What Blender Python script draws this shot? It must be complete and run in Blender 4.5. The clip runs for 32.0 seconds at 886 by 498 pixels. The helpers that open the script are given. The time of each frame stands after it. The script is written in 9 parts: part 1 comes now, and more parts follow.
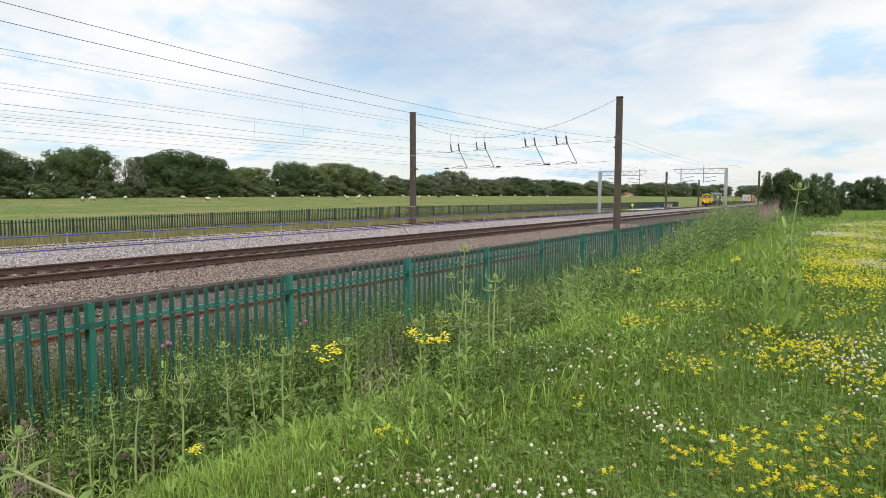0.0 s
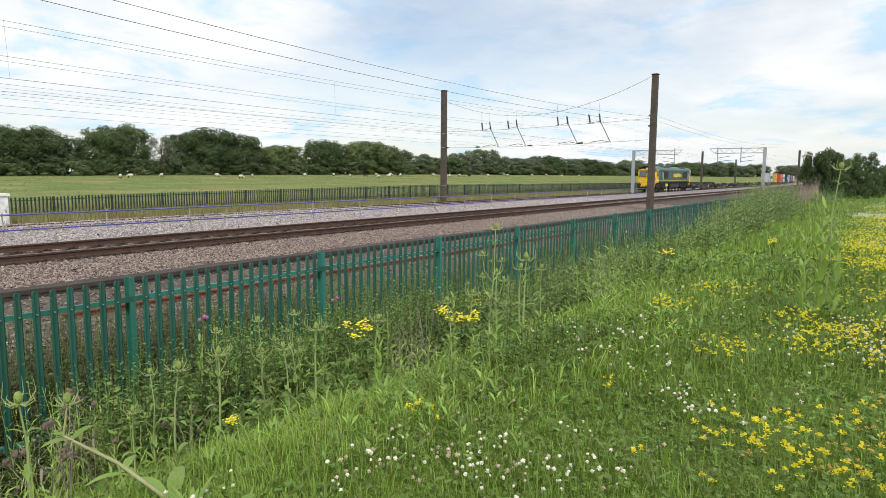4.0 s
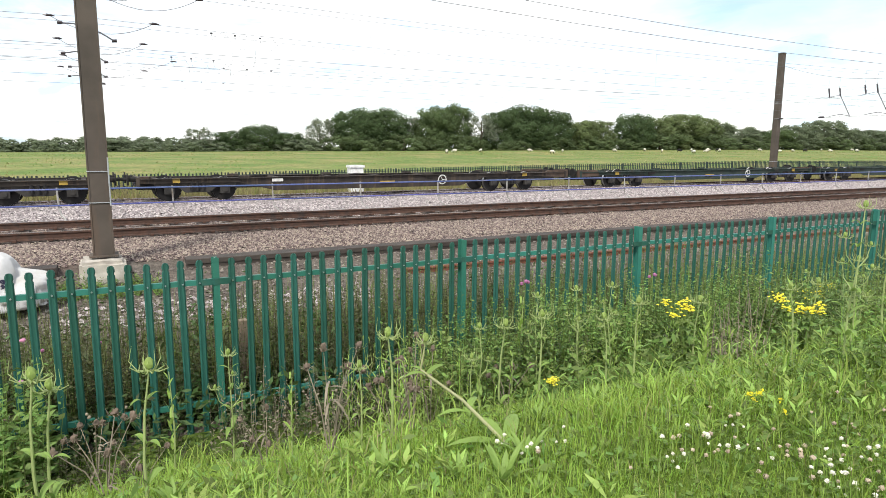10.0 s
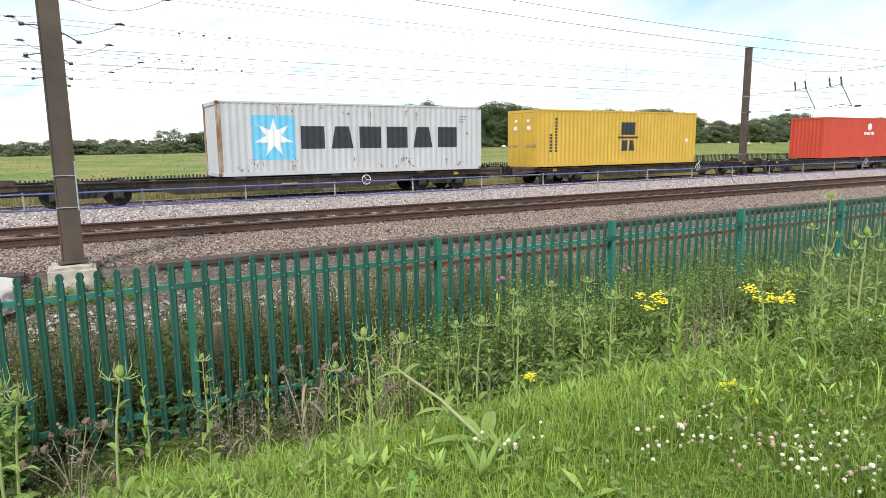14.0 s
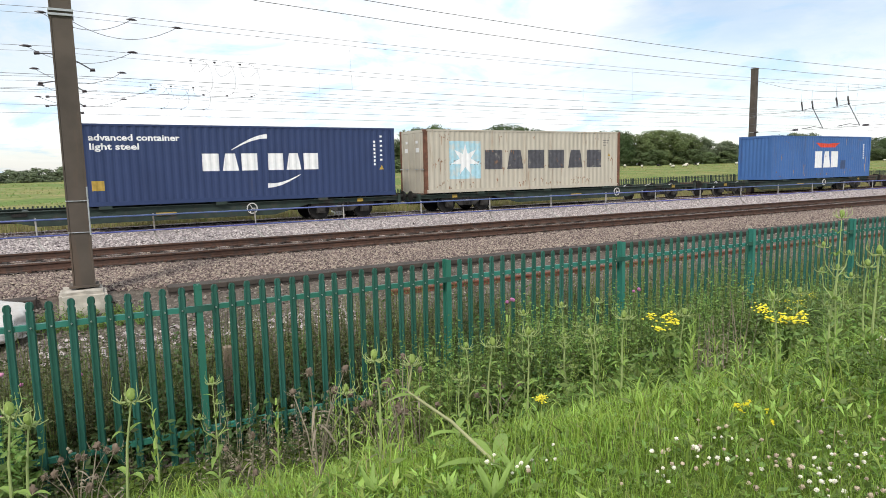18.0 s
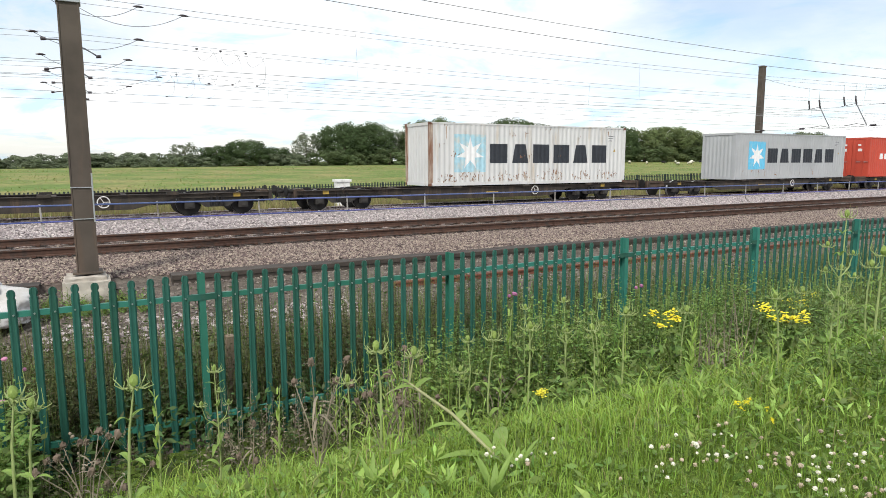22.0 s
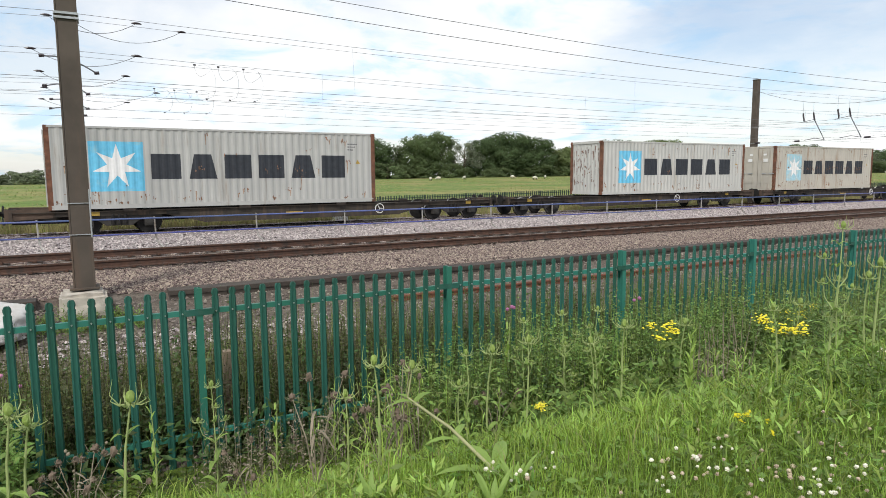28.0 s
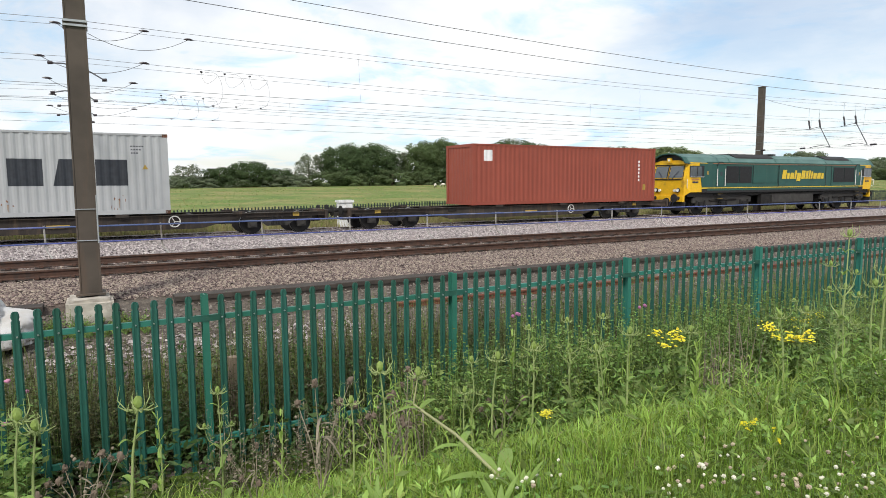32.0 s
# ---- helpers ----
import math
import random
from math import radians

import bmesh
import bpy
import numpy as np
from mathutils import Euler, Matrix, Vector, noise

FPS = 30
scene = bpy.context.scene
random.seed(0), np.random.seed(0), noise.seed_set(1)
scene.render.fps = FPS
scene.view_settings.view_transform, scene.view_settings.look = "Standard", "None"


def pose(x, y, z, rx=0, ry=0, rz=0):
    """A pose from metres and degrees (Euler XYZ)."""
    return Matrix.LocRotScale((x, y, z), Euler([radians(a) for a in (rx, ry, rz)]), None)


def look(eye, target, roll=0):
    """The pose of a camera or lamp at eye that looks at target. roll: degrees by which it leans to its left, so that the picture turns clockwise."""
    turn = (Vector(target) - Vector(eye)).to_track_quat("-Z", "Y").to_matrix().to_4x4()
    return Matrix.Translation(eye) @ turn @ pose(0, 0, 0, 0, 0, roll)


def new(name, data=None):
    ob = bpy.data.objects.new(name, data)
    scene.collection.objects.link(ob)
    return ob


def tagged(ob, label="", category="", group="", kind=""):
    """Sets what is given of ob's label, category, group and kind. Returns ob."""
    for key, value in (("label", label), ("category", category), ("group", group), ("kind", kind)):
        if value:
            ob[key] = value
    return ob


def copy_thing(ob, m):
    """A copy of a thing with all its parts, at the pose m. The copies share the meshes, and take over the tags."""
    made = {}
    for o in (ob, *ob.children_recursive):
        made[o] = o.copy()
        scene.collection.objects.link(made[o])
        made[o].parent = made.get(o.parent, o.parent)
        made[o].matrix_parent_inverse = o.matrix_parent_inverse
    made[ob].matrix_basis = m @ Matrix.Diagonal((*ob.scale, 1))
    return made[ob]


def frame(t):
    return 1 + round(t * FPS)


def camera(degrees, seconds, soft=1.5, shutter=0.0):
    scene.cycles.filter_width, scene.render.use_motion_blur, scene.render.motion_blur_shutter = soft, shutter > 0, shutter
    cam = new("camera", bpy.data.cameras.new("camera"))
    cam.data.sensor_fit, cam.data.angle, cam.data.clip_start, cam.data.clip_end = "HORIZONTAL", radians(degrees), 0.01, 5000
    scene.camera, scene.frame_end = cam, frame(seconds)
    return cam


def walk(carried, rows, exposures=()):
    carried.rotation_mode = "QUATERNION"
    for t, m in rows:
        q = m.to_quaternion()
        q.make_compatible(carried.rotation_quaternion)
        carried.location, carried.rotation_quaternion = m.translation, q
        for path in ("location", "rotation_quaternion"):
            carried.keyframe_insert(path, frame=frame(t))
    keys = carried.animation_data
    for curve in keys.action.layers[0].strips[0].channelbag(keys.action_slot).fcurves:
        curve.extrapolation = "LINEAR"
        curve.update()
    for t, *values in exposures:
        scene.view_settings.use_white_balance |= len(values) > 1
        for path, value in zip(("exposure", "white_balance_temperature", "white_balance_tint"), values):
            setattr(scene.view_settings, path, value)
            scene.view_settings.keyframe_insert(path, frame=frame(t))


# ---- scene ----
cam = camera(68.8, 32.0, soft=0.8)
PATH = [
    (0, (0.517, -0.033, 2.888), (-0.578, 1.633, 2.723), 0.1),
    (0.5, (0.516, -0.028, 2.885), (-0.583, 1.636, 2.728), -0.3),
    (1, (0.508, -0.026, 2.882), (-0.591, 1.636, 2.701), -0.3),
    (1.5, (0.506, -0.022, 2.877), (-0.597, 1.634, 2.68), -0.1),
    (2, (0.519, -0.044, 2.885), (-0.59, 1.608, 2.674), 0.0),
    (2.5, (0.516, -0.039, 2.88), (-0.603, 1.604, 2.665), 0.1),
    (4.5, (0.52, -0.056, 2.884), (-0.673, 1.533, 2.653), 0.3),
    (5, (0.509, -0.056, 2.879), (-0.712, 1.511, 2.651), 0.2),
    (5.5, (0.493, -0.065, 2.875), (-0.752, 1.483, 2.647), 0.4),
    (6, (0.488, -0.085, 2.871), (-0.817, 1.413, 2.636), 0.5),
    (6.5, (0.47, -0.103, 2.872), (-0.919, 1.315, 2.628), 0.7),
    (7, (0.452, -0.123, 2.866), (-1.04, 1.186, 2.619), 0.7),
    (7.5, (0.435, -0.16, 2.855), (-1.159, 1.022, 2.607), 0.9),
    (8, (0.408, -0.174, 2.846), (-1.281, 0.866, 2.591), -0.1),
    (8.5, (0.396, -0.184, 2.841), (-1.358, 0.735, 2.557), -0.1),
    (9, (0.404, -0.183, 2.841), (-1.367, 0.7, 2.551), -0.2),
    (9.5, (0.396, -0.176, 2.835), (-1.37, 0.713, 2.533), -0.0),
    (10, (0.401, -0.175, 2.837), (-1.353, 0.735, 2.528), 0.3),
    (10.5, (0.406, -0.174, 2.838), (-1.331, 0.767, 2.526), 0.8),
    (11, (0.402, -0.171, 2.837), (-1.327, 0.783, 2.516), 0.8),
    (11.5, (0.405, -0.168, 2.835), (-1.317, 0.793, 2.501), 0.4),
    (12, (0.4, -0.167, 2.837), (-1.322, 0.806, 2.542), 0.3),
    (12.5, (0.403, -0.174, 2.838), (-1.319, 0.806, 2.563), 0.2),
    (13, (0.402, -0.171, 2.835), (-1.318, 0.805, 2.537), 0.1),
    (13.5, (0.404, -0.166, 2.838), (-1.315, 0.807, 2.521), -0.2),
    (14, (0.403, -0.162, 2.842), (-1.316, 0.811, 2.526), -0.6),
    (14.5, (0.404, -0.171, 2.838), (-1.316, 0.802, 2.537), -0.7),
    (15, (0.402, -0.175, 2.838), (-1.327, 0.794, 2.569), -0.8),
    (15.5, (0.402, -0.173, 2.838), (-1.333, 0.792, 2.594), -1.0),
    (17.5, (0.403, -0.171, 2.836), (-1.338, 0.784, 2.598), -1.3),
    (18, (0.402, -0.171, 2.836), (-1.337, 0.785, 2.589), -1.1),
    (18.5, (0.409, -0.172, 2.839), (-1.329, 0.786, 2.587), -1.1),
    (19, (0.407, -0.172, 2.836), (-1.329, 0.79, 2.583), -1.2),
    (19.5, (0.404, -0.171, 2.834), (-1.331, 0.791, 2.577), -1.1),
    (20, (0.405, -0.171, 2.831), (-1.33, 0.785, 2.556), -0.5),
    (20.5, (0.4, -0.167, 2.833), (-1.335, 0.785, 2.541), -0.2),
    (21, (0.405, -0.175, 2.833), (-1.33, 0.778, 2.548), -0.1),
    (21.5, (0.406, -0.177, 2.832), (-1.332, 0.774, 2.557), -0.2),
    (22, (0.403, -0.176, 2.834), (-1.338, 0.771, 2.566), -0.1),
    (22.5, (0.401, -0.177, 2.836), (-1.342, 0.775, 2.598), -0.2),
    (23, (0.404, -0.179, 2.841), (-1.34, 0.776, 2.626), -0.3),
    (23.5, (0.405, -0.182, 2.835), (-1.34, 0.772, 2.625), -0.3),
    (24, (0.407, -0.184, 2.84), (-1.339, 0.768, 2.629), -0.3),
    (24.5, (0.401, -0.178, 2.832), (-1.347, 0.772, 2.626), -0.3),
    (25, (0.404, -0.177, 2.835), (-1.345, 0.773, 2.629), -0.4),
    (25.5, (0.403, -0.18, 2.837), (-1.343, 0.773, 2.627), -0.4),
    (27.5, (0.403, -0.175, 2.836), (-1.339, 0.782, 2.616), -0.4),
    (28, (0.402, -0.176, 2.833), (-1.34, 0.78, 2.607), -0.4),
    (28.5, (0.406, -0.179, 2.841), (-1.336, 0.775, 2.608), -0.3),
    (29, (0.408, -0.181, 2.84), (-1.337, 0.771, 2.614), -0.4),
    (29.5, (0.403, -0.177, 2.841), (-1.343, 0.776, 2.629), -0.4),
    (30, (0.403, -0.178, 2.833), (-1.343, 0.779, 2.645), -0.5),
    (30.5, (0.407, -0.178, 2.837), (-1.339, 0.781, 2.654), -0.5),
    (31, (0.409, -0.181, 2.838), (-1.336, 0.776, 2.646), -0.4),
    (31.5, (0.41, -0.185, 2.836), (-1.338, 0.766, 2.633), -0.3),
    (32, (0.409, -0.189, 2.837), (-1.342, 0.756, 2.631), -0.3),
]
walk(cam, [(t, look(eye, target, roll)) for t, eye, target, roll in PATH],
     exposures=[(0, -0.20), (2.5, -0.20), (5, -0.12), (7, -0.04), (9, 0.31), (11, 0.32), (15, 0.16), (18, 0.03), (20, 0.10), (24, -0.02), (28, -0.09), (32, -0.08)])

# ---- world, sun ----
world = bpy.data.worlds.new("sky")
scene.world = world
world.use_nodes = True
wn, wl = world.node_tree.nodes, world.node_tree.links
wn.clear()
SUN_ELEV, SUN_ROT = radians(48), radians(130)


def wnode(kind, **kw):
    n = wn.new(kind)
    for k, v in kw.items():
        n.inputs[k].default_value = v
    return n


sky = wn.new("ShaderNodeTexSky")
sky.sky_type = "NISHITA"
sky.sun_disc = False
sky.sun_elevation, sky.sun_rotation = SUN_ELEV, SUN_ROT
sky.air_density, sky.dust_density, sky.ozone_density = 1.0, 1.0, 1.0
tc = wn.new("ShaderNodeTexCoord")
sep = wn.new("ShaderNodeSeparateXYZ")
wl.new(tc.outputs["Generated"], sep.inputs[0])
# cloud sheet: the direction is laid on a flat layer, so the clouds shrink towards the horizon
zc = wn.new("ShaderNodeMath"); zc.operation = "MAXIMUM"; zc.inputs[1].default_value = 0.0
wl.new(sep.outputs["Z"], zc.inputs[0])
za = wn.new("ShaderNodeMath"); za.operation = "ADD"; za.inputs[1].default_value = 0.16
wl.new(zc.outputs[0], za.inputs[0])
comb = wn.new("ShaderNodeCombineXYZ")
for axis in ("X", "Y"):
    dv = wn.new("ShaderNodeMath"); dv.operation = "DIVIDE"
    wl.new(sep.outputs[axis], dv.inputs[0]); wl.new(za.outputs[0], dv.inputs[1])
    wl.new(dv.outputs[0], comb.inputs[axis])
n1 = wnode("ShaderNodeTexNoise", Scale=0.55, Detail=8.0, Roughness=0.55, Distortion=0.25)
n2 = wnode("ShaderNodeTexNoise", Scale=1.9, Detail=9.0, Roughness=0.58, Distortion=0.4)
wl.new(comb.outputs[0], n1.inputs["Vector"]); wl.new(comb.outputs[0], n2.inputs["Vector"])
cover = wn.new("ShaderNodeMapRange"); cover.interpolation_type = "SMOOTHSTEP"
cover.inputs["From Min"].default_value, cover.inputs["From Max"].default_value = 0.42, 0.60
cover.inputs["To Min"].default_value, cover.inputs["To Max"].default_value = 0.55, 1.0
wl.new(n1.outputs["Fac"], cover.inputs["Value"])
# thin gap in the cloud sheet to the north-west
gapd = wn.new("ShaderNodeVectorMath"); gapd.operation = "DISTANCE"; gapd.inputs[1].default_value = (-1.38, 2.2, 0)
nw = wnode("ShaderNodeTexNoise", Scale=1.3, Detail=5.0, Roughness=0.6)
wl.new(comb.outputs[0], nw.inputs["Vector"])
wl.new(comb.outputs[0], gapd.inputs[0])
gsum = wn.new("ShaderNodeMath"); gsum.operation = "MULTIPLY_ADD"; gsum.inputs[1].default_value = 1.7
wl.new(nw.outputs["Fac"], gsum.inputs[0]); wl.new(gapd.outputs["Value"], gsum.inputs[2])
gap = wn.new("ShaderNodeMapRange"); gap.interpolation_type = "SMOOTHSTEP"
gap.inputs["From Min"].default_value, gap.inputs["From Max"].default_value = 1.0, 1.75
gap.inputs["To Min"].default_value, gap.inputs["To Max"].default_value = 0.46, 1.0
wl.new(gsum.outputs[0], gap.inputs["Value"])
cov2 = wn.new("ShaderNodeMath"); cov2.operation = "MULTIPLY"
wl.new(cover.outputs[0], cov2.inputs[0]); wl.new(gap.outputs[0], cov2.inputs[1])
shade = wn.new("ShaderNodeValToRGB")
shade.color_ramp.elements[0].position, shade.color_ramp.elements[0].color = 0.34, (5.0, 6.55, 7.9, 1)
shade.color_ramp.elements[1].position, shade.color_ramp.elements[1].color = 0.60, (7.7, 7.7, 7.7, 1)
e_ = shade.color_ramp.elements.new(0.47); e_.color = (7.35, 7.5, 7.6, 1)
wl.new(n2.outputs["Fac"], shade.inputs["Fac"])
mixc = wn.new("ShaderNodeMix"); mixc.data_type = "RGBA"
wl.new(cov2.outputs[0], mixc.inputs["Factor"])
wl.new(sky.outputs[0], mixc.inputs[6]); wl.new(shade.outputs[0], mixc.inputs[7])
bg = wnode("ShaderNodeBackground", Strength=0.15)
wl.new(mixc.outputs[2], bg.inputs["Color"])
wo = wn.new("ShaderNodeOutputWorld")
wl.new(bg.outputs[0], wo.inputs["Surface"])

sun = new("sun", bpy.data.lights.new("sun", "SUN"))
sun.data.energy, sun.data.angle, sun.data.color = 3.0, radians(10), (1.0, 0.96, 0.9)
sun_dir = Vector((math.sin(SUN_ROT) * math.cos(SUN_ELEV), math.cos(SUN_ROT) * math.cos(SUN_ELEV), math.sin(SUN_ELEV)))
sun.matrix_world = look(sun_dir * 100, (0, 0, 0))

# ---- materials ----
_mats = {}


def mat(name, colour, rough=0.7, metal=0.0, var=0.18, scale=6.0, bump=0.15, bscale=40.0, dirt=None, dirt_amt=0.5, dirt_scale=2.0,
        random_obj=0.0, spec=0.4, streak=False, island=0.0, trans=0.0, backlit=0.0):
    """Principled material with two scales of variation, dirt with a shape of its own, and fine relief."""
    if name in _mats:
        return _mats[name]
    m = bpy.data.materials.new(name)
    m.use_nodes = True
    nt = m.node_tree
    N, L = nt.nodes, nt.links
    b = N["Principled BSDF"]
    b.inputs["Roughness"].default_value, b.inputs["Metallic"].default_value = rough, metal
    b.inputs["Specular IOR Level"].default_value = spec
    if trans:
        b.inputs["Transmission Weight"].default_value = trans
    co = N.new("ShaderNodeTexCoord")
    no = N.new("ShaderNodeTexNoise")
    no.inputs["Scale"].default_value, no.inputs["Detail"].default_value = scale, 6
    L.new(co.outputs["Object"], no.inputs["Vector"])
    hsv = N.new("ShaderNodeHueSaturation")
    hsv.inputs["Color"].default_value = (*colour, 1)
    mr = N.new("ShaderNodeMapRange")
    mr.inputs["From Min"].default_value, mr.inputs["From Max"].default_value = 0.3, 0.7
    mr.inputs["To Min"].default_value, mr.inputs["To Max"].default_value = 1 - var, 1 + var
    L.new(no.outputs["Fac"], mr.inputs["Value"])
    val = mr.outputs[0]
    if random_obj or island:
        oi = N.new("ShaderNodeObjectInfo") if random_obj else N.new("ShaderNodeNewGeometry")
        amt = random_obj or island
        r2 = N.new("ShaderNodeMapRange")
        r2.inputs["To Min"].default_value, r2.inputs["To Max"].default_value = 1 - amt, 1 + amt
        L.new(oi.outputs["Random" if random_obj else "Random Per Island"], r2.inputs["Value"])
        mu = N.new("ShaderNodeMath"); mu.operation = "MULTIPLY"
        L.new(val, mu.inputs[0]); L.new(r2.outputs[0], mu.inputs[1])
        val = mu.outputs[0]
        r3 = N.new("ShaderNodeMapRange")
        r3.inputs["To Min"].default_value, r3.inputs["To Max"].default_value = 0.5 - amt * 0.06, 0.5 + amt * 0.06
        L.new(oi.outputs["Random" if random_obj else "Random Per Island"], r3.inputs["Value"])
        L.new(r3.outputs[0], hsv.inputs["Hue"])
    L.new(val, hsv.inputs["Value"])
    col = hsv.outputs[0]
    if dirt:
        nd = N.new("ShaderNodeTexNoise")
        nd.inputs["Scale"].default_value, nd.inputs["Detail"].default_value, nd.inputs["Roughness"].default_value = dirt_scale, 9, 0.65
        if streak:
            mp = N.new("ShaderNodeMapping")
            mp.inputs["Scale"].default_value = (1, 2.2, 0.25)
            L.new(co.outputs["Object"], mp.inputs[0]); L.new(mp.outputs[0], nd.inputs["Vector"])
        else:
            L.new(co.outputs["Object"], nd.inputs["Vector"])
        rd = N.new("ShaderNodeMapRange")
        rd.inputs["From Min"].default_value, rd.inputs["From Max"].default_value = 0.66 - 0.3 * dirt_amt, 0.78 - 0.2 * dirt_amt
        L.new(nd.outputs["Fac"], rd.inputs["Value"])
        mx = N.new("ShaderNodeMix"); mx.data_type = "RGBA"
        L.new(rd.outputs[0], mx.inputs["Factor"]); L.new(col, mx.inputs[6])
        mx.inputs[7].default_value = (*dirt, 1)
        col = mx.outputs[2]
    L.new(col, b.inputs["Base Color"])
    if backlit:
        tr = N.new("ShaderNodeBsdfTranslucent")
        L.new(col, tr.inputs["Color"])
        ms = N.new("ShaderNodeMixShader")
        ms.inputs[0].default_value = backlit
        L.new(b.outputs[0], ms.inputs[1]); L.new(tr.outputs[0], ms.inputs[2])
        L.new(ms.outputs[0], N["Material Output"].inputs["Surface"])
    if bump:
        nb = N.new("ShaderNodeTexNoise")
        nb.inputs["Scale"].default_value, nb.inputs["Detail"].default_value = bscale, 4
        L.new(co.outputs["Object"], nb.inputs["Vector"])
        bp = N.new("ShaderNodeBump")
        bp.inputs["Strength"].default_value, bp.inputs["Distance"].default_value = bump, 0.01
        L.new(nb.outputs["Fac"], bp.inputs["Height"])
        L.new(bp.outputs[0], b.inputs["Normal"])
    _mats[name] = m
    return m


def two_tone(name, a, b, scale, lo, hi, rough=0.95, fine=None, fscale=60.0, bump=0.5, bscale=30.0):
    """Ground: two colours by large noise, a third by fine noise, strong relief."""
    m = bpy.data.materials.new(name)
    m.use_nodes = True
    N, L = m.node_tree.nodes, m.node_tree.links
    p = N["Principled BSDF"]
    p.inputs["Roughness"].default_value, p.inputs["Specular IOR Level"].default_value = rough, 0.2
    co = N.new("ShaderNodeTexCoord")
    n = N.new("ShaderNodeTexNoise")
    n.inputs["Scale"].default_value, n.inputs["Detail"].default_value, n.inputs["Roughness"].default_value = scale, 8, 0.6
    L.new(co.outputs["Object"], n.inputs["Vector"])
    r = N.new("ShaderNodeMapRange")
    r.inputs["From Min"].default_value, r.inputs["From Max"].default_value = lo, hi
    L.new(n.outputs["Fac"], r.inputs["Value"])
    mx = N.new("ShaderNodeMix"); mx.data_type = "RGBA"
    mx.inputs[6].default_value, mx.inputs[7].default_value = (*a, 1), (*b, 1)
    L.new(r.outputs[0], mx.inputs["Factor"])
    f = N.new("ShaderNodeTexVoronoi")
    f.inputs["Scale"].default_value = fscale
    L.new(co.outputs["Object"], f.inputs["Vector"])
    m2 = N.new("ShaderNodeMix"); m2.data_type = "RGBA"
    m2.blend_type = "MULTIPLY"
    m2.inputs["Factor"].default_value = 0.7
    rgb = N.new("ShaderNodeMapRange")
    rgb.inputs["From Max"].default_value = 0.9
    rgb.inputs["To Min"].default_value, rgb.inputs["To Max"].default_value = 0.55, 1.35
    L.new(f.outputs["Color"], rgb.inputs["Value"])
    L.new(mx.outputs[2], m2.inputs[6]); L.new(rgb.outputs[0], m2.inputs[7])
    L.new(m2.outputs[2], p.inputs["Base Color"])
    nb = N.new("ShaderNodeTexNoise")
    nb.inputs["Scale"].default_value, nb.inputs["Detail"].default_value = bscale, 5
    L.new(co.outputs["Object"], nb.inputs["Vector"])
    bp = N.new("ShaderNodeBump")
    bp.inputs["Strength"].default_value, bp.inputs["Distance"].default_value = bump, 0.03
    L.new(nb.outputs["Fac"], bp.inputs["Height"]); L.new(bp.outputs[0], p.inputs["Normal"])
    return m


GRASS_GROUND = two_tone("meadow soil and turf", (0.080, 0.125, 0.023), (0.120, 0.175, 0.030), 1.2, 0.35, 0.65, bump=0.8)
FIELD = two_tone("pasture", (0.118, 0.178, 0.040), (0.235, 0.215, 0.080), 0.13, 0.42, 0.62, fscale=3.0, bump=0.6, bscale=2.0)
# ballast beds are darker than their stones: shade in the gaps put into colour
BALLAST_G = two_tone("brown ballast bed", (0.080, 0.063, 0.052), (0.125, 0.098, 0.083), 0.8, 0.35, 0.65, fscale=22.0, bump=1.0, bscale=26.0)
BALLAST_W = two_tone("pale ballast bed", (0.22, 0.195, 0.185), (0.31, 0.28, 0.265), 0.8, 0.35, 0.65, fscale=22.0, bump=1.0, bscale=26.0)
RUBBLE_G = two_tone("cess dirt and rubble", (0.095, 0.079, 0.063), (0.155, 0.132, 0.112), 1.5, 0.3, 0.7, fscale=25.0, bump=1.0)
VERGE = two_tone("dry verge", (0.22, 0.165, 0.09), (0.17, 0.165, 0.06), 0.7, 0.35, 0.65, fscale=8.0, bump=1.0, bscale=12.0)
STONE_B = mat("brown ballast stone", (0.218, 0.165, 0.141), 0.9, island=0.70, bump=0.3, bscale=60)
STONE_W = mat("fresh ballast stone", (0.370, 0.320, 0.312), 0.9, island=0.5, bump=0.3, bscale=60)
STONE_R = mat("rubble stone", (0.185, 0.158, 0.135), 0.9, island=0.5, bump=0.3, bscale=60)
TIMBER = mat("weathered timber", (0.20, 0.155, 0.11), 0.9, var=0.25, scale=4, bump=0.4)
PALE = mat("green powder coat", (0.019, 0.090, 0.067), 0.5, var=0.12, scale=3, bump=0.05, bscale=90, random_obj=0.14, dirt=(0.06, 0.10, 0.07), dirt_amt=0.25, dirt_scale=4)
# posts and rails: the coat made lighter, light on flat faces put into colour
POST_LIT = mat("green powder coat, lit tone", (0.030, 0.165, 0.122), 0.5, var=0.12, scale=3, bump=0.05, bscale=90, random_obj=0.14, dirt=(0.06, 0.10, 0.07), dirt_amt=0.25, dirt_scale=4)
FARPALE = mat("dark green far fence", (0.022, 0.038, 0.034), 0.6, random_obj=0.1)
BOLT = mat("galvanised bolt", (0.45, 0.5, 0.5), 0.4, metal=0.8, bump=0)
RAIL = mat("rusty rail", (0.080, 0.042, 0.029), 0.85, var=0.25, scale=12, dirt=(0.05, 0.036, 0.03), dirt_amt=0.6, dirt_scale=5)
RAILHEAD = mat("worn rail head", (0.22, 0.17, 0.145), 0.38, metal=0.6, var=0.15)
OLD_RAIL = mat("bright rust rail", (0.16, 0.060, 0.038), 0.9, var=0.3, scale=10)
CONCRETE = mat("weathered concrete", (0.33, 0.305, 0.27), 0.9, var=0.25, scale=5, dirt=(0.13, 0.12, 0.10), dirt_amt=0.75, bump=0.4)
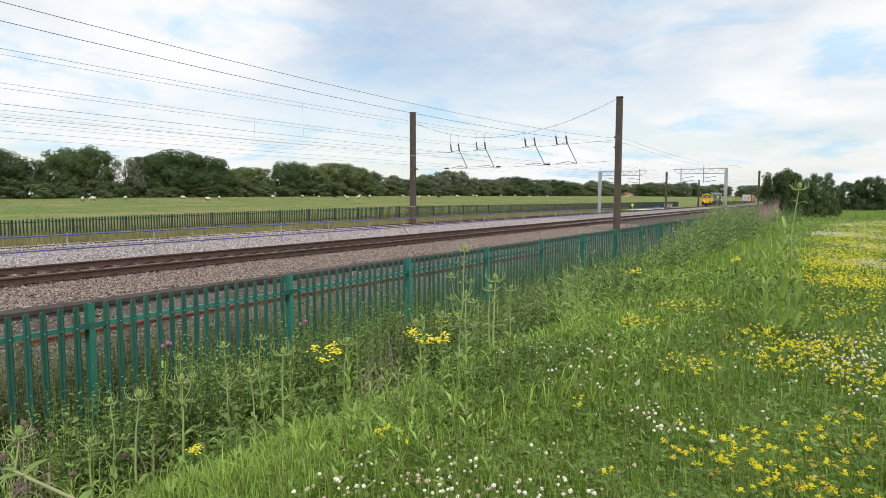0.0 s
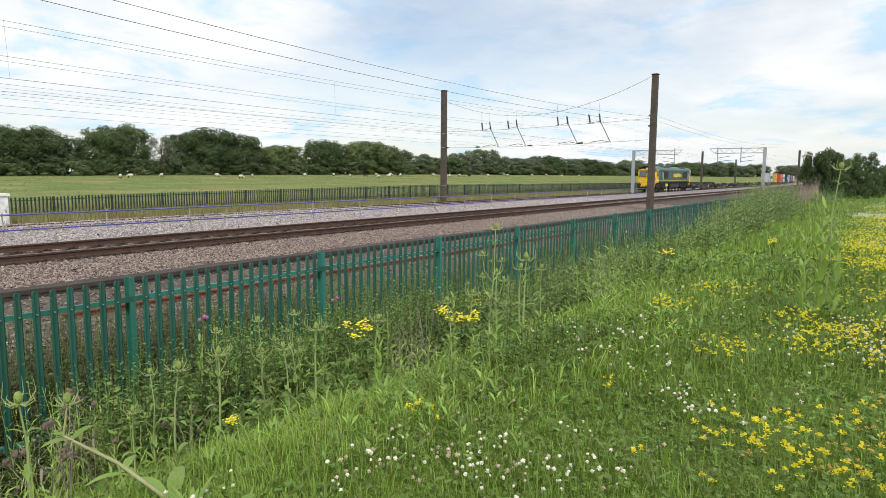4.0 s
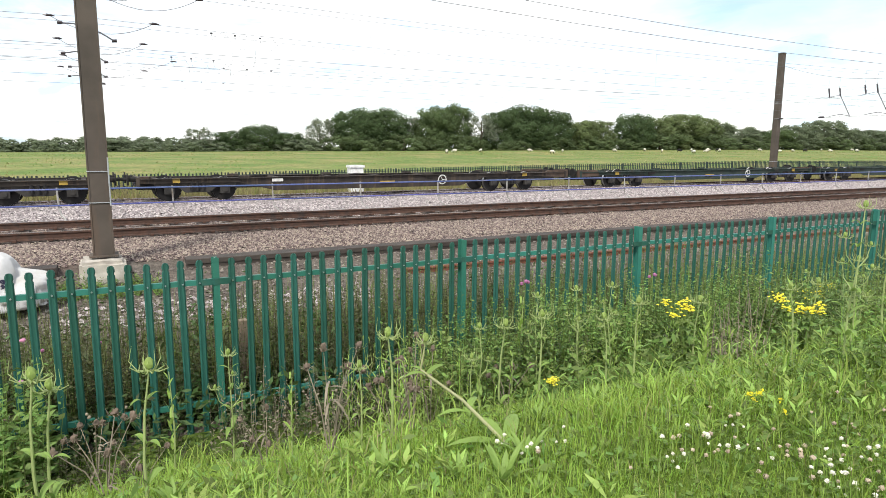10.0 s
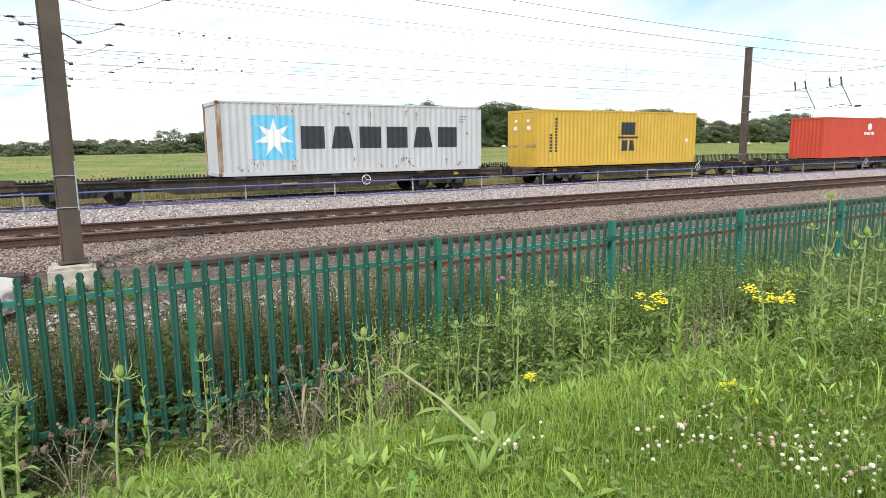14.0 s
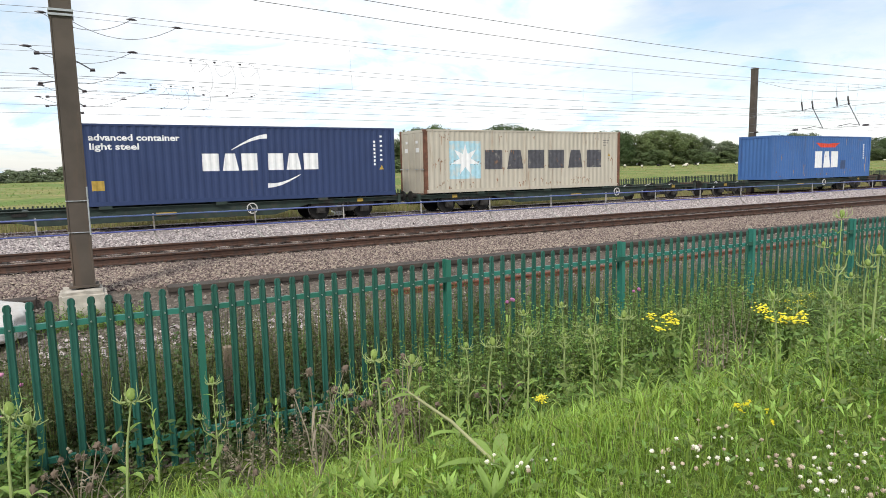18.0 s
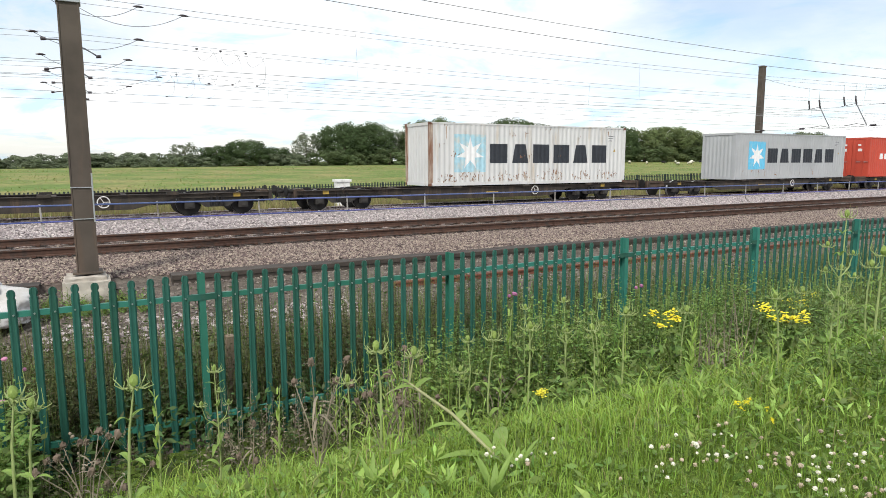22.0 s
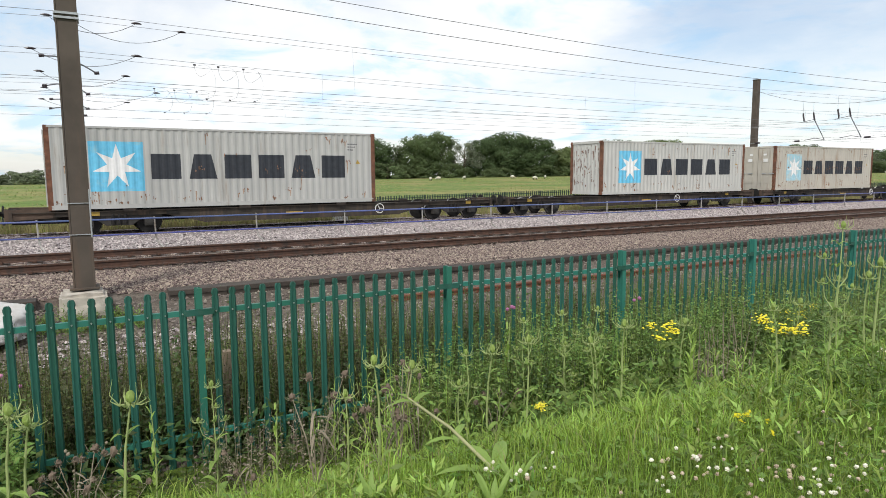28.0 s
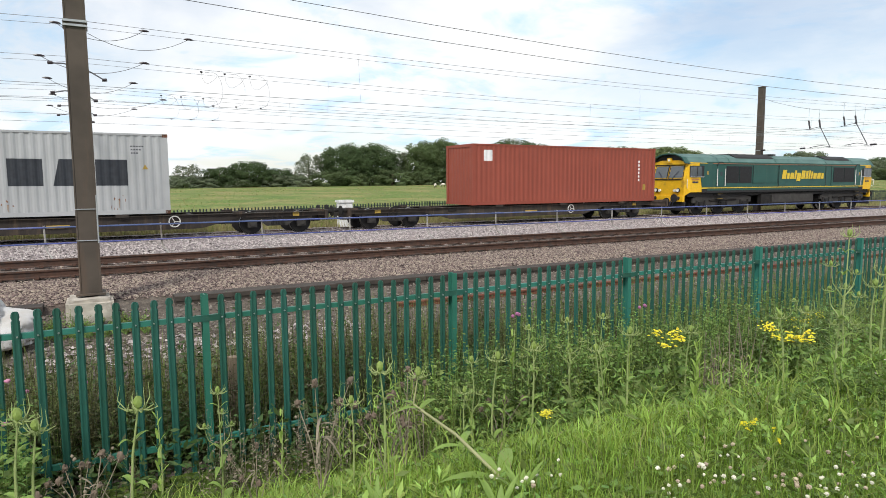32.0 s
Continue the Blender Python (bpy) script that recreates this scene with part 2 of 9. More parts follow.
PALE_CONC = mat("crumbling pale concrete", (0.46, 0.42, 0.36), 0.92, var=0.25, scale=5, dirt=(0.22, 0.19, 0.16), dirt_amt=0.6, bump=0.5)
TROUGH = mat("dark trough concrete", (0.062, 0.050, 0.042), 0.95, var=0.25, scale=3, dirt=(0.035, 0.031, 0.028), dirt_amt=0.6, bump=0.6, random_obj=0.14)
SLEEPER = mat("concrete sleeper", (0.15, 0.12, 0.10), 0.9, random_obj=0.15)
MAST = mat("rust brown mast paint", (0.085, 0.068, 0.054), 0.8, var=0.22, scale=2.2, dirt=(0.12, 0.08, 0.055), dirt_amt=0.45, dirt_scale=1.4, streak=True)
STEEL = mat("galvanised steel", (0.42, 0.44, 0.45), 0.5, metal=0.4, var=0.12)
WIRE = mat("dull copper wire", (0.11, 0.11, 0.12), 0.6, bump=0)
INSUL = mat("brown insulator", (0.05, 0.04, 0.045), 0.35, bump=0)
BLUE = mat("blue barrier tube", (0.070, 0.085, 0.29), 0.5, random_obj=0.2, dirt=(0.14, 0.14, 0.24), dirt_amt=0.4)
BLUE_TOP = mat("sun-bleached blue barrier tube", (0.080, 0.115, 0.29), 0.5, random_obj=0.2, dirt=(0.18, 0.20, 0.28), dirt_amt=0.5)
BPOST = mat("dull barrier post", (0.36, 0.345, 0.32), 0.55, dirt=(0.16, 0.13, 0.10), dirt_amt=0.5)
WHITE_GRP = mat("white cabinet", (0.74, 0.74, 0.72), 0.5, dirt=(0.45, 0.43, 0.38), dirt_amt=0.35)
BAG = mat("white woven bag", (0.54, 0.53, 0.52), 0.7, var=0.1, dirt=(0.45, 0.42, 0.38), dirt_amt=0.35, bump=0.4)
INK_B = mat("dark print", (0.03, 0.03, 0.06), 0.6)
YEL = mat("warning yellow", (0.80, 0.47, 0.015), 0.45, var=0.08, dirt=(0.42, 0.24, 0.03), dirt_amt=0.42, dirt_scale=1.5)
LOCO_G = mat("locomotive green", (0.019, 0.082, 0.068), 0.42, var=0.10, scale=1.5, dirt=(0.045, 0.10, 0.075), dirt_amt=0.35, streak=True)
LOCO_ROOF = mat("faded green roof", (0.095, 0.175, 0.155), 0.55, var=0.15, scale=1.5, dirt=(0.045, 0.11, 0.09), dirt_amt=0.35)
LOCO_BLK = mat("sooty black", (0.022, 0.021, 0.021), 0.7, var=0.3)
GRILLE = mat("dark grille", (0.018, 0.018, 0.02), 0.6)
UNDER = mat("grimy underframe", (0.013, 0.012, 0.011), 0.85, var=0.35, scale=4, dirt=(0.03, 0.024, 0.019), dirt_amt=0.5)
DUSTY = mat("dusty grey running gear", (0.042, 0.039, 0.036), 0.85, var=0.3, scale=3, dirt=(0.035, 0.03, 0.027), dirt_amt=0.5)
STRIPE = mat("yellow stripe", (0.70, 0.49, 0.04), 0.5, dirt=(0.40, 0.30, 0.08), dirt_amt=0.3)
RSTRIPE = mat("dull orange line", (0.38, 0.16, 0.08), 0.5)
GLASS = mat("cab glass", (0.085, 0.10, 0.11), 0.06, var=0.0, bump=0, spec=0.8)
RIM = mat("worn white paint", (0.62, 0.61, 0.58), 0.6)
LAMP = mat("headlamp lens", (0.8, 0.8, 0.75), 0.1, bump=0)
WAGON = mat("dark wagon steel", (0.036, 0.029, 0.024), 0.8, var=0.35, scale=2.5, dirt=(0.085, 0.058, 0.04), dirt_amt=0.5, streak=True, random_obj=0.25)
RUSTBEAM = mat("rust-brown beam", (0.085, 0.058, 0.042), 0.85, var=0.3, scale=3, dirt=(0.045, 0.035, 0.03), dirt_amt=0.5)
WAGON_G = mat("green wagon steel", (0.025, 0.04, 0.033), 0.8, var=0.3, scale=2.5, dirt=(0.06, 0.05, 0.04), dirt_amt=0.45)
WHEEL = mat("wheel steel", (0.013, 0.012, 0.012), 0.75, var=0.3, dirt=(0.035, 0.03, 0.025), dirt_amt=0.35)
TREAD = mat("polished wheel tread", (0.55, 0.54, 0.52), 0.3, metal=0.9, var=0.1)
DULLYEL = mat("worn yellow", (0.40, 0.27, 0.05), 0.6, dirt=(0.2, 0.14, 0.06), dirt_amt=0.5)
ORANGE = mat("rust orange paint", (0.20, 0.085, 0.035), 0.8, dirt=(0.07, 0.045, 0.03), dirt_amt=0.5)
WHITE_P = mat("white paint", (0.78, 0.78, 0.77), 0.55, var=0.05)
SKYBLUE = mat("light blue paint", (0.14, 0.50, 0.72), 0.5, var=0.08, dirt=(0.3, 0.5, 0.58), dirt_amt=0.3)
SKYBLUE_F = mat("faded blue paint", (0.36, 0.58, 0.66), 0.6, var=0.1, dirt=(0.55, 0.55, 0.5), dirt_amt=0.5)
LETTER = mat("dark lettering", (0.028, 0.032, 0.04), 0.55, var=0.2)
LETTER_F = mat("faded lettering", (0.07, 0.07, 0.08), 0.6, var=0.3, dirt=(0.3, 0.28, 0.25), dirt_amt=0.25)
RUST = mat("rust", (0.155, 0.07, 0.042), 0.9, var=0.4, scale=5, dirt=(0.09, 0.05, 0.035), dirt_amt=0.5)
RUST_POST = mat("rust-eaten pale paint", (0.43, 0.36, 0.29), 0.8, var=0.2, scale=5, dirt=(0.21, 0.10, 0.06), dirt_amt=0.95, dirt_scale=3.5, streak=True)
RUST_S = mat("rust speck", (0.23, 0.125, 0.075), 0.9, var=0.35, scale=9)
RUST_F = mat("faint rust bloom", (0.34, 0.25, 0.18), 0.9, var=0.3, scale=6)
SHEEP = mat("fleece", (0.66, 0.62, 0.53), 0.95, var=0.12)
TARPRED = mat("red logo paint", (0.62, 0.06, 0.03), 0.5)


# ---- mesh helpers ----
def box(bm, cx, cy, cz, sx, sy, sz):
    vs = [bm.verts.new((cx + a * sx / 2, cy + b * sy / 2, cz + c * sz / 2)) for a in (-1, 1) for b in (-1, 1) for c in (-1, 1)]
    for f in ((0, 1, 3, 2), (4, 6, 7, 5), (0, 4, 5, 1), (2, 3, 7, 6), (0, 2, 6, 4), (1, 5, 7, 3)):
        bm.faces.new([vs[i] for i in f])
    return vs


def rod(bm, p, q, r, n=8, r2=None, caps=True):
    p, q = Vector(p), Vector(q)
    d = (q - p).normalized()
    a = d.orthogonal().normalized()
    b = d.cross(a)
    r2 = r if r2 is None else r2
    rings = [[bm.verts.new(c + (a * math.cos(t) + b * math.sin(t)) * rr) for t in [2 * math.pi * i / n for i in range(n)]] for c, rr in ((p, r), (q, r2))]
    for i in range(n):
        bm.faces.new((rings[0][i], rings[0][(i + 1) % n], rings[1][(i + 1) % n], rings[1][i]))
    if caps:
        bm.faces.new(rings[0][::-1]); bm.faces.new(rings[1])


def tube(bm, pts, r, n=6):
    """A bent tube through points; r a radius or one for each point."""
    pts = [Vector(p) for p in pts]
    rs = r if isinstance(r, (list, tuple)) else [r] * len(pts)
    rings = []
    side = None
    for i, p in enumerate(pts):
        d = (pts[min(i + 1, len(pts) - 1)] - pts[max(i - 1, 0)]).normalized()
        side = d.orthogonal().normalized() if side is None else (side - d * side.dot(d)).normalized()
        up = d.cross(side)
        rings.append([bm.verts.new(p + (side * math.cos(t) + up * math.sin(t)) * rs[i]) for t in [2 * math.pi * k / n for k in range(n)]])
    for a, b in zip(rings, rings[1:]):
        for k in range(n):
            bm.faces.new((a[k], a[(k + 1) % n], b[(k + 1) % n], b[k]))
    bm.faces.new(rings[0][::-1]); bm.faces.new(rings[-1])


def prism(bm, outline, axis, a, b):
    """Outline in the two other axes (in order x, y, z), pushed along axis from a to b."""
    def at(u, v, w):
        return {"x": (w, u, v), "y": (u, w, v), "z": (u, v, w)}[axis]
    r1 = [bm.verts.new(at(u, v, a)) for u, v in outline]
    r2 = [bm.verts.new(at(u, v, b)) for u, v in outline]
    n = len(outline)
    for i in range(n):
        bm.faces.new((r1[i], r1[(i + 1) % n], r2[(i + 1) % n], r2[i]))
    bm.faces.new(r1[::-1]); bm.faces.new(r2)


def sweep(bm, section, path):
    """A closed section of (offset, height) along points; the offset goes to the right of the way in plan."""
    rings = []
    for i, p in enumerate(path):
        d = (Vector(path[min(i + 1, len(path) - 1)]) - Vector(path[max(i - 1, 0)])).normalized()
        s = Vector((d.y, -d.x, 0)).normalized()
        rings.append([bm.verts.new(Vector(p) + s * u + Vector((0, 0, v))) for u, v in section])
    n = len(section)
    for a, b in zip(rings, rings[1:]):
        for k in range(n):
            bm.faces.new((a[k], a[(k + 1) % n], b[(k + 1) % n], b[k]))
    bm.faces.new(rings[0][::-1]); bm.faces.new(rings[-1])


def finish(bm, smooth=False):
    bmesh.ops.recalc_face_normals(bm, faces=bm.faces)
    me = bpy.data.meshes.new("mesh")
    bm.to_mesh(me)
    bm.free()
    if smooth:
        me.shade_smooth()
    return me


def part(name, bm, material, parent=None, label="", smooth=False):
    me = finish(bm, smooth) if isinstance(bm, bmesh.types.BMesh) else bm
    if not me.materials:
        me.materials.append(material)
    ob = new(name, me)
    ob.parent = parent
    return tagged(ob, label)


def thing(name, label, category, group="", kind="", at=None):
    ob = new(name)
    ob.empty_display_size = 0.2
    if at is not None:
        ob.matrix_world = at
    return tagged(ob, label, category, group, kind)


def raw(name, verts, faces, material, smooth=False):
    me = bpy.data.meshes.new(name)
    verts = np.asarray(verts, dtype=np.float32)
    faces = np.asarray(faces, dtype=np.int32)
    n, k = faces.shape
    me.vertices.add(len(verts)); me.vertices.foreach_set("co", verts.ravel())
    me.loops.add(n * k); me.loops.foreach_set("vertex_index", faces.ravel())
    me.polygons.add(n)
    me.polygons.foreach_set("loop_start", np.arange(0, n * k, k, dtype=np.int32))
    me.polygons.foreach_set("loop_total", np.full(n, k, dtype=np.int32))
    me.update(calc_edges=True)
    me.materials.append(material)
    if smooth:
        me.shade_smooth()
    return me


B = bmesh.new
rng = np.random.default_rng(7)


# ---- plan ----
FENCE_X, POST_Y, BAY = -6.1, 0.71, 2.75
NEAR_RAIL, FAR_RAIL = -15.45, -16.96
RAIL_Z = 1.04


def bend(y):
    """The line curves gently away to the west."""
    return -1.2e-4 * y * y if y > 0 else 0.0


def train_x(y):
    return -26.75 - 0.022 * y + bend(y)


def train_z(y):
    return 0.80 - (0.004 * (y - 40) if y > 40 else 0.0)


def smooth01(t):
    t = np.clip(t, 0, 1)
    return t * t * (3 - 2 * t)


def bank(x, y):
    """Height of the ground on the meadow side of the line."""
    x, y = np.asarray(x, float), np.asarray(y, float)
    crest = -1.3 - 2.6 * smooth01((y - 6) / 22)
    z = 1.52 * smooth01((x + 5.9) / (crest + 5.9) * 0.97)
    z = z + 0.045 * np.sin(x * 1.3 + 0.7 * y) * np.cos(0.9 * y - 0.4 * x) * smooth01((x + 5.5) / 2)
    z = z + 0.10 * smooth01((x - 0.5) / 6)
    return z + 0.03


# ---- ground: one sheet from the meadow across the line to the far pasture ----
PROFILE_X = [-1500, -420, -160, -120, -80, -50, -36, -33, -31, -29.4, -28.5, -25.0, -24.2, -19.4, -18.3, -17.6, -17.0, -15.2, -12.6, -12.2, -12.0, -11.7, -11.3, -9.5, -8, -6.3]
PROFILE_Z = [2.2, 2.2, 2.0, 1.75, 1.2, 0.7, 0.42, 0.38, 0.45, 0.52, 0.74, 0.77, 0.72, 0.76, 0.82, 0.84, 0.83, 0.83, 0.83, 0.81, 0.70, 0.66, 0.46, 0.28, 0.12, 0.03]


def ground_z(x, y):
    x, y = np.asarray(x, float), np.asarray(y, float)
    yy = np.clip(y, 0, 330)
    u = x + 1.2e-4 * yy * yy
    w = smooth01((-17.5 - u) / 6)
    u = u + 0.022 * np.clip(y, -60, 330) * w * (u > -300)
    rail_side = np.interp(u, PROFILE_X, PROFILE_Z) - 0.004 * np.clip(y - 25, 0, 330) * w * (u > -60)
    rail_side = rail_side + 0.006 * (np.clip(y, -100, 200) - 60) * smooth01((-40 - u) / 100)
    return np.where(x > -6.15, bank(x, y), rail_side)


def make_ground():
    xs = sorted(set(list(np.arange(-6.1, 9, 0.3)) + [10, 12, 15, 20, 30, 50, 90, 200, 500, 1500] +
                    [-1500, -900, -600, -420, -300, -220, -160, -130, -100, -80, -65, -55, -48, -42, -38] +
                    list(np.arange(-36, -28, 0.8)) + list(np.arange(-28, -18, 1.0)) + list(np.arange(-18, -11.0, 0.24)) + [-12.2, -12.0, -11.7, -11.3] + list(np.arange(-11, -6.2, 0.5))))
    ys = sorted(set([-1500, -700, -300, -150, -80, -50, -30, -20] + list(np.arange(-14, 30, 0.6)) + list(np.arange(30, 90, 3)) + list(np.arange(90, 340, 15)) + [400, 550, 800, 1500]))
    X, Y = np.meshgrid(xs, ys)
    Z = ground_z(X, Y)
    nx, ny = len(xs), len(ys)
    idx = np.arange(nx * ny).reshape(ny, nx)
    f = np.stack([idx[:-1, :-1], idx[:-1, 1:], idx[1:, 1:], idx[1:, :-1]], -1).reshape(-1, 4)
    me = raw("ground", np.stack([X, Y, Z], -1).reshape(-1, 3), f, GRASS_GROUND, True)
    for m in (RUBBLE_G, BALLAST_G, BALLAST_W, VERGE, FIELD):
        me.materials.append(m)
    cx = (X[:-1, :-1] + X[:-1, 1:] + X[1:, 1:] + X[1:, :-1]).ravel() / 4
    cy = (Y[:-1, :-1] + Y[1:, 1:] + Y[:-1, 1:] + Y[1:, :-1]).ravel() / 4
    yy = np.clip(cy, 0, 330)
    u = cx + 1.2e-4 * yy * yy
    u2 = u + 0.022 * np.clip(cy, -60, 330) * smooth01((-17.5 - u) / 6)
    slot = np.select([cx > -6.15, u > -12.1, u > -17.7, u2 > -30.3, u2 > -36], [0, 1, 2, 3, 4], 5)
    me.polygons.foreach_set("material_index", slot.astype(np.int32))
    tagged(new("ground", me), "grassy bank, stone ballast and pasture to the horizon", "ground", kind="structure")


make_ground()


# ---- stones ----
def stones(name, label, material, x0, x1, y0, y1, count, size, lift=0.0):
    """Broken stones, half sunk in the bed, thrown on the ground between two lines along the track."""
    y = y0 + (y1 - y0) * rng.random(count) ** 1.25
    b = np.where(y > 0, -1.2e-4 * y * y, 0)
    x = x0 + (x1 - x0) * rng.random(count) + b
    z = ground_z(x, y) + lift
    s = size * (0.55 + 0.9 * rng.random(count))
    base = np.array([(1, 0, 0), (-1, 0, 0), (0, 1, 0), (0, -1, 0), (0, 0, 0.8), (0, 0, -0.8)])
    v = base[None] * (0.7 + 0.6 * rng.random((count, 6, 1))) + 0.35 * (rng.random((count, 6, 3)) - 0.5)
    a = rng.random(count) * 6.28
    t = (rng.random(count) - 0.5) * 1.4
    ca, sa, ct, st = np.cos(a), np.sin(a), np.cos(t), np.sin(t)
    vx, vy, vz = v[..., 0] * ct[:, None] + v[..., 2] * st[:, None], v[..., 1], v[..., 2] * ct[:, None] - v[..., 0] * st[:, None]
    v = np.stack([vx * ca[:, None] - vy * sa[:, None], vx * sa[:, None] + vy * ca[:, None], vz], -1) * s[:, None, None]
    v += np.stack([x, y, z + 0.30 * s], -1)[:, None]
    tri = np.array([(0, 2, 4), (2, 1, 4), (1, 3, 4), (3, 0, 4)])
    v = v[:, :5]
    f = (np.arange(count)[:, None, None] * 5 + tri[None]).reshape(-1, 3)
    tagged(new(name, raw(name, v.reshape(-1, 3), f, material)), label, "ballast", kind="stuff")


stones("ballast_stones", "loose brown broken stone beside the near track", STONE_B, -15.1, -12.15, -7, 46, 95000, 0.024)
stones("ballast_stones", "loose brown broken stone between the rails", STONE_B, -17.8, -15.1, -7, 46, 22000, 0.024)
stones("pale_ballast_stones", "fresh pale broken stone between the tracks", STONE_W, -30.2, -17.7, -8, 60, 80000, 0.034)
stones("rubble_stones", "grey rubble and spilt stone behind the fence", STONE_R, -11.9, -7.2, -8, 34, 34000, 0.025)
stones("spilt_stones", "pale stone spilt behind the fence", STONE_W, -10.6, -9.6, -1.0, 4.0, 500, 0.035)

# ---- near track ----
YS = list(range(-60, 0, 20)) + list(range(0, 331, 10))
RAIL_SEC = [(-0.07, -0.165), (0.07, -0.165), (0.07, -0.15), (0.012, -0.13), (0.012, -0.045), (0.035, -0.035), (0.035, -0.008), (0.028, 0), (-0.028, 0), (-0.035, -0.008), (-0.035, -0.035), (-0.012, -0.045), (-0.012, -0.13), (-0.07, -0.15)]
HEAD_SEC = [(-0.026, 0.001), (0.026, 0.001), (0.026, 0.005), (-0.026, 0.005)]


def rail_pair(name, label, lines, zfun):
    track = thing(name, label, "railway track", kind="structure")
    for fx, cant in lines:
        bm = B(); sweep(bm, RAIL_SEC, [(fx(y), y, zfun(y) + cant) for y in YS]); r = part("rail", bm, RAIL, track)
        bm = B(); sweep(bm, HEAD_SEC, [(fx(y), y, zfun(y) + cant) for y in YS]); part("rail_head", bm, RAILHEAD, r, "worn bright running surface")
    return track


near_track = rail_pair("track_near", "rusty railway track on concrete sleepers in brown ballast",
                       [(lambda y: NEAR_RAIL + bend(y), 0.0), (lambda y: FAR_RAIL + bend(y), 0.07)], lambda y: RAIL_Z)
rail_pair("track_far", "railway track beneath the freight train in pale ballast",
                        [(lambda y: train_x(y) + 0.755, 0.0), (lambda y: train_x(y) - 0.755, 0.0)], train_z)
bm = B()
box(bm, 0, 0, 0, 2.5, 0.27, 0.16)
sl = finish(bm); sl.materials.append(SLEEPER)
for i in range(-10, 62):
    y = i * 0.65
    o = part("sleeper", sl, SLEEPER, near_track)
    o.matrix_world = pose((NEAR_RAIL + FAR_RAIL) / 2 + bend(y), y, 0.80, 0, 2.6, 0)

# clips on the near rails
bm = B(); box(bm, 0, 0, 0, 0.26, 0.09, 0.05)
clip_me = finish(bm); clip_me.materials.append(RAIL)
for i in range(-8, 45):
    for rx, z in ((NEAR_RAIL, 0.885), (FAR_RAIL, 0.955)):
        o = part("rail_clip", clip_me, RAIL, near_track)
        o.matrix_world = pose(rx + bend(i * 0.65), i * 0.65, z)

# cable trough edging along the ballast
trough = thing("cable_trough", "dark weathered concrete cable trough along the ballast edge", "cable trough", kind="structure")
bm = B()
prism(bm, [(-0.17, -0.42), (0.17, -0.42), (0.17, -0.09), (-0.17, -0.09)], "y", 0.006, 0.994)
prism(bm, [(-0.19, -0.085), (0.19, -0.085), (0.19, -0.008), (0.18, 0), (-0.18, 0), (-0.19, -0.008)], "y", 0.003, 0.997)
tm = finish(bm); tm.materials.append(TROUGH)
for i in range(-9, 120):
    if i in (-1, 0):
        continue
    o = part("trough_unit", tm, TROUGH, trough)
    o.matrix_world = pose(-12.0 + bend(i), i, 0.842 + random.uniform(-0.006, 0.006), random.uniform(-.3, .3), random.uniform(-1.5, 1.5), random.uniform(-0.3, 0.3))

# spare rail lying in the cess
spare = thing("spare_rail", "orange-rusted spare rail lying on the rubble", "rail")
bm = B(); sweep(bm, RAIL_SEC, [(-10.85, y, 0.53) for y in (4.8, 9, 14, 20, 27)])
part("rail", bm, OLD_RAIL, spare)
for y in (4.6, 9.5, 14.5, 19.5, 25):
    bm = B(); box(bm, -10.85, y, 0.345, 0.24, 0.1, 0.1); part("timber_packer", bm, TROUGH, spare)


# ---- near palisade fence ----
def pale_mesh():
    """A rolled steel pale: cupped section, necked and rounded head."""
    prof = [(0.0, 0.033), (1.60, 0.033), (1.655, 0.033), (1.665, 0.026), (1.675, 0.026), (1.69, 0.033), (1.715, 0.032), (1.735, 0.024), (1.744, 0.012)]
    us, cup = (-1, -0.62, -0.2, 0.2, 0.62, 1), (0.0, 0.012, 0.006, 0.006, 0.012, 0.0)
    bm = B()
    front = [[bm.verts.new((c, u * w, h)) for u, c in zip(us, cup)] for h, w in prof]
    back = [[bm.verts.new((c - 0.004, u * w, h)) for u, c in zip(us, cup)] for h, w in prof]
    for a in range(len(prof) - 1):
        for k in range(5):
            bm.faces.new((front[a][k], front[a][k + 1], front[a + 1][k + 1], front[a + 1][k]))
            bm.faces.new((back[a][k + 1], back[a][k], back[a + 1][k], back[a + 1][k + 1]))
        for k in (0, 5):
            bm.faces.new((front[a][k], front[a + 1][k], back[a + 1][k], back[a][k]))
    for k in range(5):
        bm.faces.new((front[-1][k], front[-1][k + 1], back[-1][k + 1], back[-1][k]))
    me = finish(bm)
    me.materials.append(PALE)
    return me


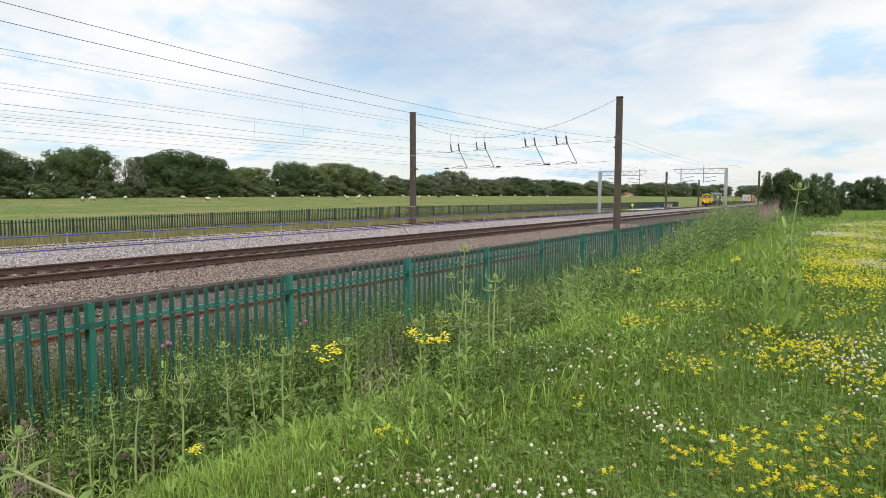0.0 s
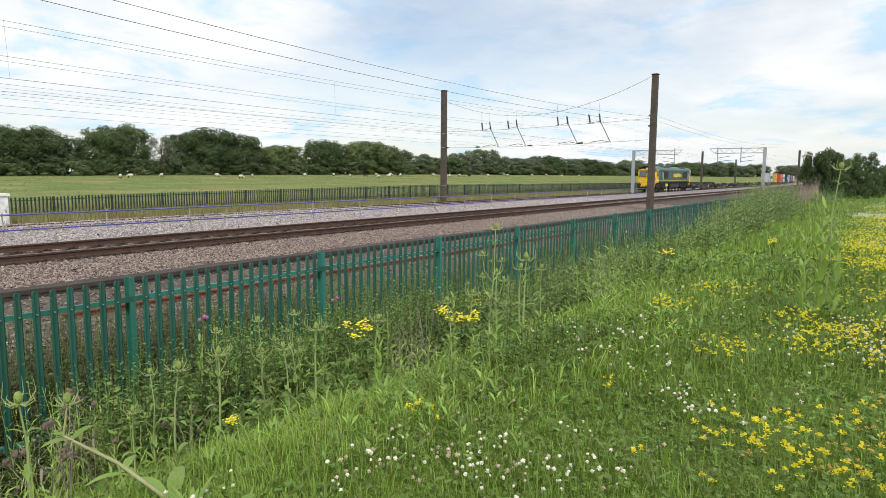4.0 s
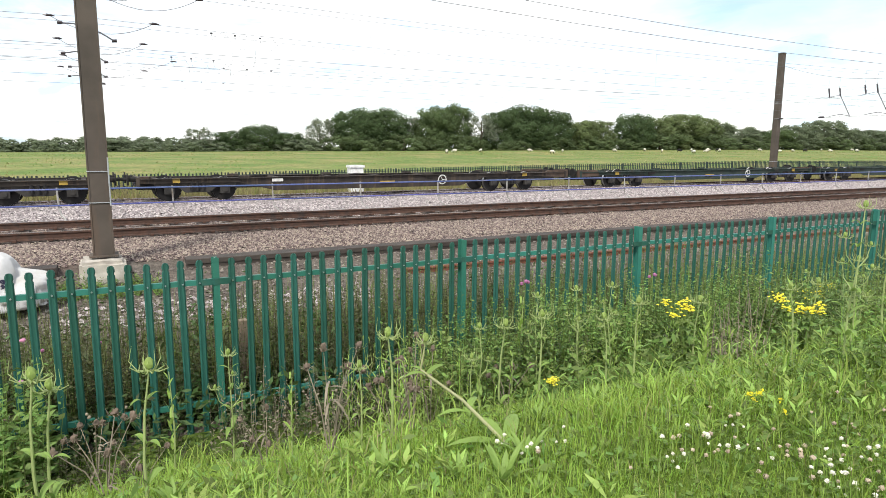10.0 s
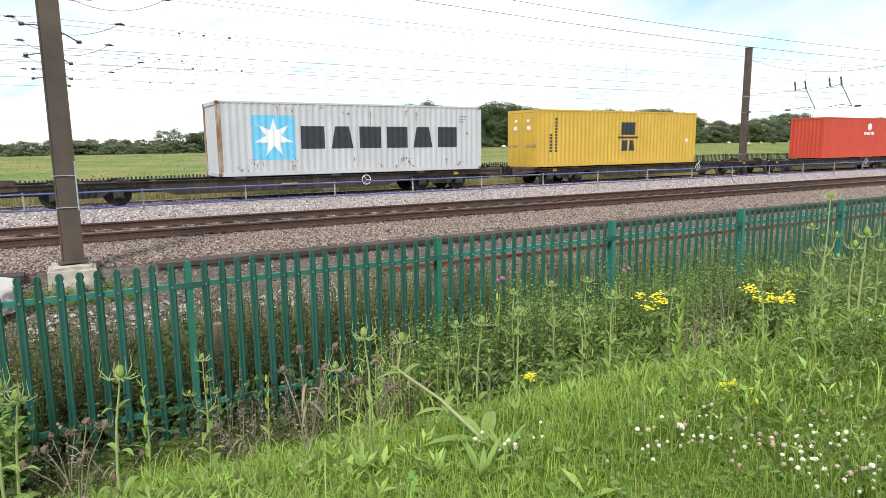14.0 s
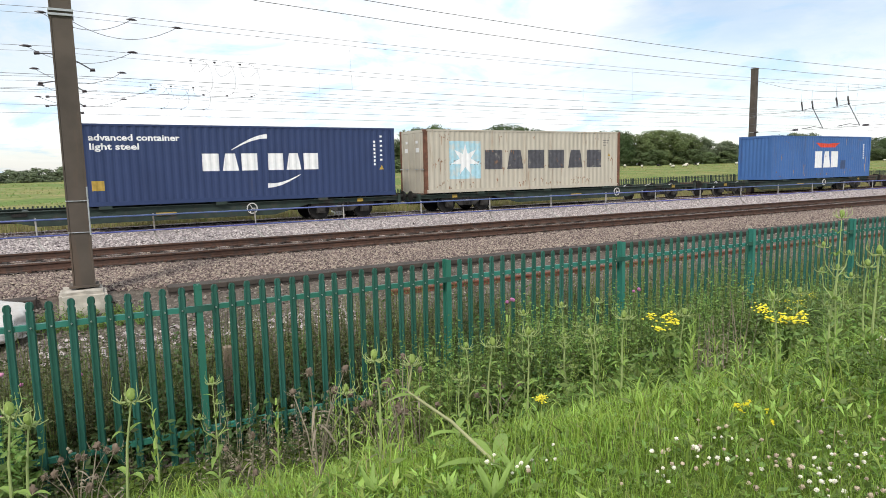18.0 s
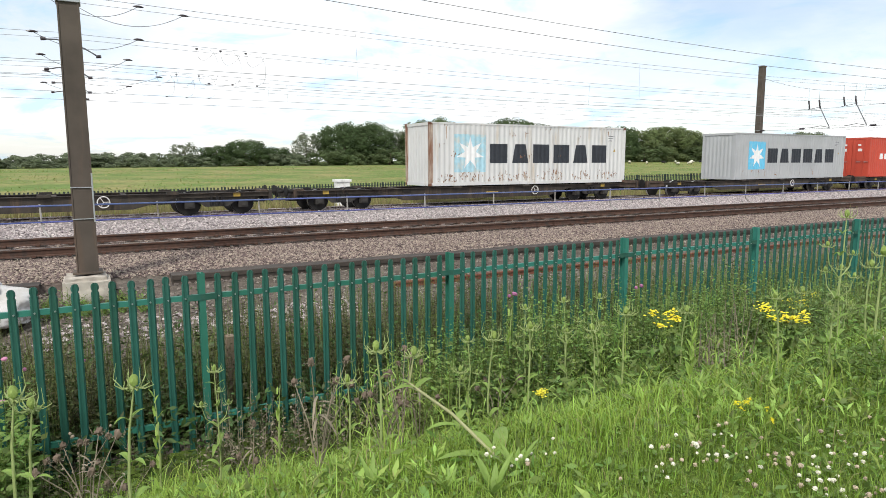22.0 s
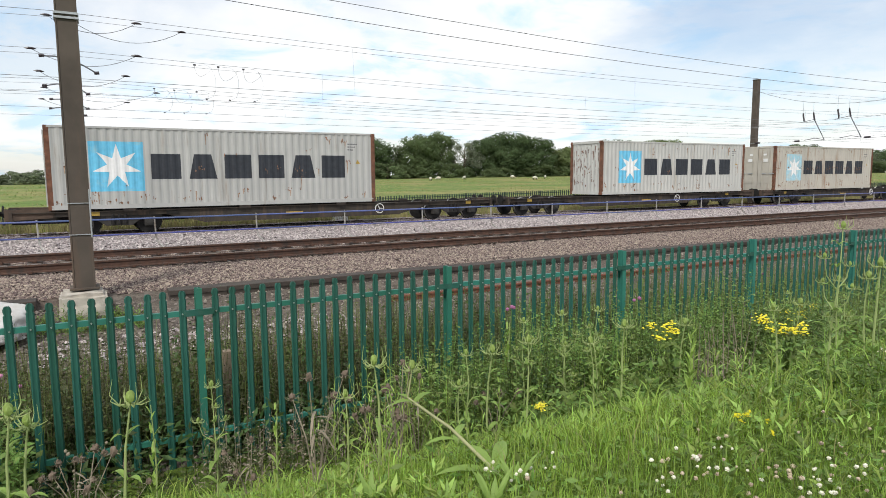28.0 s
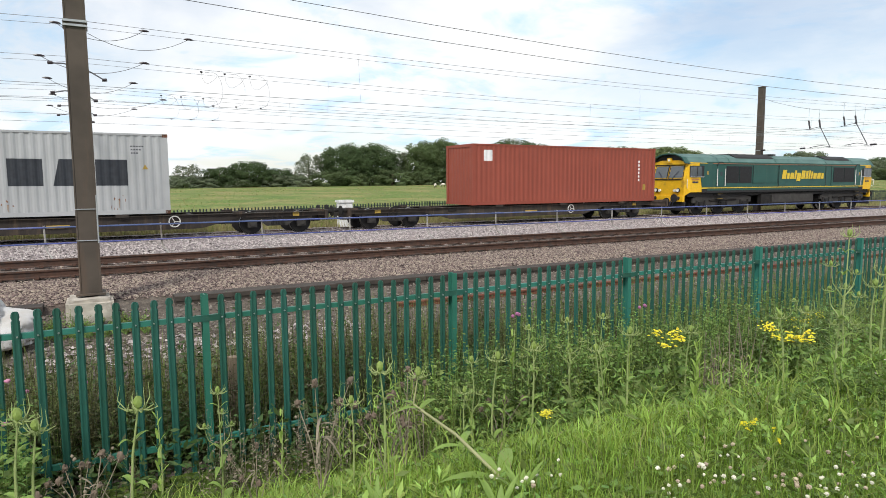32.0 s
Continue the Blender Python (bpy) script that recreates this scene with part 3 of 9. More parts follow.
def fence_near():
    pm = pale_mesh()
    bm = B()
    prism(bm, [(-0.05, -0.030), (-0.042, -0.030), (-0.042, -0.004), (0.042, -0.004), (0.042, -0.030), (0.05, -0.030), (0.05, 0.030), (0.042, 0.030), (0.042, 0.004), (-0.042, 0.004), (-0.042, 0.030), (-0.05, 0.030)], "z", -0.4, 1.75)
    post_me = finish(bm); post_me.materials.append(POST_LIT)
    bm = B()
    prism(bm, [(-0.045, 0.025), (0.0, 0.025), (0.0, -0.025), (-0.006, -0.025), (-0.006, 0.019), (-0.045, 0.019)], "y", 0.03, BAY - 0.03)
    rail_me = finish(bm); rail_me.materials.append(POST_LIT)
    bm = B(); rod(bm, (0, 0, 0), (0.014, 0, 0), 0.008, 6)
    bolt_me = finish(bm); bolt_me.materials.append(BOLT)
    bm = B(); box(bm, 0, 0, 0, 0.012, 0.15, 0.06)
    cleat_me = finish(bm); cleat_me.materials.append(PALE)
    far_v, far_bm = [], B()
    for k in range(-4, 26):
        y0 = POST_Y + BAY * k
        bay = thing("palisade_fence", "green steel palisade fence panel on a grassy bank", "fence", "line-side fence")
        tilt = random.uniform(-0.5, 0.5)
        lift_ = 0.02 + 0.004 * max(0.0, y0)
        o = part("post", post_me, POST_LIT, bay); o.matrix_world = pose(FENCE_X - 0.02, y0, lift_, 0, tilt, 0)
        for z in (0.30, 1.52):
            o = part("rail", rail_me, POST_LIT, bay); o.matrix_world = pose(FENCE_X, y0, z + lift_)
        if k < 9:
            for s in (-1, 1):
                o = part("cleat", cleat_me, PALE, bay); o.matrix_world = pose(FENCE_X + 0.024, y0 + 0.06 * s, 1.52 + lift_)
        for j in range(1, 18):
            y = y0 + BAY * j / 18
            m = pose(FENCE_X + 0.008, y + random.uniform(-.004, .004), lift_ + random.uniform(-0.006, 0.006), random.uniform(-.35, .35), random.uniform(-.3, .3), 0)
            if k < 12:
                o = part("pale", pm, PALE, bay); o.matrix_world = m
                if k < 5:
                    o = part("bolt", bolt_me, BOLT, bay); o.matrix_world = pose(FENCE_X + 0.016, y, 1.52 + lift_)
            else:
                far_bm.from_mesh(pm)
                n = len(pm.vertices)
                far_bm.verts.ensure_lookup_table()
                bmesh.ops.transform(far_bm, matrix=m, verts=far_bm.verts[len(far_bm.verts) - n:])
    rest = part("pales", far_bm, PALE)
    tagged(rest, "green steel pales of the distant fence", "fence", kind="stuff")


fence_near()


# ---- masts, headspans and wires ----
def mast(name, x, y, z0, z1, w, label, taper=0.93):
    m = thing(name, label, "electrification mast", at=pose(x, y, z0))
    h = z1 - z0
    bm = B()
    # closed column: two flanges, the web faces set a hand's breadth back
    f, d, k = w / 2, w / 2, 0.012
    sec = [(-d, -f), (d, -f), (d, -f + .022), (d - k, -f + .03), (d - k, f - .03), (d, f - .022), (d, f), (-d, f), (-d, f - .022), (-d + k, f - .03), (-d + k, -f + .03), (-d, -f + .022)]
    lo = [bm.verts.new((u, v, 0)) for u, v in sec]
    hi = [bm.verts.new((u * taper, v * taper, h)) for u, v in sec]
    for i in range(12):
        bm.faces.new((lo[i], lo[(i + 1) % 12], hi[(i + 1) % 12], hi[i]))
    bm.faces.new(lo[::-1]); bm.faces.new(hi)
    part("column", bm, MAST, m)
    bm = B(); box(bm, 0, 0, 0.015, w * 1.35, w * 1.35, 0.03); part("base_plate", bm, MAST, m)
    bm = B(); box(bm, 0, 0, h + 0.02, w * 1.08, w * 1.08, 0.05); part("cap", bm, MAST, m)
    return m


NX, NY = -12.0, -0.29
mast_n = mast("headspan_mast", NX, NY, 0.98, 9.0, 0.33, "tall rust-brown steel mast on a concrete block")
for z in (1.1, 1.62):
    bm = B(); box(bm, 0, 0, z - 0.18, 0.34, 0.34, 0.012); part("band", bm, STEEL, mast_n)
bm = B(); rod(bm, (0.18, 0.155, 0.87), (0.18, 0.155, 1.67), 0.012); part("conduit", bm, STEEL, mast_n)
for z in (4.40, 4.47):
    bm = B(); box(bm, 0, 0, z, 0.355, 0.355, 0.035); part("band", bm, STEEL, mast_n)
base = thing("mast_foundation", "cracked pale concrete foundation block under the mast", "foundation")
bm = B()
vs = box(bm, NX + 0.12, NY - 0.03, 0.64, 0.78, 0.70, 0.62)
bmesh.ops.bevel(bm, geom=bm.edges, offset=0.05, segments=2, affect="EDGES")
bmesh.ops.subdivide_edges(bm, edges=bm.edges, cuts=3, use_grid_fill=True)
for v in bm.verts:
    v.co += Vector(noise.noise_vector(v.co * 4)) * 0.035 + Vector(noise.noise_vector(v.co * 14)) * 0.018
part("block", bm, PALE_CONC, base)
mast("headspan_mast", -30.9, -0.45, 0.4, 9.4, 0.34, "tall rust-brown steel mast beyond the tracks")
mast_g = mast("headspan_mast", -12.25, 38.6, 0.80, 8.75, 0.34, "tall rust-brown steel mast beside the near track")
mast_f = mast("headspan_mast", -30.5, 42.7, 0.4, 9.5, 0.38, "tall rust-brown steel mast beyond the tracks")
for z in (1.6, 4.6, 5.7):
    bm = B(); box(bm, 0, 0, z, 0.40, 0.40, 0.03); part("band", bm, STEEL, mast_f)
for z in (5.0, 5.6):
    bm = B(); box(bm, -0.19, 0, z, 0.16, 0.22, 0.09); part("bracket", bm, MAST, mast_g)

TRACKS = [(-16.2, 0.0), (-18.7, 0.0), (-23.1, 0.0), (-25.7, 0.0)]


def wire_x(i, y):
    x0, s = TRACKS[i]
    return x0 + s * y + bend(y)


def sag(a, b, drop, n=12):
    a, b = Vector(a), Vector(b)
    return [a.lerp(b, t / n) - Vector((0, 0, 4 * drop * (t / n) * (1 - t / n))) for t in range(n + 1)]


CAT_Z = [6.4, 6.02, 5.85, 5.8]
SPANS = [-56, -0.6, 40.5, 85, 128, 175]
wires = []
for i in range(4):
    w = thing("overhead_line", "thin overhead catenary and contact wire with droppers above the track", "overhead line", "overhead lines")
    for a, b in zip(SPANS, SPANS[1:]):
        st = 0.2 if (SPANS.index(a) + i) % 2 else -0.2
        bm = B()
        cat = sag((wire_x(i, a), a, CAT_Z[i]), (wire_x(i, b), b, CAT_Z[i]), 0.3)
        tube(bm, cat, 0.0048, 5); part("catenary_wire", bm, WIRE, w)
        bm = B()
        tube(bm, [p - Vector((0, 0, 0.13)) for p in cat], 0.004, 5); part("auxiliary_wire", bm, WIRE, w)
        bm = B()
        con = sag((wire_x(i, a) + st, a, 4.98), (wire_x(i, b) - st, b, 4.98), 0.05)
        tube(bm, con, 0.0052, 5); part("contact_wire", bm, WIRE, w)
        if b < 90:
            for k in (2, 5, 9):
                bm = B(); rod(bm, cat[k], con[k], 0.0022, 4); part("dropper", bm, WIRE, w)
for k, (z0, z1) in enumerate(((6.34, 6.27), (6.02, 6.0))):
    w = thing("feeder_wire", "thick dark feeder wire strung along the near masts", "overhead wire", "feeder wires")
    for a, b in ((-60, NY), (NY, 38.6), (38.6, 85)):
        bm = B()
        tube(bm, sag((-11.65 + bend(a), a, z0 if a < 30 else z1), (-11.65 + bend(b), b, z0 if b < 30 else z1 + (0.0 if b < 50 else 0.3)), 0.53), 0.0062, 6)
        part("wire", bm, WIRE, w)


def insulator(bm, p, q):
    """A short string of sheds between two points."""
    p, q = Vector(p), Vector(q)
    rod(bm, p, q, 0.034, 6)
    for t in (0.1, 0.23, 0.36, 0.49, 0.62, 0.75, 0.88):
        c = p.lerp(q, t)
        d = (q - p).normalized() * 0.02
        rod(bm, c - d, c + d, 0.058, 8)


def headspan(pa, pb, label):
    """Head wire and two cross-span wires between a pair of masts, with hangers, insulators and registration arms over each track."""
    hs = thing("headspan", label, "headspan", "headspans")
    pa, pb = Vector(pa), Vector(pb)

    def cross(t, z):
        p = pa.lerp(pb, t); return Vector((p.x, p.y, z))
    n = 16
    bm = B()
    tube(bm, [cross(t / n, 8.75 - 4 * 1.75 * (t / n) * (1 - t / n)) for t in range(n + 1)], 0.011, 5); part("head_wire", bm, WIRE, hs)
    for z, nm in ((6.25, "upper_cross_wire"), (5.0, "lower_cross_wire")):
        bm = B(); tube(bm, sag(cross(0, z), cross(1, z), 0.12, 8), 0.009, 5); part(nm, bm, WIRE, hs)
    for t, z in ((0.27, 4.95), (0.5, 4.92), (0.78, 4.95), (0.97, 5.0)):
        bm = B(); insulator(bm, cross(t, z), cross(t + 0.022, z)); part("insulator", bm, INSUL, hs)
    for i in range(4):
        x = wire_x(i, pa.y)
        t = (x - pa.x) / (pb.x - pa.x)
        c = cross(t, 0)
        sgn = 1 if i % 2 == 0 else -1
        for dx, zt in ((-0.35, 7.55), (0.35, 7.4)):
            bm = B(); rod(bm, (c.x + dx, c.y, zt), (c.x + dx, c.y, 6.75), 0.006, 4); part("hanger", bm, WIRE, hs)
            bm = B(); insulator(bm, (c.x + dx, c.y, 6.75), (c.x + dx + 0.1, c.y, 6.2)); part("insulator", bm, INSUL, hs)
        bm = B(); tube(bm, [(c.x + 0.45, c.y, 6.25), (c.x + 1.15, c.y, 4.95)], 0.028, 6); part("drop_tube", bm, WIRE, hs)
        bm = B(); tube(bm, [(c.x + 1.15, c.y, 4.95), (c.x + 0.55, c.y, 5.08), (c.x - 0.25, c.y + 0.1, 4.98)], 0.02, 6); part("registration_arm", bm, WIRE, hs)
        bm = B(); rod(bm, (c.x - 0.5, c.y, 6.15), (c.x + 0.5, c.y, 6.3), 0.016, 6); part("bridle", bm, WIRE, hs)
    return hs


headspan((-12.25, 38.6, 0), (-30.5, 42.7, 0), "headspan wires with insulators hung between two masts")
headspan((NX, NY, 0), (-30.9, -0.45, 0), "headspan wires with insulators hung behind the near mast")
# registration arms and insulators either side of the near mast
regs = thing("registration_set", "short dark registration arms with insulators beside the near mast", "registration arms")
ARMS = (((-16.2, -.34, 5.38), (-16.2, .19, 5.14), (-16.2, -.84, 5.44)), ((-18.7, -.38, 5.15), (-18.7, 0.02, 4.95), (-18.7, -.92, 5.11)),
        ((-23.1, -.45, 5.18), (-23.1, .03, 4.99), (-23.1, -.94, 5.24)), ((-25.7, -.49, 5.21), (-25.7, -.03, 4.99), (-25.7, -1.06, 5.19)))
for mid_, right_, left_ in ARMS:
    for end in (right_, left_):
        bm = B(); tube(bm, [mid_, Vector(mid_).lerp(Vector(end), 0.5) + Vector((0, 0, 0.04)), end], 0.016, 6); part("arm", bm, WIRE, regs)
        bm = B(); rod(bm, Vector(end) - Vector((0, 0.05, 0)), Vector(end) + Vector((0, 0.05, 0.01)), 0.035, 8); part("clamp", bm, INSUL, regs)
for x, ya, yb_, z, d in ((-16.2, -1.03, 1.02, 5.58, 0.30), (-18.7, -1.02, 0.91, 5.46, 0.32), (-23.1, -1.1, 2.04, 5.58, 0.36), (-25.7, -1.3, 1.3, 5.5, 0.3), (-16.2, -0.7, 1.05, 6.3, 0.30), (-16.2, -0.2, 2.0, 6.2, 0.34)):
    bm = B(); tube(bm, sag((x, ya, z), (x, yb_, z), d), 0.006, 5); part("jumper", bm, WIRE, regs)
    for y in (ya, yb_):
        bm = B(); tube(bm, [(x, y - 0.11, z), (x, y - 0.04, z + 0.004), (x, y + 0.04, z + 0.004), (x, y + 0.11, z - 0.008)], [0.008, 0.026, 0.026, 0.008], 7); part("insulator", bm, INSUL, regs)
# jumper loops: a ring at the catenary and a tail down to the contact wire
for x, ya in ((-18.7, 2.62), (-18.7, 3.24), (-18.7, 3.92), (-23.1, 1.98), (-23.1, 2.59), (-23.1, 3.29)):
    j = thing("jumper_loop", "thin looped jumper cable hanging between overhead wires", "cable", "jumper loops")
    bm = B()
    i = min(range(4), key=lambda k: abs(TRACKS[k][0] - x))
    t_ = (ya + 0.6) / 41.1
    zt, zb = CAT_Z[i] - 1.2 * t_ * (1 - t_) - 0.06, 4.97
    r_ = 0.22 + 0.1 * ((ya * 7.3) % 1)
    pts = [(x, ya + r_ * (0.9 - 0.9 * math.cos(a)), zt - r_ * 1.2 * math.sin(a) ** 0.8 * (1 + 0.2 * math.sin(a * 2))) for a in [k * math.pi / 14 for k in range(14)]]
    tube(bm, pts, 0.0036, 5); part("ring", bm, WIRE, j)
    bm = B(); tube(bm, [(x, ya + 0.1, zt - 0.01), (x, ya + 0.28, zt + 0.02), (x, ya + 0.42, zt - 0.05), (x, ya + 0.50, zt - 0.2), (x, ya + 0.54, (zt + zb) / 2 + 0.1), (x, ya + 0.53, zb + 0.25), (x, ya + 0.46, zb + 0.08), (x, ya + 0.28, zb)], 0.0036, 5); part("tail", bm, WIRE, j)
    bm = B(); box(bm, x, ya, zt, 0.04, 0.06, 0.04); part("clamp", bm, INSUL, j)
    bm = B(); box(bm, x, ya + 0.28, zb, 0.03, 0.05, 0.035); part("clamp", bm, INSUL, j)


def lattice_gantry(x, y, side, reach, z0, ztop):
    """Grey two-track cantilever: column, lattice boom, drop verticals."""
    g = thing("cantilever_gantry", "grey galvanised lattice cantilever gantry over the tracks", "gantry", "gantries", at=pose(x, y, z0))
    h = ztop - z0
    for dy in (-0.2, 0.2):
        bm = B(); box(bm, 0, dy, h / 2, 0.30, 0.10, h); part("column_leg", bm, STEEL, g)
    bm = B()
    for k in range(9):
        box(bm, 0, 0, 0.4 + k * (h - 0.6) / 8, 0.25, 0.42, 0.06)
    part("battens", bm, STEEL, g)
    for z in (h - 0.05, h - 0.62):
        bm = B(); rod(bm, (0, 0, z), (side * (reach - (0.0 if z > h - .3 else 0.6)), 0, z), 0.05, 6); part("boom_chord", bm, STEEL, g)
    n = int(reach / 0.55)
    for k in range(n):
        a, b = (h - 0.05, h - 0.62) if k % 2 else (h - 0.62, h - 0.05)
        bm = B(); rod(bm, (side * k * reach / n, 0, a), (side * (k + 1) * reach / n, 0, b), 0.03, 5); part("boom_lacing", bm, STEEL, g)
    for t in (0.42, 0.85):
        bm = B(); box(bm, side * reach * t, 0, h - 0.8, 0.10, 0.10, 1.9); part("drop_vertical", bm, STEEL, g)
        bm = B(); rod(bm, (side * reach * t, 0, h - 1.2), (side * (reach * t - 1.5), 0, h - 0.95), 0.03, 6); part("cantilever_arm", bm, WIRE, g)
        bm = B(); rod(bm, (side * reach * t, 0, h - 1.65), (side * (reach * t - 1.5), 0, h - 1.45), 0.03, 6); part("registration_arm", bm, WIRE, g)
    return g


lattice_gantry(-14.1, 84.5, -1, 6.2, 0.5, 6.25)
lattice_gantry(-30.2, 85.5, 1, 6.3, -0.1, 6.2)
for x, y, h in ((-14.06, 127, 7.3), (-30.3, 128, 7.4), (-33, 178, 7.0), (-17.5, 235, 8.2), (-14.8, 178, 7.8)):
    mast("headspan_mast", x + bend(y), y, -0.6, h, 0.34, "distant dark steel mast beside the line")

# ---- blue barrier ----
BAR_X = -19.2
barrier = thing("safety_barrier", "blue tubular safety barrier on bent grey posts along the track", "barrier")
bar_y = [-1.34 + 2.78 * (k - 3) for k in range(26)]
for y in bar_y:
    x = BAR_X + bend(y)
    bm = B()
    tube(bm, [(x + 0.02, y, 1.76), (x, y + 0.02, 1.22), (x + 0.03, y + 0.05, 1.08), (x + 0.22, y + 0.16, 0.93), (x + 1.0, y + 0.18, 0.86)], 0.023, 6)
    part("post", bm, BPOST, barrier)
for z, r, tint in ((1.715, 0.023, BLUE_TOP), (1.295, 0.021, BLUE)):
    for a, b in zip(bar_y, bar_y[1:]):
        bm = B(); rod(bm, (BAR_X + bend(a) + 0.04, a, z), (BAR_X + bend(b) + 0.04, b + 0.02, z), r, 6); part("tube_rail", bm, tint, barrier)

# ---- white equipment cabinet ----
cab = thing("equipment_cabinet", "white line-side equipment cabinet on the far verge", "cabinet", at=pose(-30.4, 10.87, 0.53))
bm = B(); box(bm, 0, 0, 0.66, 0.55, 0.66, 1.32); bmesh.ops.bevel(bm, geom=bm.edges, offset=0.02, segments=1, affect="EDGES"); part("body", bm, WHITE_GRP, cab)
bm = B(); box(bm, 0, 0, 1.38, 0.66, 0.76, 0.12); part("lid", bm, WHITE_GRP, cab)
bm = B(); box(bm, 0.285, 0, 0.66, 0.02, 0.54, 1.1); d = part("door", bm, WHITE_GRP, cab)
bm = B(); box(bm, 0.30, 0.20, 0.7, 0.02, 0.03, 0.12); part("handle", bm, INK_B, d)
bm = B(); box(bm, 0.30, -0.1, 1.02, 0.006, 0.2, 0.08); part("label_plate", bm, INK_B, d)


SIGNYEL = mat("lemon sign paint", (0.72, 0.74, 0.05), 0.5)
# ---- yellow track sign, white pipes, far house ----
sign = thing("track_sign", "small yellow square sign on a post in the ballast", "sign", at=pose(-22.0, 73.5, 0.6))
bm = B(); rod(bm, (0, 0, 0), (0, 0, 1.4), 0.03, 6); part("post", bm, STEEL, sign)
bm = B(); box(bm, 0.02, -0.04, 1.24, 0.26, 0.03, 0.28); part("plate", bm, SIGNYEL, sign, "yellow sign plate")
for a, b in (((-38.6, 131.0), (-35.5, 135.0)), ((-37.7, 132.5), (-34.7, 135.8)), ((-41.3, 132.0), (-39.3, 133.7))):
    pipe = thing("white_pipe", "white plastic pipe lying beyond the tracks", "pipe", "pipes beside the line")
    za, zb = (float(ground_z(*p)) + 0.12 for p in (a, b))
    bm = B(); rod(bm, (*a, za), (*b, zb), 0.12, 10); part("tube", bm, WHITE_GRP, pipe)
zt = float(ground_z(-35.6, 143.0))
chest = thing("concrete_chest", "grey concrete cable chest beside the line", "cable chest", at=pose(-35.6, 143.0, zt))
bm = B(); box(bm, 0, 0, 0.55, 1.5, 1.1, 1.1); bmesh.ops.bevel(bm, geom=bm.edges, offset=0.04, segments=1, affect="EDGES"); part("body", bm, CONCRETE, chest)
bm = B(); box(bm, 0, 0, 1.15, 1.62, 1.2, 0.1); part("lid", bm, CONCRETE, chest)
tarp = thing("tarpaulin_heap", "crumpled blue tarpaulin over a low heap", "tarpaulin", at=pose(-37.4, 141.0, float(ground_z(-37.4, 141.0))))
bm = B(); bmesh.ops.create_icosphere(bm, subdivisions=3, radius=0.9, matrix=Matrix.LocRotScale((0, 0, 0.1), None, (1.2, 0.9, 0.55)))
for v in bm.verts:
    v.co += Vector(noise.noise_vector(v.co * 2.2)) * 0.16
part("sheet", bm, BLUE, tarp)
house = thing("farm_house", "distant low white house with a red tiled roof", "house", at=pose(-147.5, 469.7, 1.4)); house.scale = (0.75, 0.75, 0.78)
bm = B(); box(bm, 0, 0, 1.3, 7, 15, 2.6); part("wall", bm, WHITE_GRP, house)
bm = B(); prism(bm, [(-4.0, 2.55), (4.0, 2.55), (0, 5.2)], "y", -7.9, 7.9); part("roof", bm, RSTRIPE, house, "red tiled roof")
bm = B(); box(bm, 0.4, 3.0, 5.2, 0.8, 0.8, 1.4); part("chimney", bm, RUST, house)
for y in (-5, -1.5, 2.5, 5.5):
    bm = B(); box(bm, 3.5, y, 1.5, 0.08, 1.2, 1.1); part("window", bm, GLASS, house)


# ---- far fence ----
def far_fence():
    bm = B(); box(bm, 0, 0, 0.55, 0.02, 0.07, 1.25)
    pm = finish(bm); pm.materials.append(FARPALE)
    bm = B(); box(bm, 0, 0, 0.57, 0.09, 0.09, 1.32)
    po = finish(bm); po.materials.append(FARPALE)
    for k in range(-4, 60):
        y0 = k * 2.9
        b = thing("far_fence_panel", "dark green metal paling fence beside the pasture", "fence", "far boundary fence")
        def fx(y): return -33.4 - 0.022 * y + bend(y)
        def gz(y): return float(ground_z(fx(y), y)) + 0.011 * min(45.0, max(0.0, y))
        o = part("post", po, FARPALE, b); o.matrix_world = pose(fx(y0), y0, gz(y0) - 0.1)
        for z in (0.35, 0.98):
            bm = B(); rod(bm, (fx(y0), y0, gz(y0) + z), (fx(y0 + 2.9), y0 + 2.9, gz(y0 + 2.9) + z), 0.025, 4); part("rail", bm, FARPALE, b)
        for j in range(1, 17):
            y = y0 + 2.9 * j / 17
            o = part("pale", pm, FARPALE, b); o.matrix_world = pose(fx(y) + 0.03, y, gz(y) - 0.05 + random.uniform(-.02, .02), random.uniform(-1, 1), 0, 0)


far_fence()


# ---- the train ----
MOVERS = []
CL, CW, CH = 12.19, 2.44, 2.90


def corr(y):
    """Depth of the corrugated side at y along a container, 0 outermost."""
    p = ((y - 0.12) % 0.2785) / 0.2785
    d = 0.024
    return 0.0 if p < 0.26 else -d * (p - 0.26) / 0.24 if p < 0.5 else -d if p < 0.76 else -d * (1 - p) / 0.24


BREAKS = [0.12 + 0.2785 * k + 0.2785 * q for k in range(44) for q in (0, 0.26, 0.5, 0.76) if 0.12 < 0.12 + 0.2785 * k + 0.2785 * q < CL - 0.12]


def wave(bm, a0, a1, b0, b1, place, fn):
    """A corrugated sheet between a0..a1, b0..b1; place(a, b, depth) gives the point."""
    cuts = [a0] + [c for c in BREAKS if a0 < c < a1] + [a1]
    lo = [bm.verts.new(place(a, b0, fn(a))) for a in cuts]
    hi = [bm.verts.new(place(a, b1, fn(a))) for a in cuts]
    for i in range(len(cuts) - 1):
        bm.faces.new((lo[i], lo[i + 1], hi[i + 1], hi[i]))


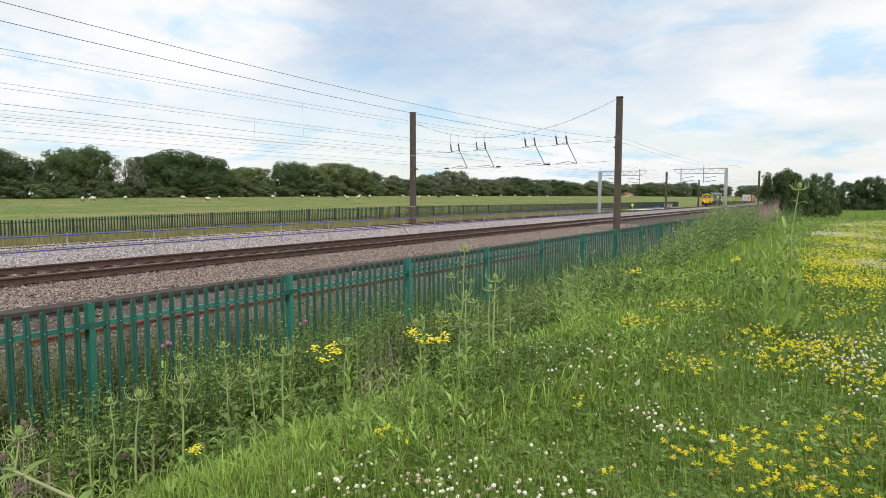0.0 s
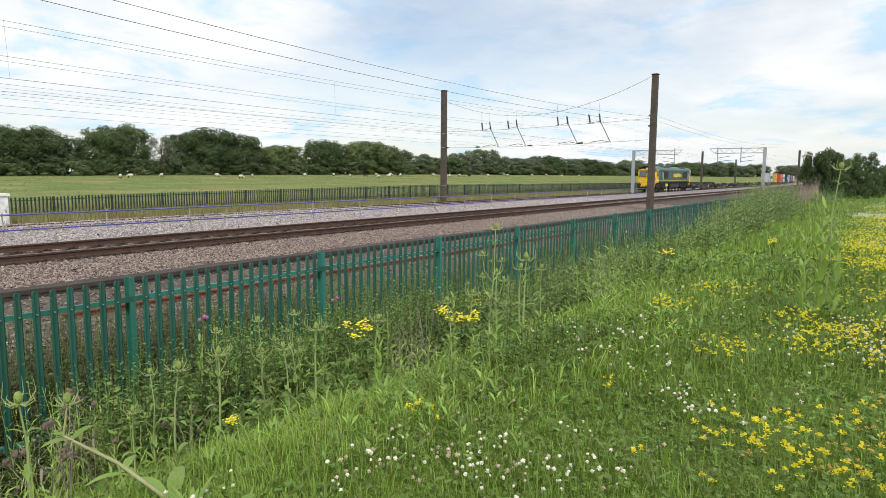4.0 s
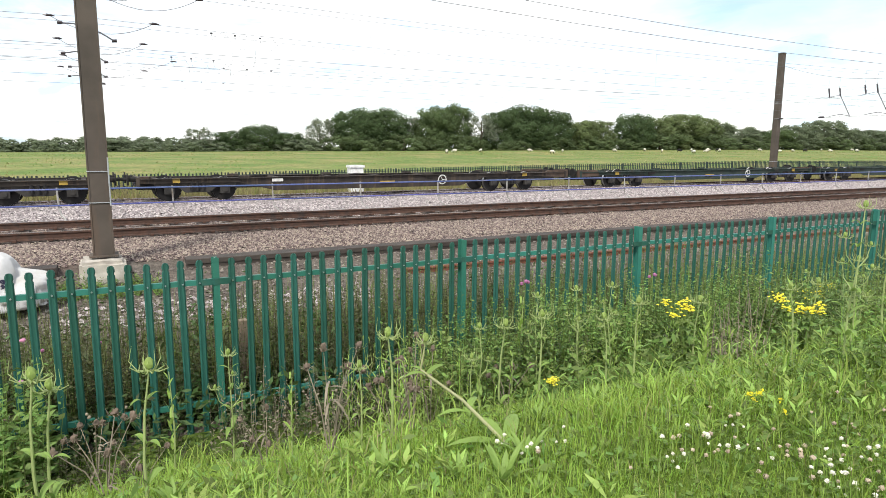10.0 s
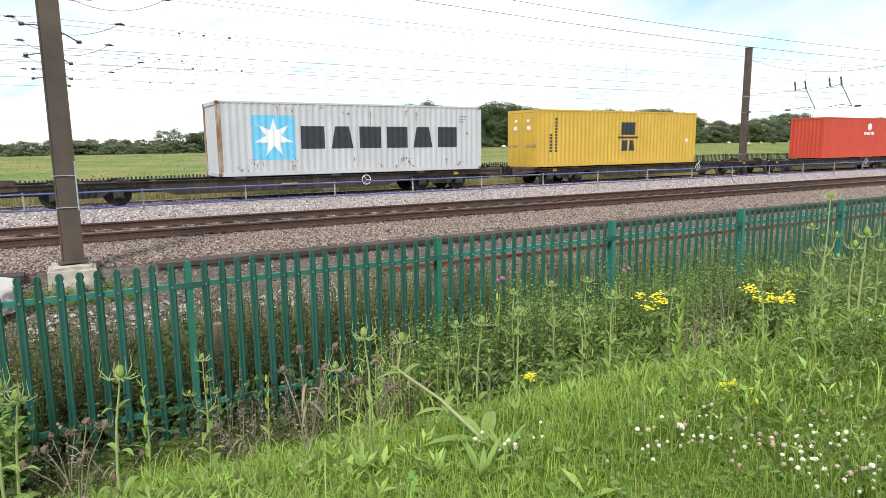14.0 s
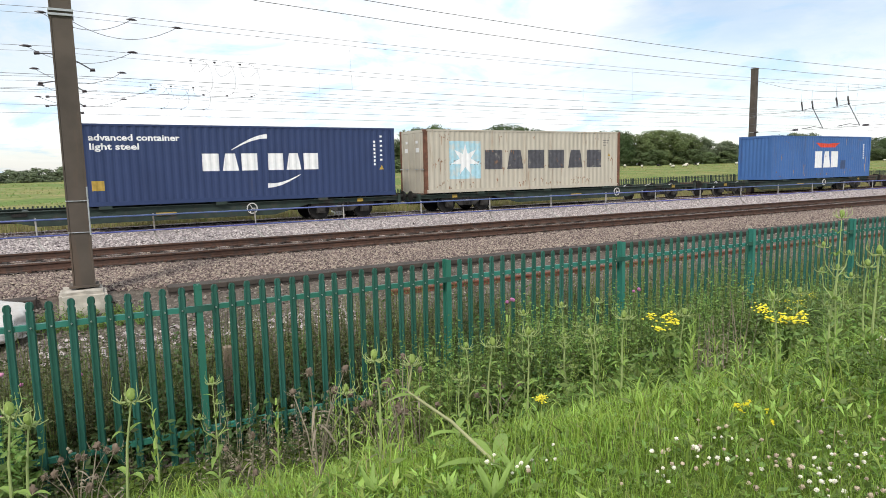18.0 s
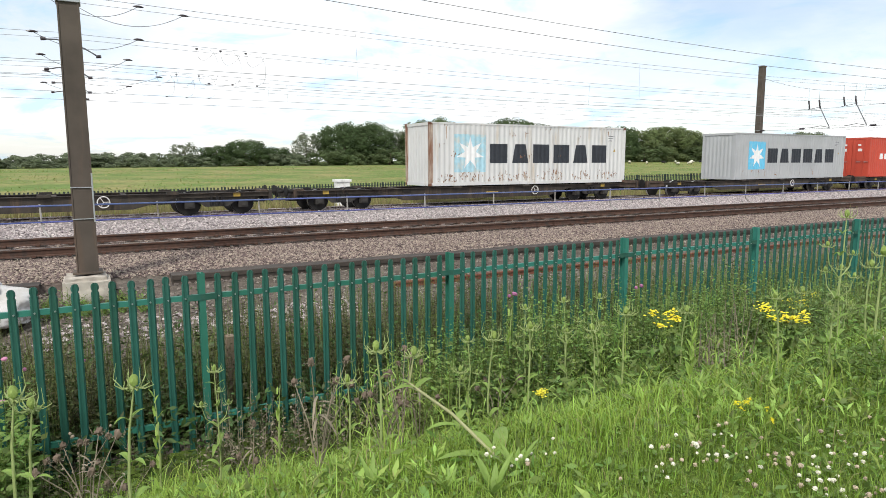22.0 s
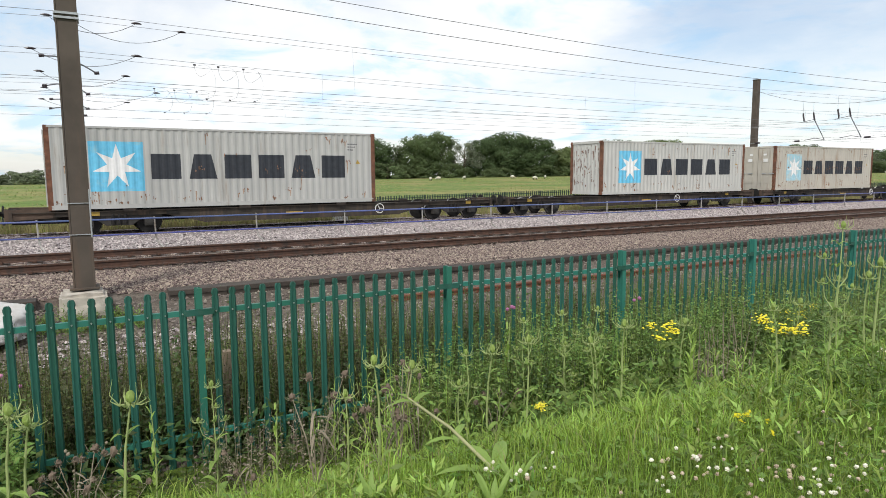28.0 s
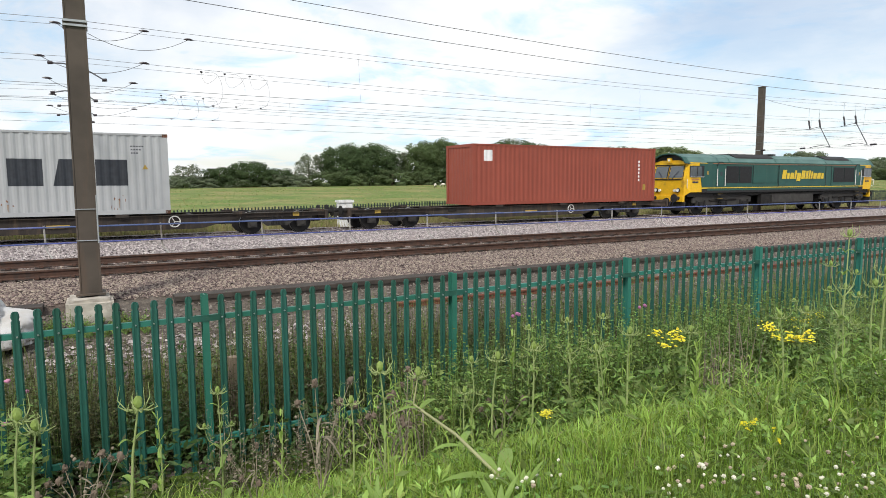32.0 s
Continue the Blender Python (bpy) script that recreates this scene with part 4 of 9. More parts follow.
def decal(outlines, proud=0.004):
    """Flat painted shapes (y, z) on the near side of a container that follow its corrugations."""
    bm = B()
    for o in outlines:
        bm.faces.new([bm.verts.new((0, y, z)) for y, z in o])
    for c in BREAKS:
        if any(min(p[0] for p in o) < c < max(p[0] for p in o) for o in outlines):
            bmesh.ops.bisect_plane(bm, geom=bm.verts[:] + bm.edges[:] + bm.faces[:], plane_co=(0, c, 0), plane_no=(0, 1, 0))
    for v in bm.verts:
        v.co.x = CW / 2 - 0.006 + corr(v.co.y) + proud
        v.co.y -= CL / 2
    return bm


def rect(y0, y1, z0, z1, lean=0.0):
    return [(y0, z0), (y1, z0), (y1 + lean, z1), (y0 + lean, z1)]


def bars(y0, y1, z0, z1, n, fill=0.74):
    """Plain block shapes in a row, one for each sign of a maker's name."""
    out = []
    p = (y1 - y0) / n
    for k in range(n):
        a, b = y0 + k * p, y0 + k * p + p * fill
        c = (b - a) * 0.2
        shape = rect(a, b, z0, z1) if k % 3 != 1 else [(a, z0), (b, z0), (b - c, z1), (a + c, z1)]
        out.append(shape)
    return out


def star(cy, cz, r, n=7):
    pts = [(cy + (r if k % 2 == 0 else r * 0.40) * math.sin(math.pi * k / n), cz + (r if k % 2 == 0 else r * 0.40) * math.cos(math.pi * k / n)) for k in range(2 * n)]
    return [[(cy, cz), pts[k], pts[(k + 1) % (2 * n)]] for k in range(2 * n)]


def words(text, y0, z0, size, width):
    """Outlines of a line of lettering whose base starts at (y0, z0) and is width long."""
    cu = bpy.data.curves.new("lettering", "FONT")
    cu.body, cu.size, cu.resolution_u, cu.offset = text, size, 2, 0.009
    ob = bpy.data.objects.new("lettering", cu)
    me = bpy.data.meshes.new_from_object(ob)
    long_ = max(v.co.x for v in me.vertices)
    out = [[(y0 + me.vertices[i].co.x * width / long_, z0 + me.vertices[i].co.y) for i in f.vertices] for f in me.polygons]
    bpy.data.objects.remove(ob); bpy.data.curves.remove(cu); bpy.data.meshes.remove(me)
    return out


def sweep_arc(y0, y1, z0, rise, thin_end):
    """A tapering arc as a strip of short flat pieces."""
    out, n = [], 14
    for k in range(n):
        p = []
        for t in (k / n, (k + 1) / n):
            z = z0 + rise * (math.sin(t * 1.57) if thin_end else 1 - math.cos(t * 1.57))
            w = 0.03 + 0.15 * (t if thin_end else 1 - t)
            p.append((y0 + (y1 - y0) * t, z, z + w))
        out.append([(p[0][0], p[0][1]), (p[1][0], p[1][1]), (p[1][0], p[1][2]), (p[0][0], p[0][2])])
    return out


def box_paint(name, colour, rust_amt, rough=0.55, dirt=(0.20, 0.085, 0.04)):
    return mat(name, colour, rough, var=0.06, scale=1.2, dirt=dirt, dirt_amt=rust_amt, dirt_scale=1.1, streak=True, bump=0.05)


PAINTS = {
    "white": box_paint("white container paint", (0.48, 0.50, 0.515), 0.16, dirt=(0.44, 0.42, 0.38)),
    "bleached": box_paint("bleached white container paint", (0.60, 0.60, 0.585), 0.34, dirt=(0.46, 0.40, 0.32)),
    "ivory": box_paint("ivory container paint", (0.49, 0.485, 0.455), 0.24, dirt=(0.38, 0.34, 0.28)),
    "cream": box_paint("aged cream container paint", (0.47, 0.43, 0.35), 0.24, dirt=(0.30, 0.22, 0.15)),
    "grey": box_paint("pale grey container paint", (0.40, 0.41, 0.415), 0.08, dirt=(0.3, 0.3, 0.29)),
    "greyer": box_paint("weathered grey container paint", (0.42, 0.42, 0.40), 0.24, dirt=(0.30, 0.27, 0.23)),
    "rusty": box_paint("rust-stained white container paint", (0.47, 0.44, 0.38), 0.36, dirt=(0.30, 0.20, 0.13)),
    "yellow": box_paint("yellow container paint", (0.56, 0.365, 0.055), 0.05, dirt=(0.4, 0.24, 0.05)),
    "red": box_paint("bright red container paint", (0.52, 0.065, 0.035), 0.08, dirt=(0.38, 0.06, 0.04)),
    "brown": box_paint("red-brown container paint", (0.28, 0.065, 0.04), 0.10, dirt=(0.21, 0.06, 0.045)),
    "orange": box_paint("orange-red container paint", (0.50, 0.068, 0.038), 0.08, dirt=(0.4, 0.08, 0.04)),
    "navy": box_paint("navy container paint", (0.025, 0.044, 0.118), 0.08, dirt=(0.045, 0.055, 0.10)),
    "blue": box_paint("blue container paint", (0.05, 0.13, 0.33), 0.30, dirt=(0.075, 0.11, 0.21)),
    "dullblue": box_paint("dull blue container paint", (0.040, 0.068, 0.145), 0.16, dirt=(0.08, 0.075, 0.10)),
}


RUSTED = {"bleached": (85, 0.80, 0.88), "white": (26, 0.7, 0.76), "ivory": (44, 0.55, 0.66), "cream": (60, 0.4, 0.7), "greyer": (36, 0.55, 0.65), "rusty": (90, 0.3, 0.65), "grey": (8, 0.8, 0.9), "dullblue": (14, 0.7, 0.8), "blue": (26, 0.4, 0.5)}


def container(pos, paint, doors, label, marks, rusty_posts=0):
    """marks: list of (part name, outlines, material, label)."""
    c = thing("shipping_container", label, "shipping container", "containers on the train")
    P = PAINTS[paint]
    post_m = (RUST_POST if paint in RUSTED and rusty_posts == 1 and "blue" not in paint else RUST) if rusty_posts else P
    half, w = CL / 2, CW / 2
    for s in (1, -1):
        bm = B(); wave(bm, 0.12, CL - 0.12, 0.15, CH - 0.06, lambda a, b, d, s=s: (s * (w - 0.006 + d), a - half, b), corr)
        part("side_wall", bm, P, c)
        for nm, z, hz in (("top_rail", CH - 0.035, 0.07), ("bottom_rail", 0.08, 0.15)):
            bm = B(); box(bm, s * (w - 0.03), 0, z, 0.07, CL - 0.2, hz); part(nm, bm, P, c)
        for e in (1, -1):
            bm = B(); box(bm, s * (w - 0.075), e * (half - 0.08), CH / 2, 0.155, 0.16, CH - 0.23); part("corner_post", bm, post_m if e < 0 or rusty_posts > 1 else P, c)
            for z in (0.06, CH - 0.06):
                bm = B(); box(bm, s * (w - 0.08), e * (half - 0.085), z, 0.17, 0.18, 0.12); part("corner_casting", bm, RUST if rusty_posts else P, c)
    bm = B(); wave(bm, 0.12, CL - 0.12, -w + 0.05, w - 0.05, lambda a, b, d: (b, a - half, CH - 0.03 + d * 0.6), corr); part("roof", bm, P, c)
    bm = B(); box(bm, 0, 0, 0.09, CW - 0.16, CL - 0.2, 0.10); part("floor", bm, UNDER, c)
    for e in (1, -1):
        y = e * (half - 0.03)
        for nm, z, hz in (("end_header", CH - 0.07, 0.13), ("end_sill", 0.08, 0.15)):
            bm = B(); box(bm, 0, e * (half - 0.05), z, CW - 0.3, 0.09, hz); part(nm, bm, P, c)
        if doors and e < 0:
            for s in (1, -1):
                bm = B(); box(bm, s * 0.56, y, CH / 2, 1.09, 0.045, CH - 0.3)
                for z in (0.65, 1.35, 2.05):
                    box(bm, s * 0.56, y - 0.027, z, 0.95, 0.014, 0.42)
                d = part("door", bm, P, c)
                for t in (0.25, 0.78):
                    bm = B(); rod(bm, (s * (0.08 + t), y - 0.06, 0.12), (s * (0.08 + t), y - 0.06, CH - 0.14), 0.02, 6); part("locking_bar", bm, P, d)
                    bm = B(); box(bm, s * (0.08 + t) + 0.14 * s, y - 0.065, 1.1, 0.34, 0.02, 0.04); part("door_handle", bm, STEEL, d)
                bm = B(); box(bm, s * 0.55, y - 0.04, 1.98, 0.3, 0.005, 0.2); part("placard", bm, WHITE_P, d)
                bm = B(); box(bm, s * 0.5, y - 0.04, 2.35, 0.22, 0.005, 0.12); part("placard", bm, WHITE_P, d)
        else:
            bm = B(); wave(bm, 0.3, 2.44 - 0.02, 0.15, CH - 0.13, lambda a, b, d, e=e, y=y: (a - 1.37, y + e * d, b), corr); part("end_wall", bm, P, c)
    for nm, outlines, m, lb in marks:
        mark = part(nm, decal(outlines, 0.009 if nm == "painted_star" else 0.004), m, c, lb)
        if nm == "stencil":
            tagged(mark, kind="stuff")
    if paint in RUSTED:
        q = random.Random(int(pos))
        n, low_, high_ = RUSTED[paint]
        spots, faint = [], []
        for k in range(n):
            band = q.random()
            y = q.uniform(0.3, CL - 0.3)
            z = q.uniform(0.2, 0.62) if band < low_ else q.gauss(1.45, 0.05) if band < high_ else q.choice((q.uniform(2.5, 2.75), q.uniform(0.25, 2.7)))
            for j in range(q.randint(2, 6)):
                a, b = q.uniform(0.007, 0.035), q.uniform(0.01, 0.06) * q.choice((1, 1, 1.8))
                cy, cz = y + q.gauss(0, 0.11), max(0.2, min(CH - 0.12, z + q.gauss(0, 0.05)))
                spots.append([(min(CL - 0.15, max(0.15, cy + a * q.uniform(0.6, 1.1) * math.cos(t))), cz + b * q.uniform(0.5, 1.1) * math.sin(t)) for t in [i * 1.0472 for i in range(6)]])
            if q.random() < 0.6:
                l = min(z - 0.17, q.uniform(0.15, 0.7))
                if l > 0.05:
                    faint.append([(y - 0.028, z), (y - 0.008, z - l), (y + 0.01, z - l * 0.9), (y + 0.03, z)])
        tagged(part("rust_speckle", decal(spots, 0.006), RUST_S, c, "scattered rust spots"), kind="stuff")
        if "end" in label:
            bm = B()
            for k in range(110):
                cx, cz, w_, l = q.uniform(-1.0, 1.0), q.uniform(0.5, CH - 0.2), q.uniform(0.008, 0.035), q.uniform(0.08, 0.6) * q.random()
                l = min(l, cz - 0.2)
                bm.faces.new([bm.verts.new((px_, -half + 0.03 - corr(px_ + 1.37) - 0.005, pz_)) for px_, pz_ in ((cx - w_, cz), (cx - w_ * 0.6, cz - l), (cx + w_ * 0.5, cz - l * 0.8), (cx + w_, cz + 0.03))])
            tagged(part("end_rust", bm, RUST, c, "streaks of rust down the end wall"), kind="stuff")
        if faint:
            tagged(part("rust_streaking", decal(faint, 0.0025), RUST_F, c, "pale rust runs"), kind="stuff")
    MOVERS.append((c, pos + half, 0.93))
    return c


def grey_marks(faded=False):
    """The painted panel with a star, the row of dark blocks, and the small stencilled rows."""
    out = []
    sq = SKYBLUE_F if faded else SKYBLUE
    out.append(("painted_panel", [rect(1.30, 3.06, 0.62, 2.38)], sq, "square sky-blue painted panel"))
    out.append(("painted_star", star(2.18, 1.50, 0.80), WHITE_P, "white seven-pointed star"))
    out.append(("painted_letters", bars(3.3, 11.1, 1.04, 1.96, 6, 0.78), LETTER_F if faded else LETTER, "row of dark painted blocks"))
    out.append(("stencil", [rect(10.95 + 0.09 * j, 11.01 + 0.09 * j, 2.42 - 0.12 * k, 2.465 - 0.12 * k) for k in range(3) for j in range(5 - k)], LETTER_F, "small stencilled bars"))
    out.append(("warning_label", [[(11.30, 1.62), (11.50, 1.62), (11.40, 1.80)]], DULLYEL, "small yellow triangle"))
    return out


G = grey_marks()
GF = grey_marks(faded=True)
GB = [(n, o, LETTER if n == "painted_letters" else m, l) for n, o, m, l in GF]
small_rows = [("stencil", [rect(11.2, 11.28, 1.3 + 0.16 * k, 1.4 + 0.16 * k) for k in range(7)], WHITE_P, "small upright row of white bars")]
yel_label = [("warning_label", [rect(11.25, 11.48, 0.62, 0.92)], DULLYEL, "yellow placard")]
container(-128.16, "white", False, "white corrugated shipping container with rusty corner posts and dark blocks", G, 1)
container(-112.55, "yellow", True, "yellow corrugated shipping container with black blocks and doors ahead", [
    ("painted_emblem", bars(5.95, 7.05, 1.62, 2.30, 1, 1.0) + [rect(5.7, 7.3, 1.42, 1.53)] + bars(6.0, 7.1, 0.75, 1.32, 2, 0.86), LETTER, "black block emblem"),
    ("stencil", [rect(1.2, 1.36, 0.75 + 0.16 * k, 0.86 + 0.16 * k) for k in range(11)] + [rect(0.85, 1.01, 0.75 + 0.16 * k, 0.86 + 0.16 * k) for k in range(6)], LETTER, "upright row of small dark bars"),
    ("warning_label", [rect(11.3, 11.5, 1.2, 1.4)], WHITE_P, "small label")])
container(-86.43, "red", False, "bright red corrugated shipping container with a small white emblem", [
    ("painted_emblem", [[(6.35 + 0.28 * math.cos(a), 2.25 + 0.28 * math.sin(a)) for a in [k * math.pi / 5 for k in range(10)]]] + bars(5.6, 7.1, 1.66, 1.86, 8, 0.8), WHITE_P, "white disc above a row of bars")] + small_rows + yel_label)
container(-70.82, "white", True, "white corrugated shipping container with stained doors ahead and dark blocks", G, 1)
container(-44.73, "navy", False, "navy corrugated shipping container with white blocks and an arc", [
    ("painted_letters", bars(4.1, 6.3, 1.18, 1.84, 3, 0.84) + bars(6.6, 8.8, 1.18, 1.84, 3, 0.84), WHITE_P, "row of white painted blocks"),
    ("painted_arc", sweep_arc(5.2, 6.6, 1.96, 0.46, True), WHITE_P, "thin white arc above the blocks"),
    ("painted_arc", sweep_arc(6.55, 7.9, 0.48, 0.48, False), WHITE_P, "thin white arc below the blocks"),
    ("painted_words", words("advanced container", 0.36, 2.32, 0.31, 3.0), WHITE_P, "small white words"),
    ("painted_words", words("light steel", 0.36, 2.0, 0.31, 1.6), WHITE_P, "small white words"),
    ("warning_label", [rect(0.35, 0.75, 0.55, 0.9)], DULLYEL, "yellow placard"), ("warning_label", [[(11.45, 1.12), (11.67, 1.12), (11.56, 1.32)]], DULLYEL, "small yellow triangle"), ("stencil", [rect(11.5, 11.6, 1.5 + 0.2 * k, 1.58 + 0.2 * k) for k in range(6)], WHITE_P, "small upright row of white bars")] + small_rows)
container(-31.02, "cream", True, "cream weathered shipping container with faded panel and dark blocks", GF, 2)
container(-5.02, "blue", False, "blue corrugated shipping container with red and white emblem", [
    ("painted_emblem", [[(5.0, 2.45), (6.5, 2.38), (8.0, 2.45), (7.4, 2.12), (5.6, 2.12)]], TARPRED, "red winged emblem"),
    ("painted_letters", bars(5.0, 8.0, 0.72, 1.85, 3, 0.86), WHITE_P, "three white blocks"), ("patch", [rect(8.2, 8.9, 0.6, 1.2)], PAINTS["dullblue"], "dark repaint patch")] + small_rows)
container(16.81, "brown", False, "red-brown corrugated shipping container with an upright white row", [
    ("painted_letters", [rect(0.75, 1.05, 1.1 + 0.26 * k, 1.3 + 0.26 * k) for k in range(6)], WHITE_P, "upright row of white blocks"),
    ("patch", [rect(-0.0 + 0.13, 0.5, 1.2, 2.0)], PAINTS["orange"], "brighter repaint patch")] + small_rows + yel_label)
container(57.95, "bleached", False, "bleached white shipping container with rust-flecked base and faded panel", GB, 1)
container(79.59, "grey", False, "pale grey corrugated shipping container with dark blocks", G)
container(95.10, "orange", True, "orange-red corrugated shipping container with white blocks and doors ahead", [
    ("painted_letters", bars(1.5, 5.9, 1.3, 1.72, 7, 0.8) + bars(8.9, 11.0, 1.25, 1.75, 3, 0.8), WHITE_P, "rows of white painted blocks"),
    ("painted_emblem", [[(6.0, 2.15), (7.2, 1.95), (7.6, 1.5), (7.0, 1.45)], [(7.2, 1.75), (8.7, 1.85), (8.2, 1.45), (7.4, 1.3)], [(6.5, 0.85), (7.5, 1.5), (6.9, 1.6)]], WHITE_P, "white winged emblem")] +
    [("stencil", [rect(11.3, 11.4, 1.3, 2.35)], WHITE_P, "narrow white upright bar")])
container(120.50, "white", False, "white corrugated shipping container with a small orange patch", G + [("patch", [rect(7.2, 7.6, 0.98, 1.28)], ORANGE, "small orange repaint patch")], 1)
container(135.98, "greyer", True, "weathered grey shipping container with doors ahead and dark blocks", G, 1)
container(161.91, "ivory", False, "white rust-flecked shipping container with dark blocks", G, 2)
container(177.44, "greyer", True, "weathered grey shipping container with brown posts and dark blocks", G, 2)
container(202.85, "ivory", False, "white shipping container with a heavily rusted end and dark blocks", G, 2)
container(218.26, "rusty", True, "rust-stained cream shipping container with faded panel", GB, 2)
container(243.51, "dullblue", False, "dull blue corrugated shipping container with small white bars", [
    ("painted_letters", bars(1.0, 2.5, 2.25, 2.48, 5, 0.8), WHITE_P, "small row of white blocks"), ("painted_mark", bars(0.45, 0.95, 2.25, 2.48, 2, 0.8), TARPRED, "small red blocks")], 1)
container(258.97, "grey", True, "pale grey shipping container with doors ahead and dark blocks", G, 1)
container(284.41, "brown", False, "red-brown corrugated shipping container with a small white label", [
    ("placard", [rect(0.65, 1.15, 2.1, 2.62)], WHITE_P, "small square label"), ("painted_letters", [rect(10.9, 10.98, 1.1 + 0.2 * k, 1.22 + 0.2 * k) for k in range(6)], WHITE_P, "small bars")] + yel_label)


# ---- wagons ----
def wheelset(y, r=0.45):
    bm = B()
    for s in (1, -1):
        rod(bm, (s * 0.69, y, r), (s * 0.82, y, r), r, 20)
        rod(bm, (s * 0.66, y, r), (s * 0.69, y, r), r + 0.03, 20)
        rod(bm, (s * 0.82, y, r), (s * 0.835, y, r), 0.16, 12)
    rod(bm, (-0.85, y, r), (0.85, y, r), 0.07, 8)
    return bm


def tread(y, s, r=0.45):
    bm = B()
    rod(bm, (s * 0.695, y, r), (s * 0.815, y, r), r + 0.004, 24, caps=False)
    return bm


def bogie(parent, y, base=2.0):
    bg_ = new("bogie"); bg_.parent = parent
    for d in (-base / 2, base / 2):
        part("wheelset", wheelset(y + d), WHEEL, bg_)
        for s in (1, -1):
            part("wheel_tread", tread(y + d, s), TREAD, bg_, "polished steel tread")
        for s in (1, -1):
            bm = B(); box(bm, s * 0.98, y + d, 0.44, 0.20, 0.34, 0.32); rod(bm, (s * 1.08, y + d, 0.44), (s * 1.12, y + d, 0.44), 0.11, 10); part("axlebox", bm, DUSTY, bg_)
    for s in (1, -1):
        bm = B()
        prism(bm, [(y - base / 2 - 0.42, 0.50), (y - base / 2 - 0.42, 0.66), (y - base / 2 + 0.2, 0.82), (y + base / 2 - 0.2, 0.82), (y + base / 2 + 0.42, 0.66), (y + base / 2 + 0.42, 0.50), (y + base / 2 - 0.25, 0.55), (y + 0.42, 0.32), (y - 0.42, 0.32), (y - base / 2 + 0.25, 0.55)], "x", s * 0.93, s * 1.03)
        part("side_frame", bm, DUSTY, bg_)
        for k in (-0.2, 0, 0.2):
            bm = B(); rod(bm, (s * 1.05, y + k, 0.38), (s * 1.05, y + k, 0.72), 0.07, 8); part("spring", bm, WHEEL, bg_)
    return bg_


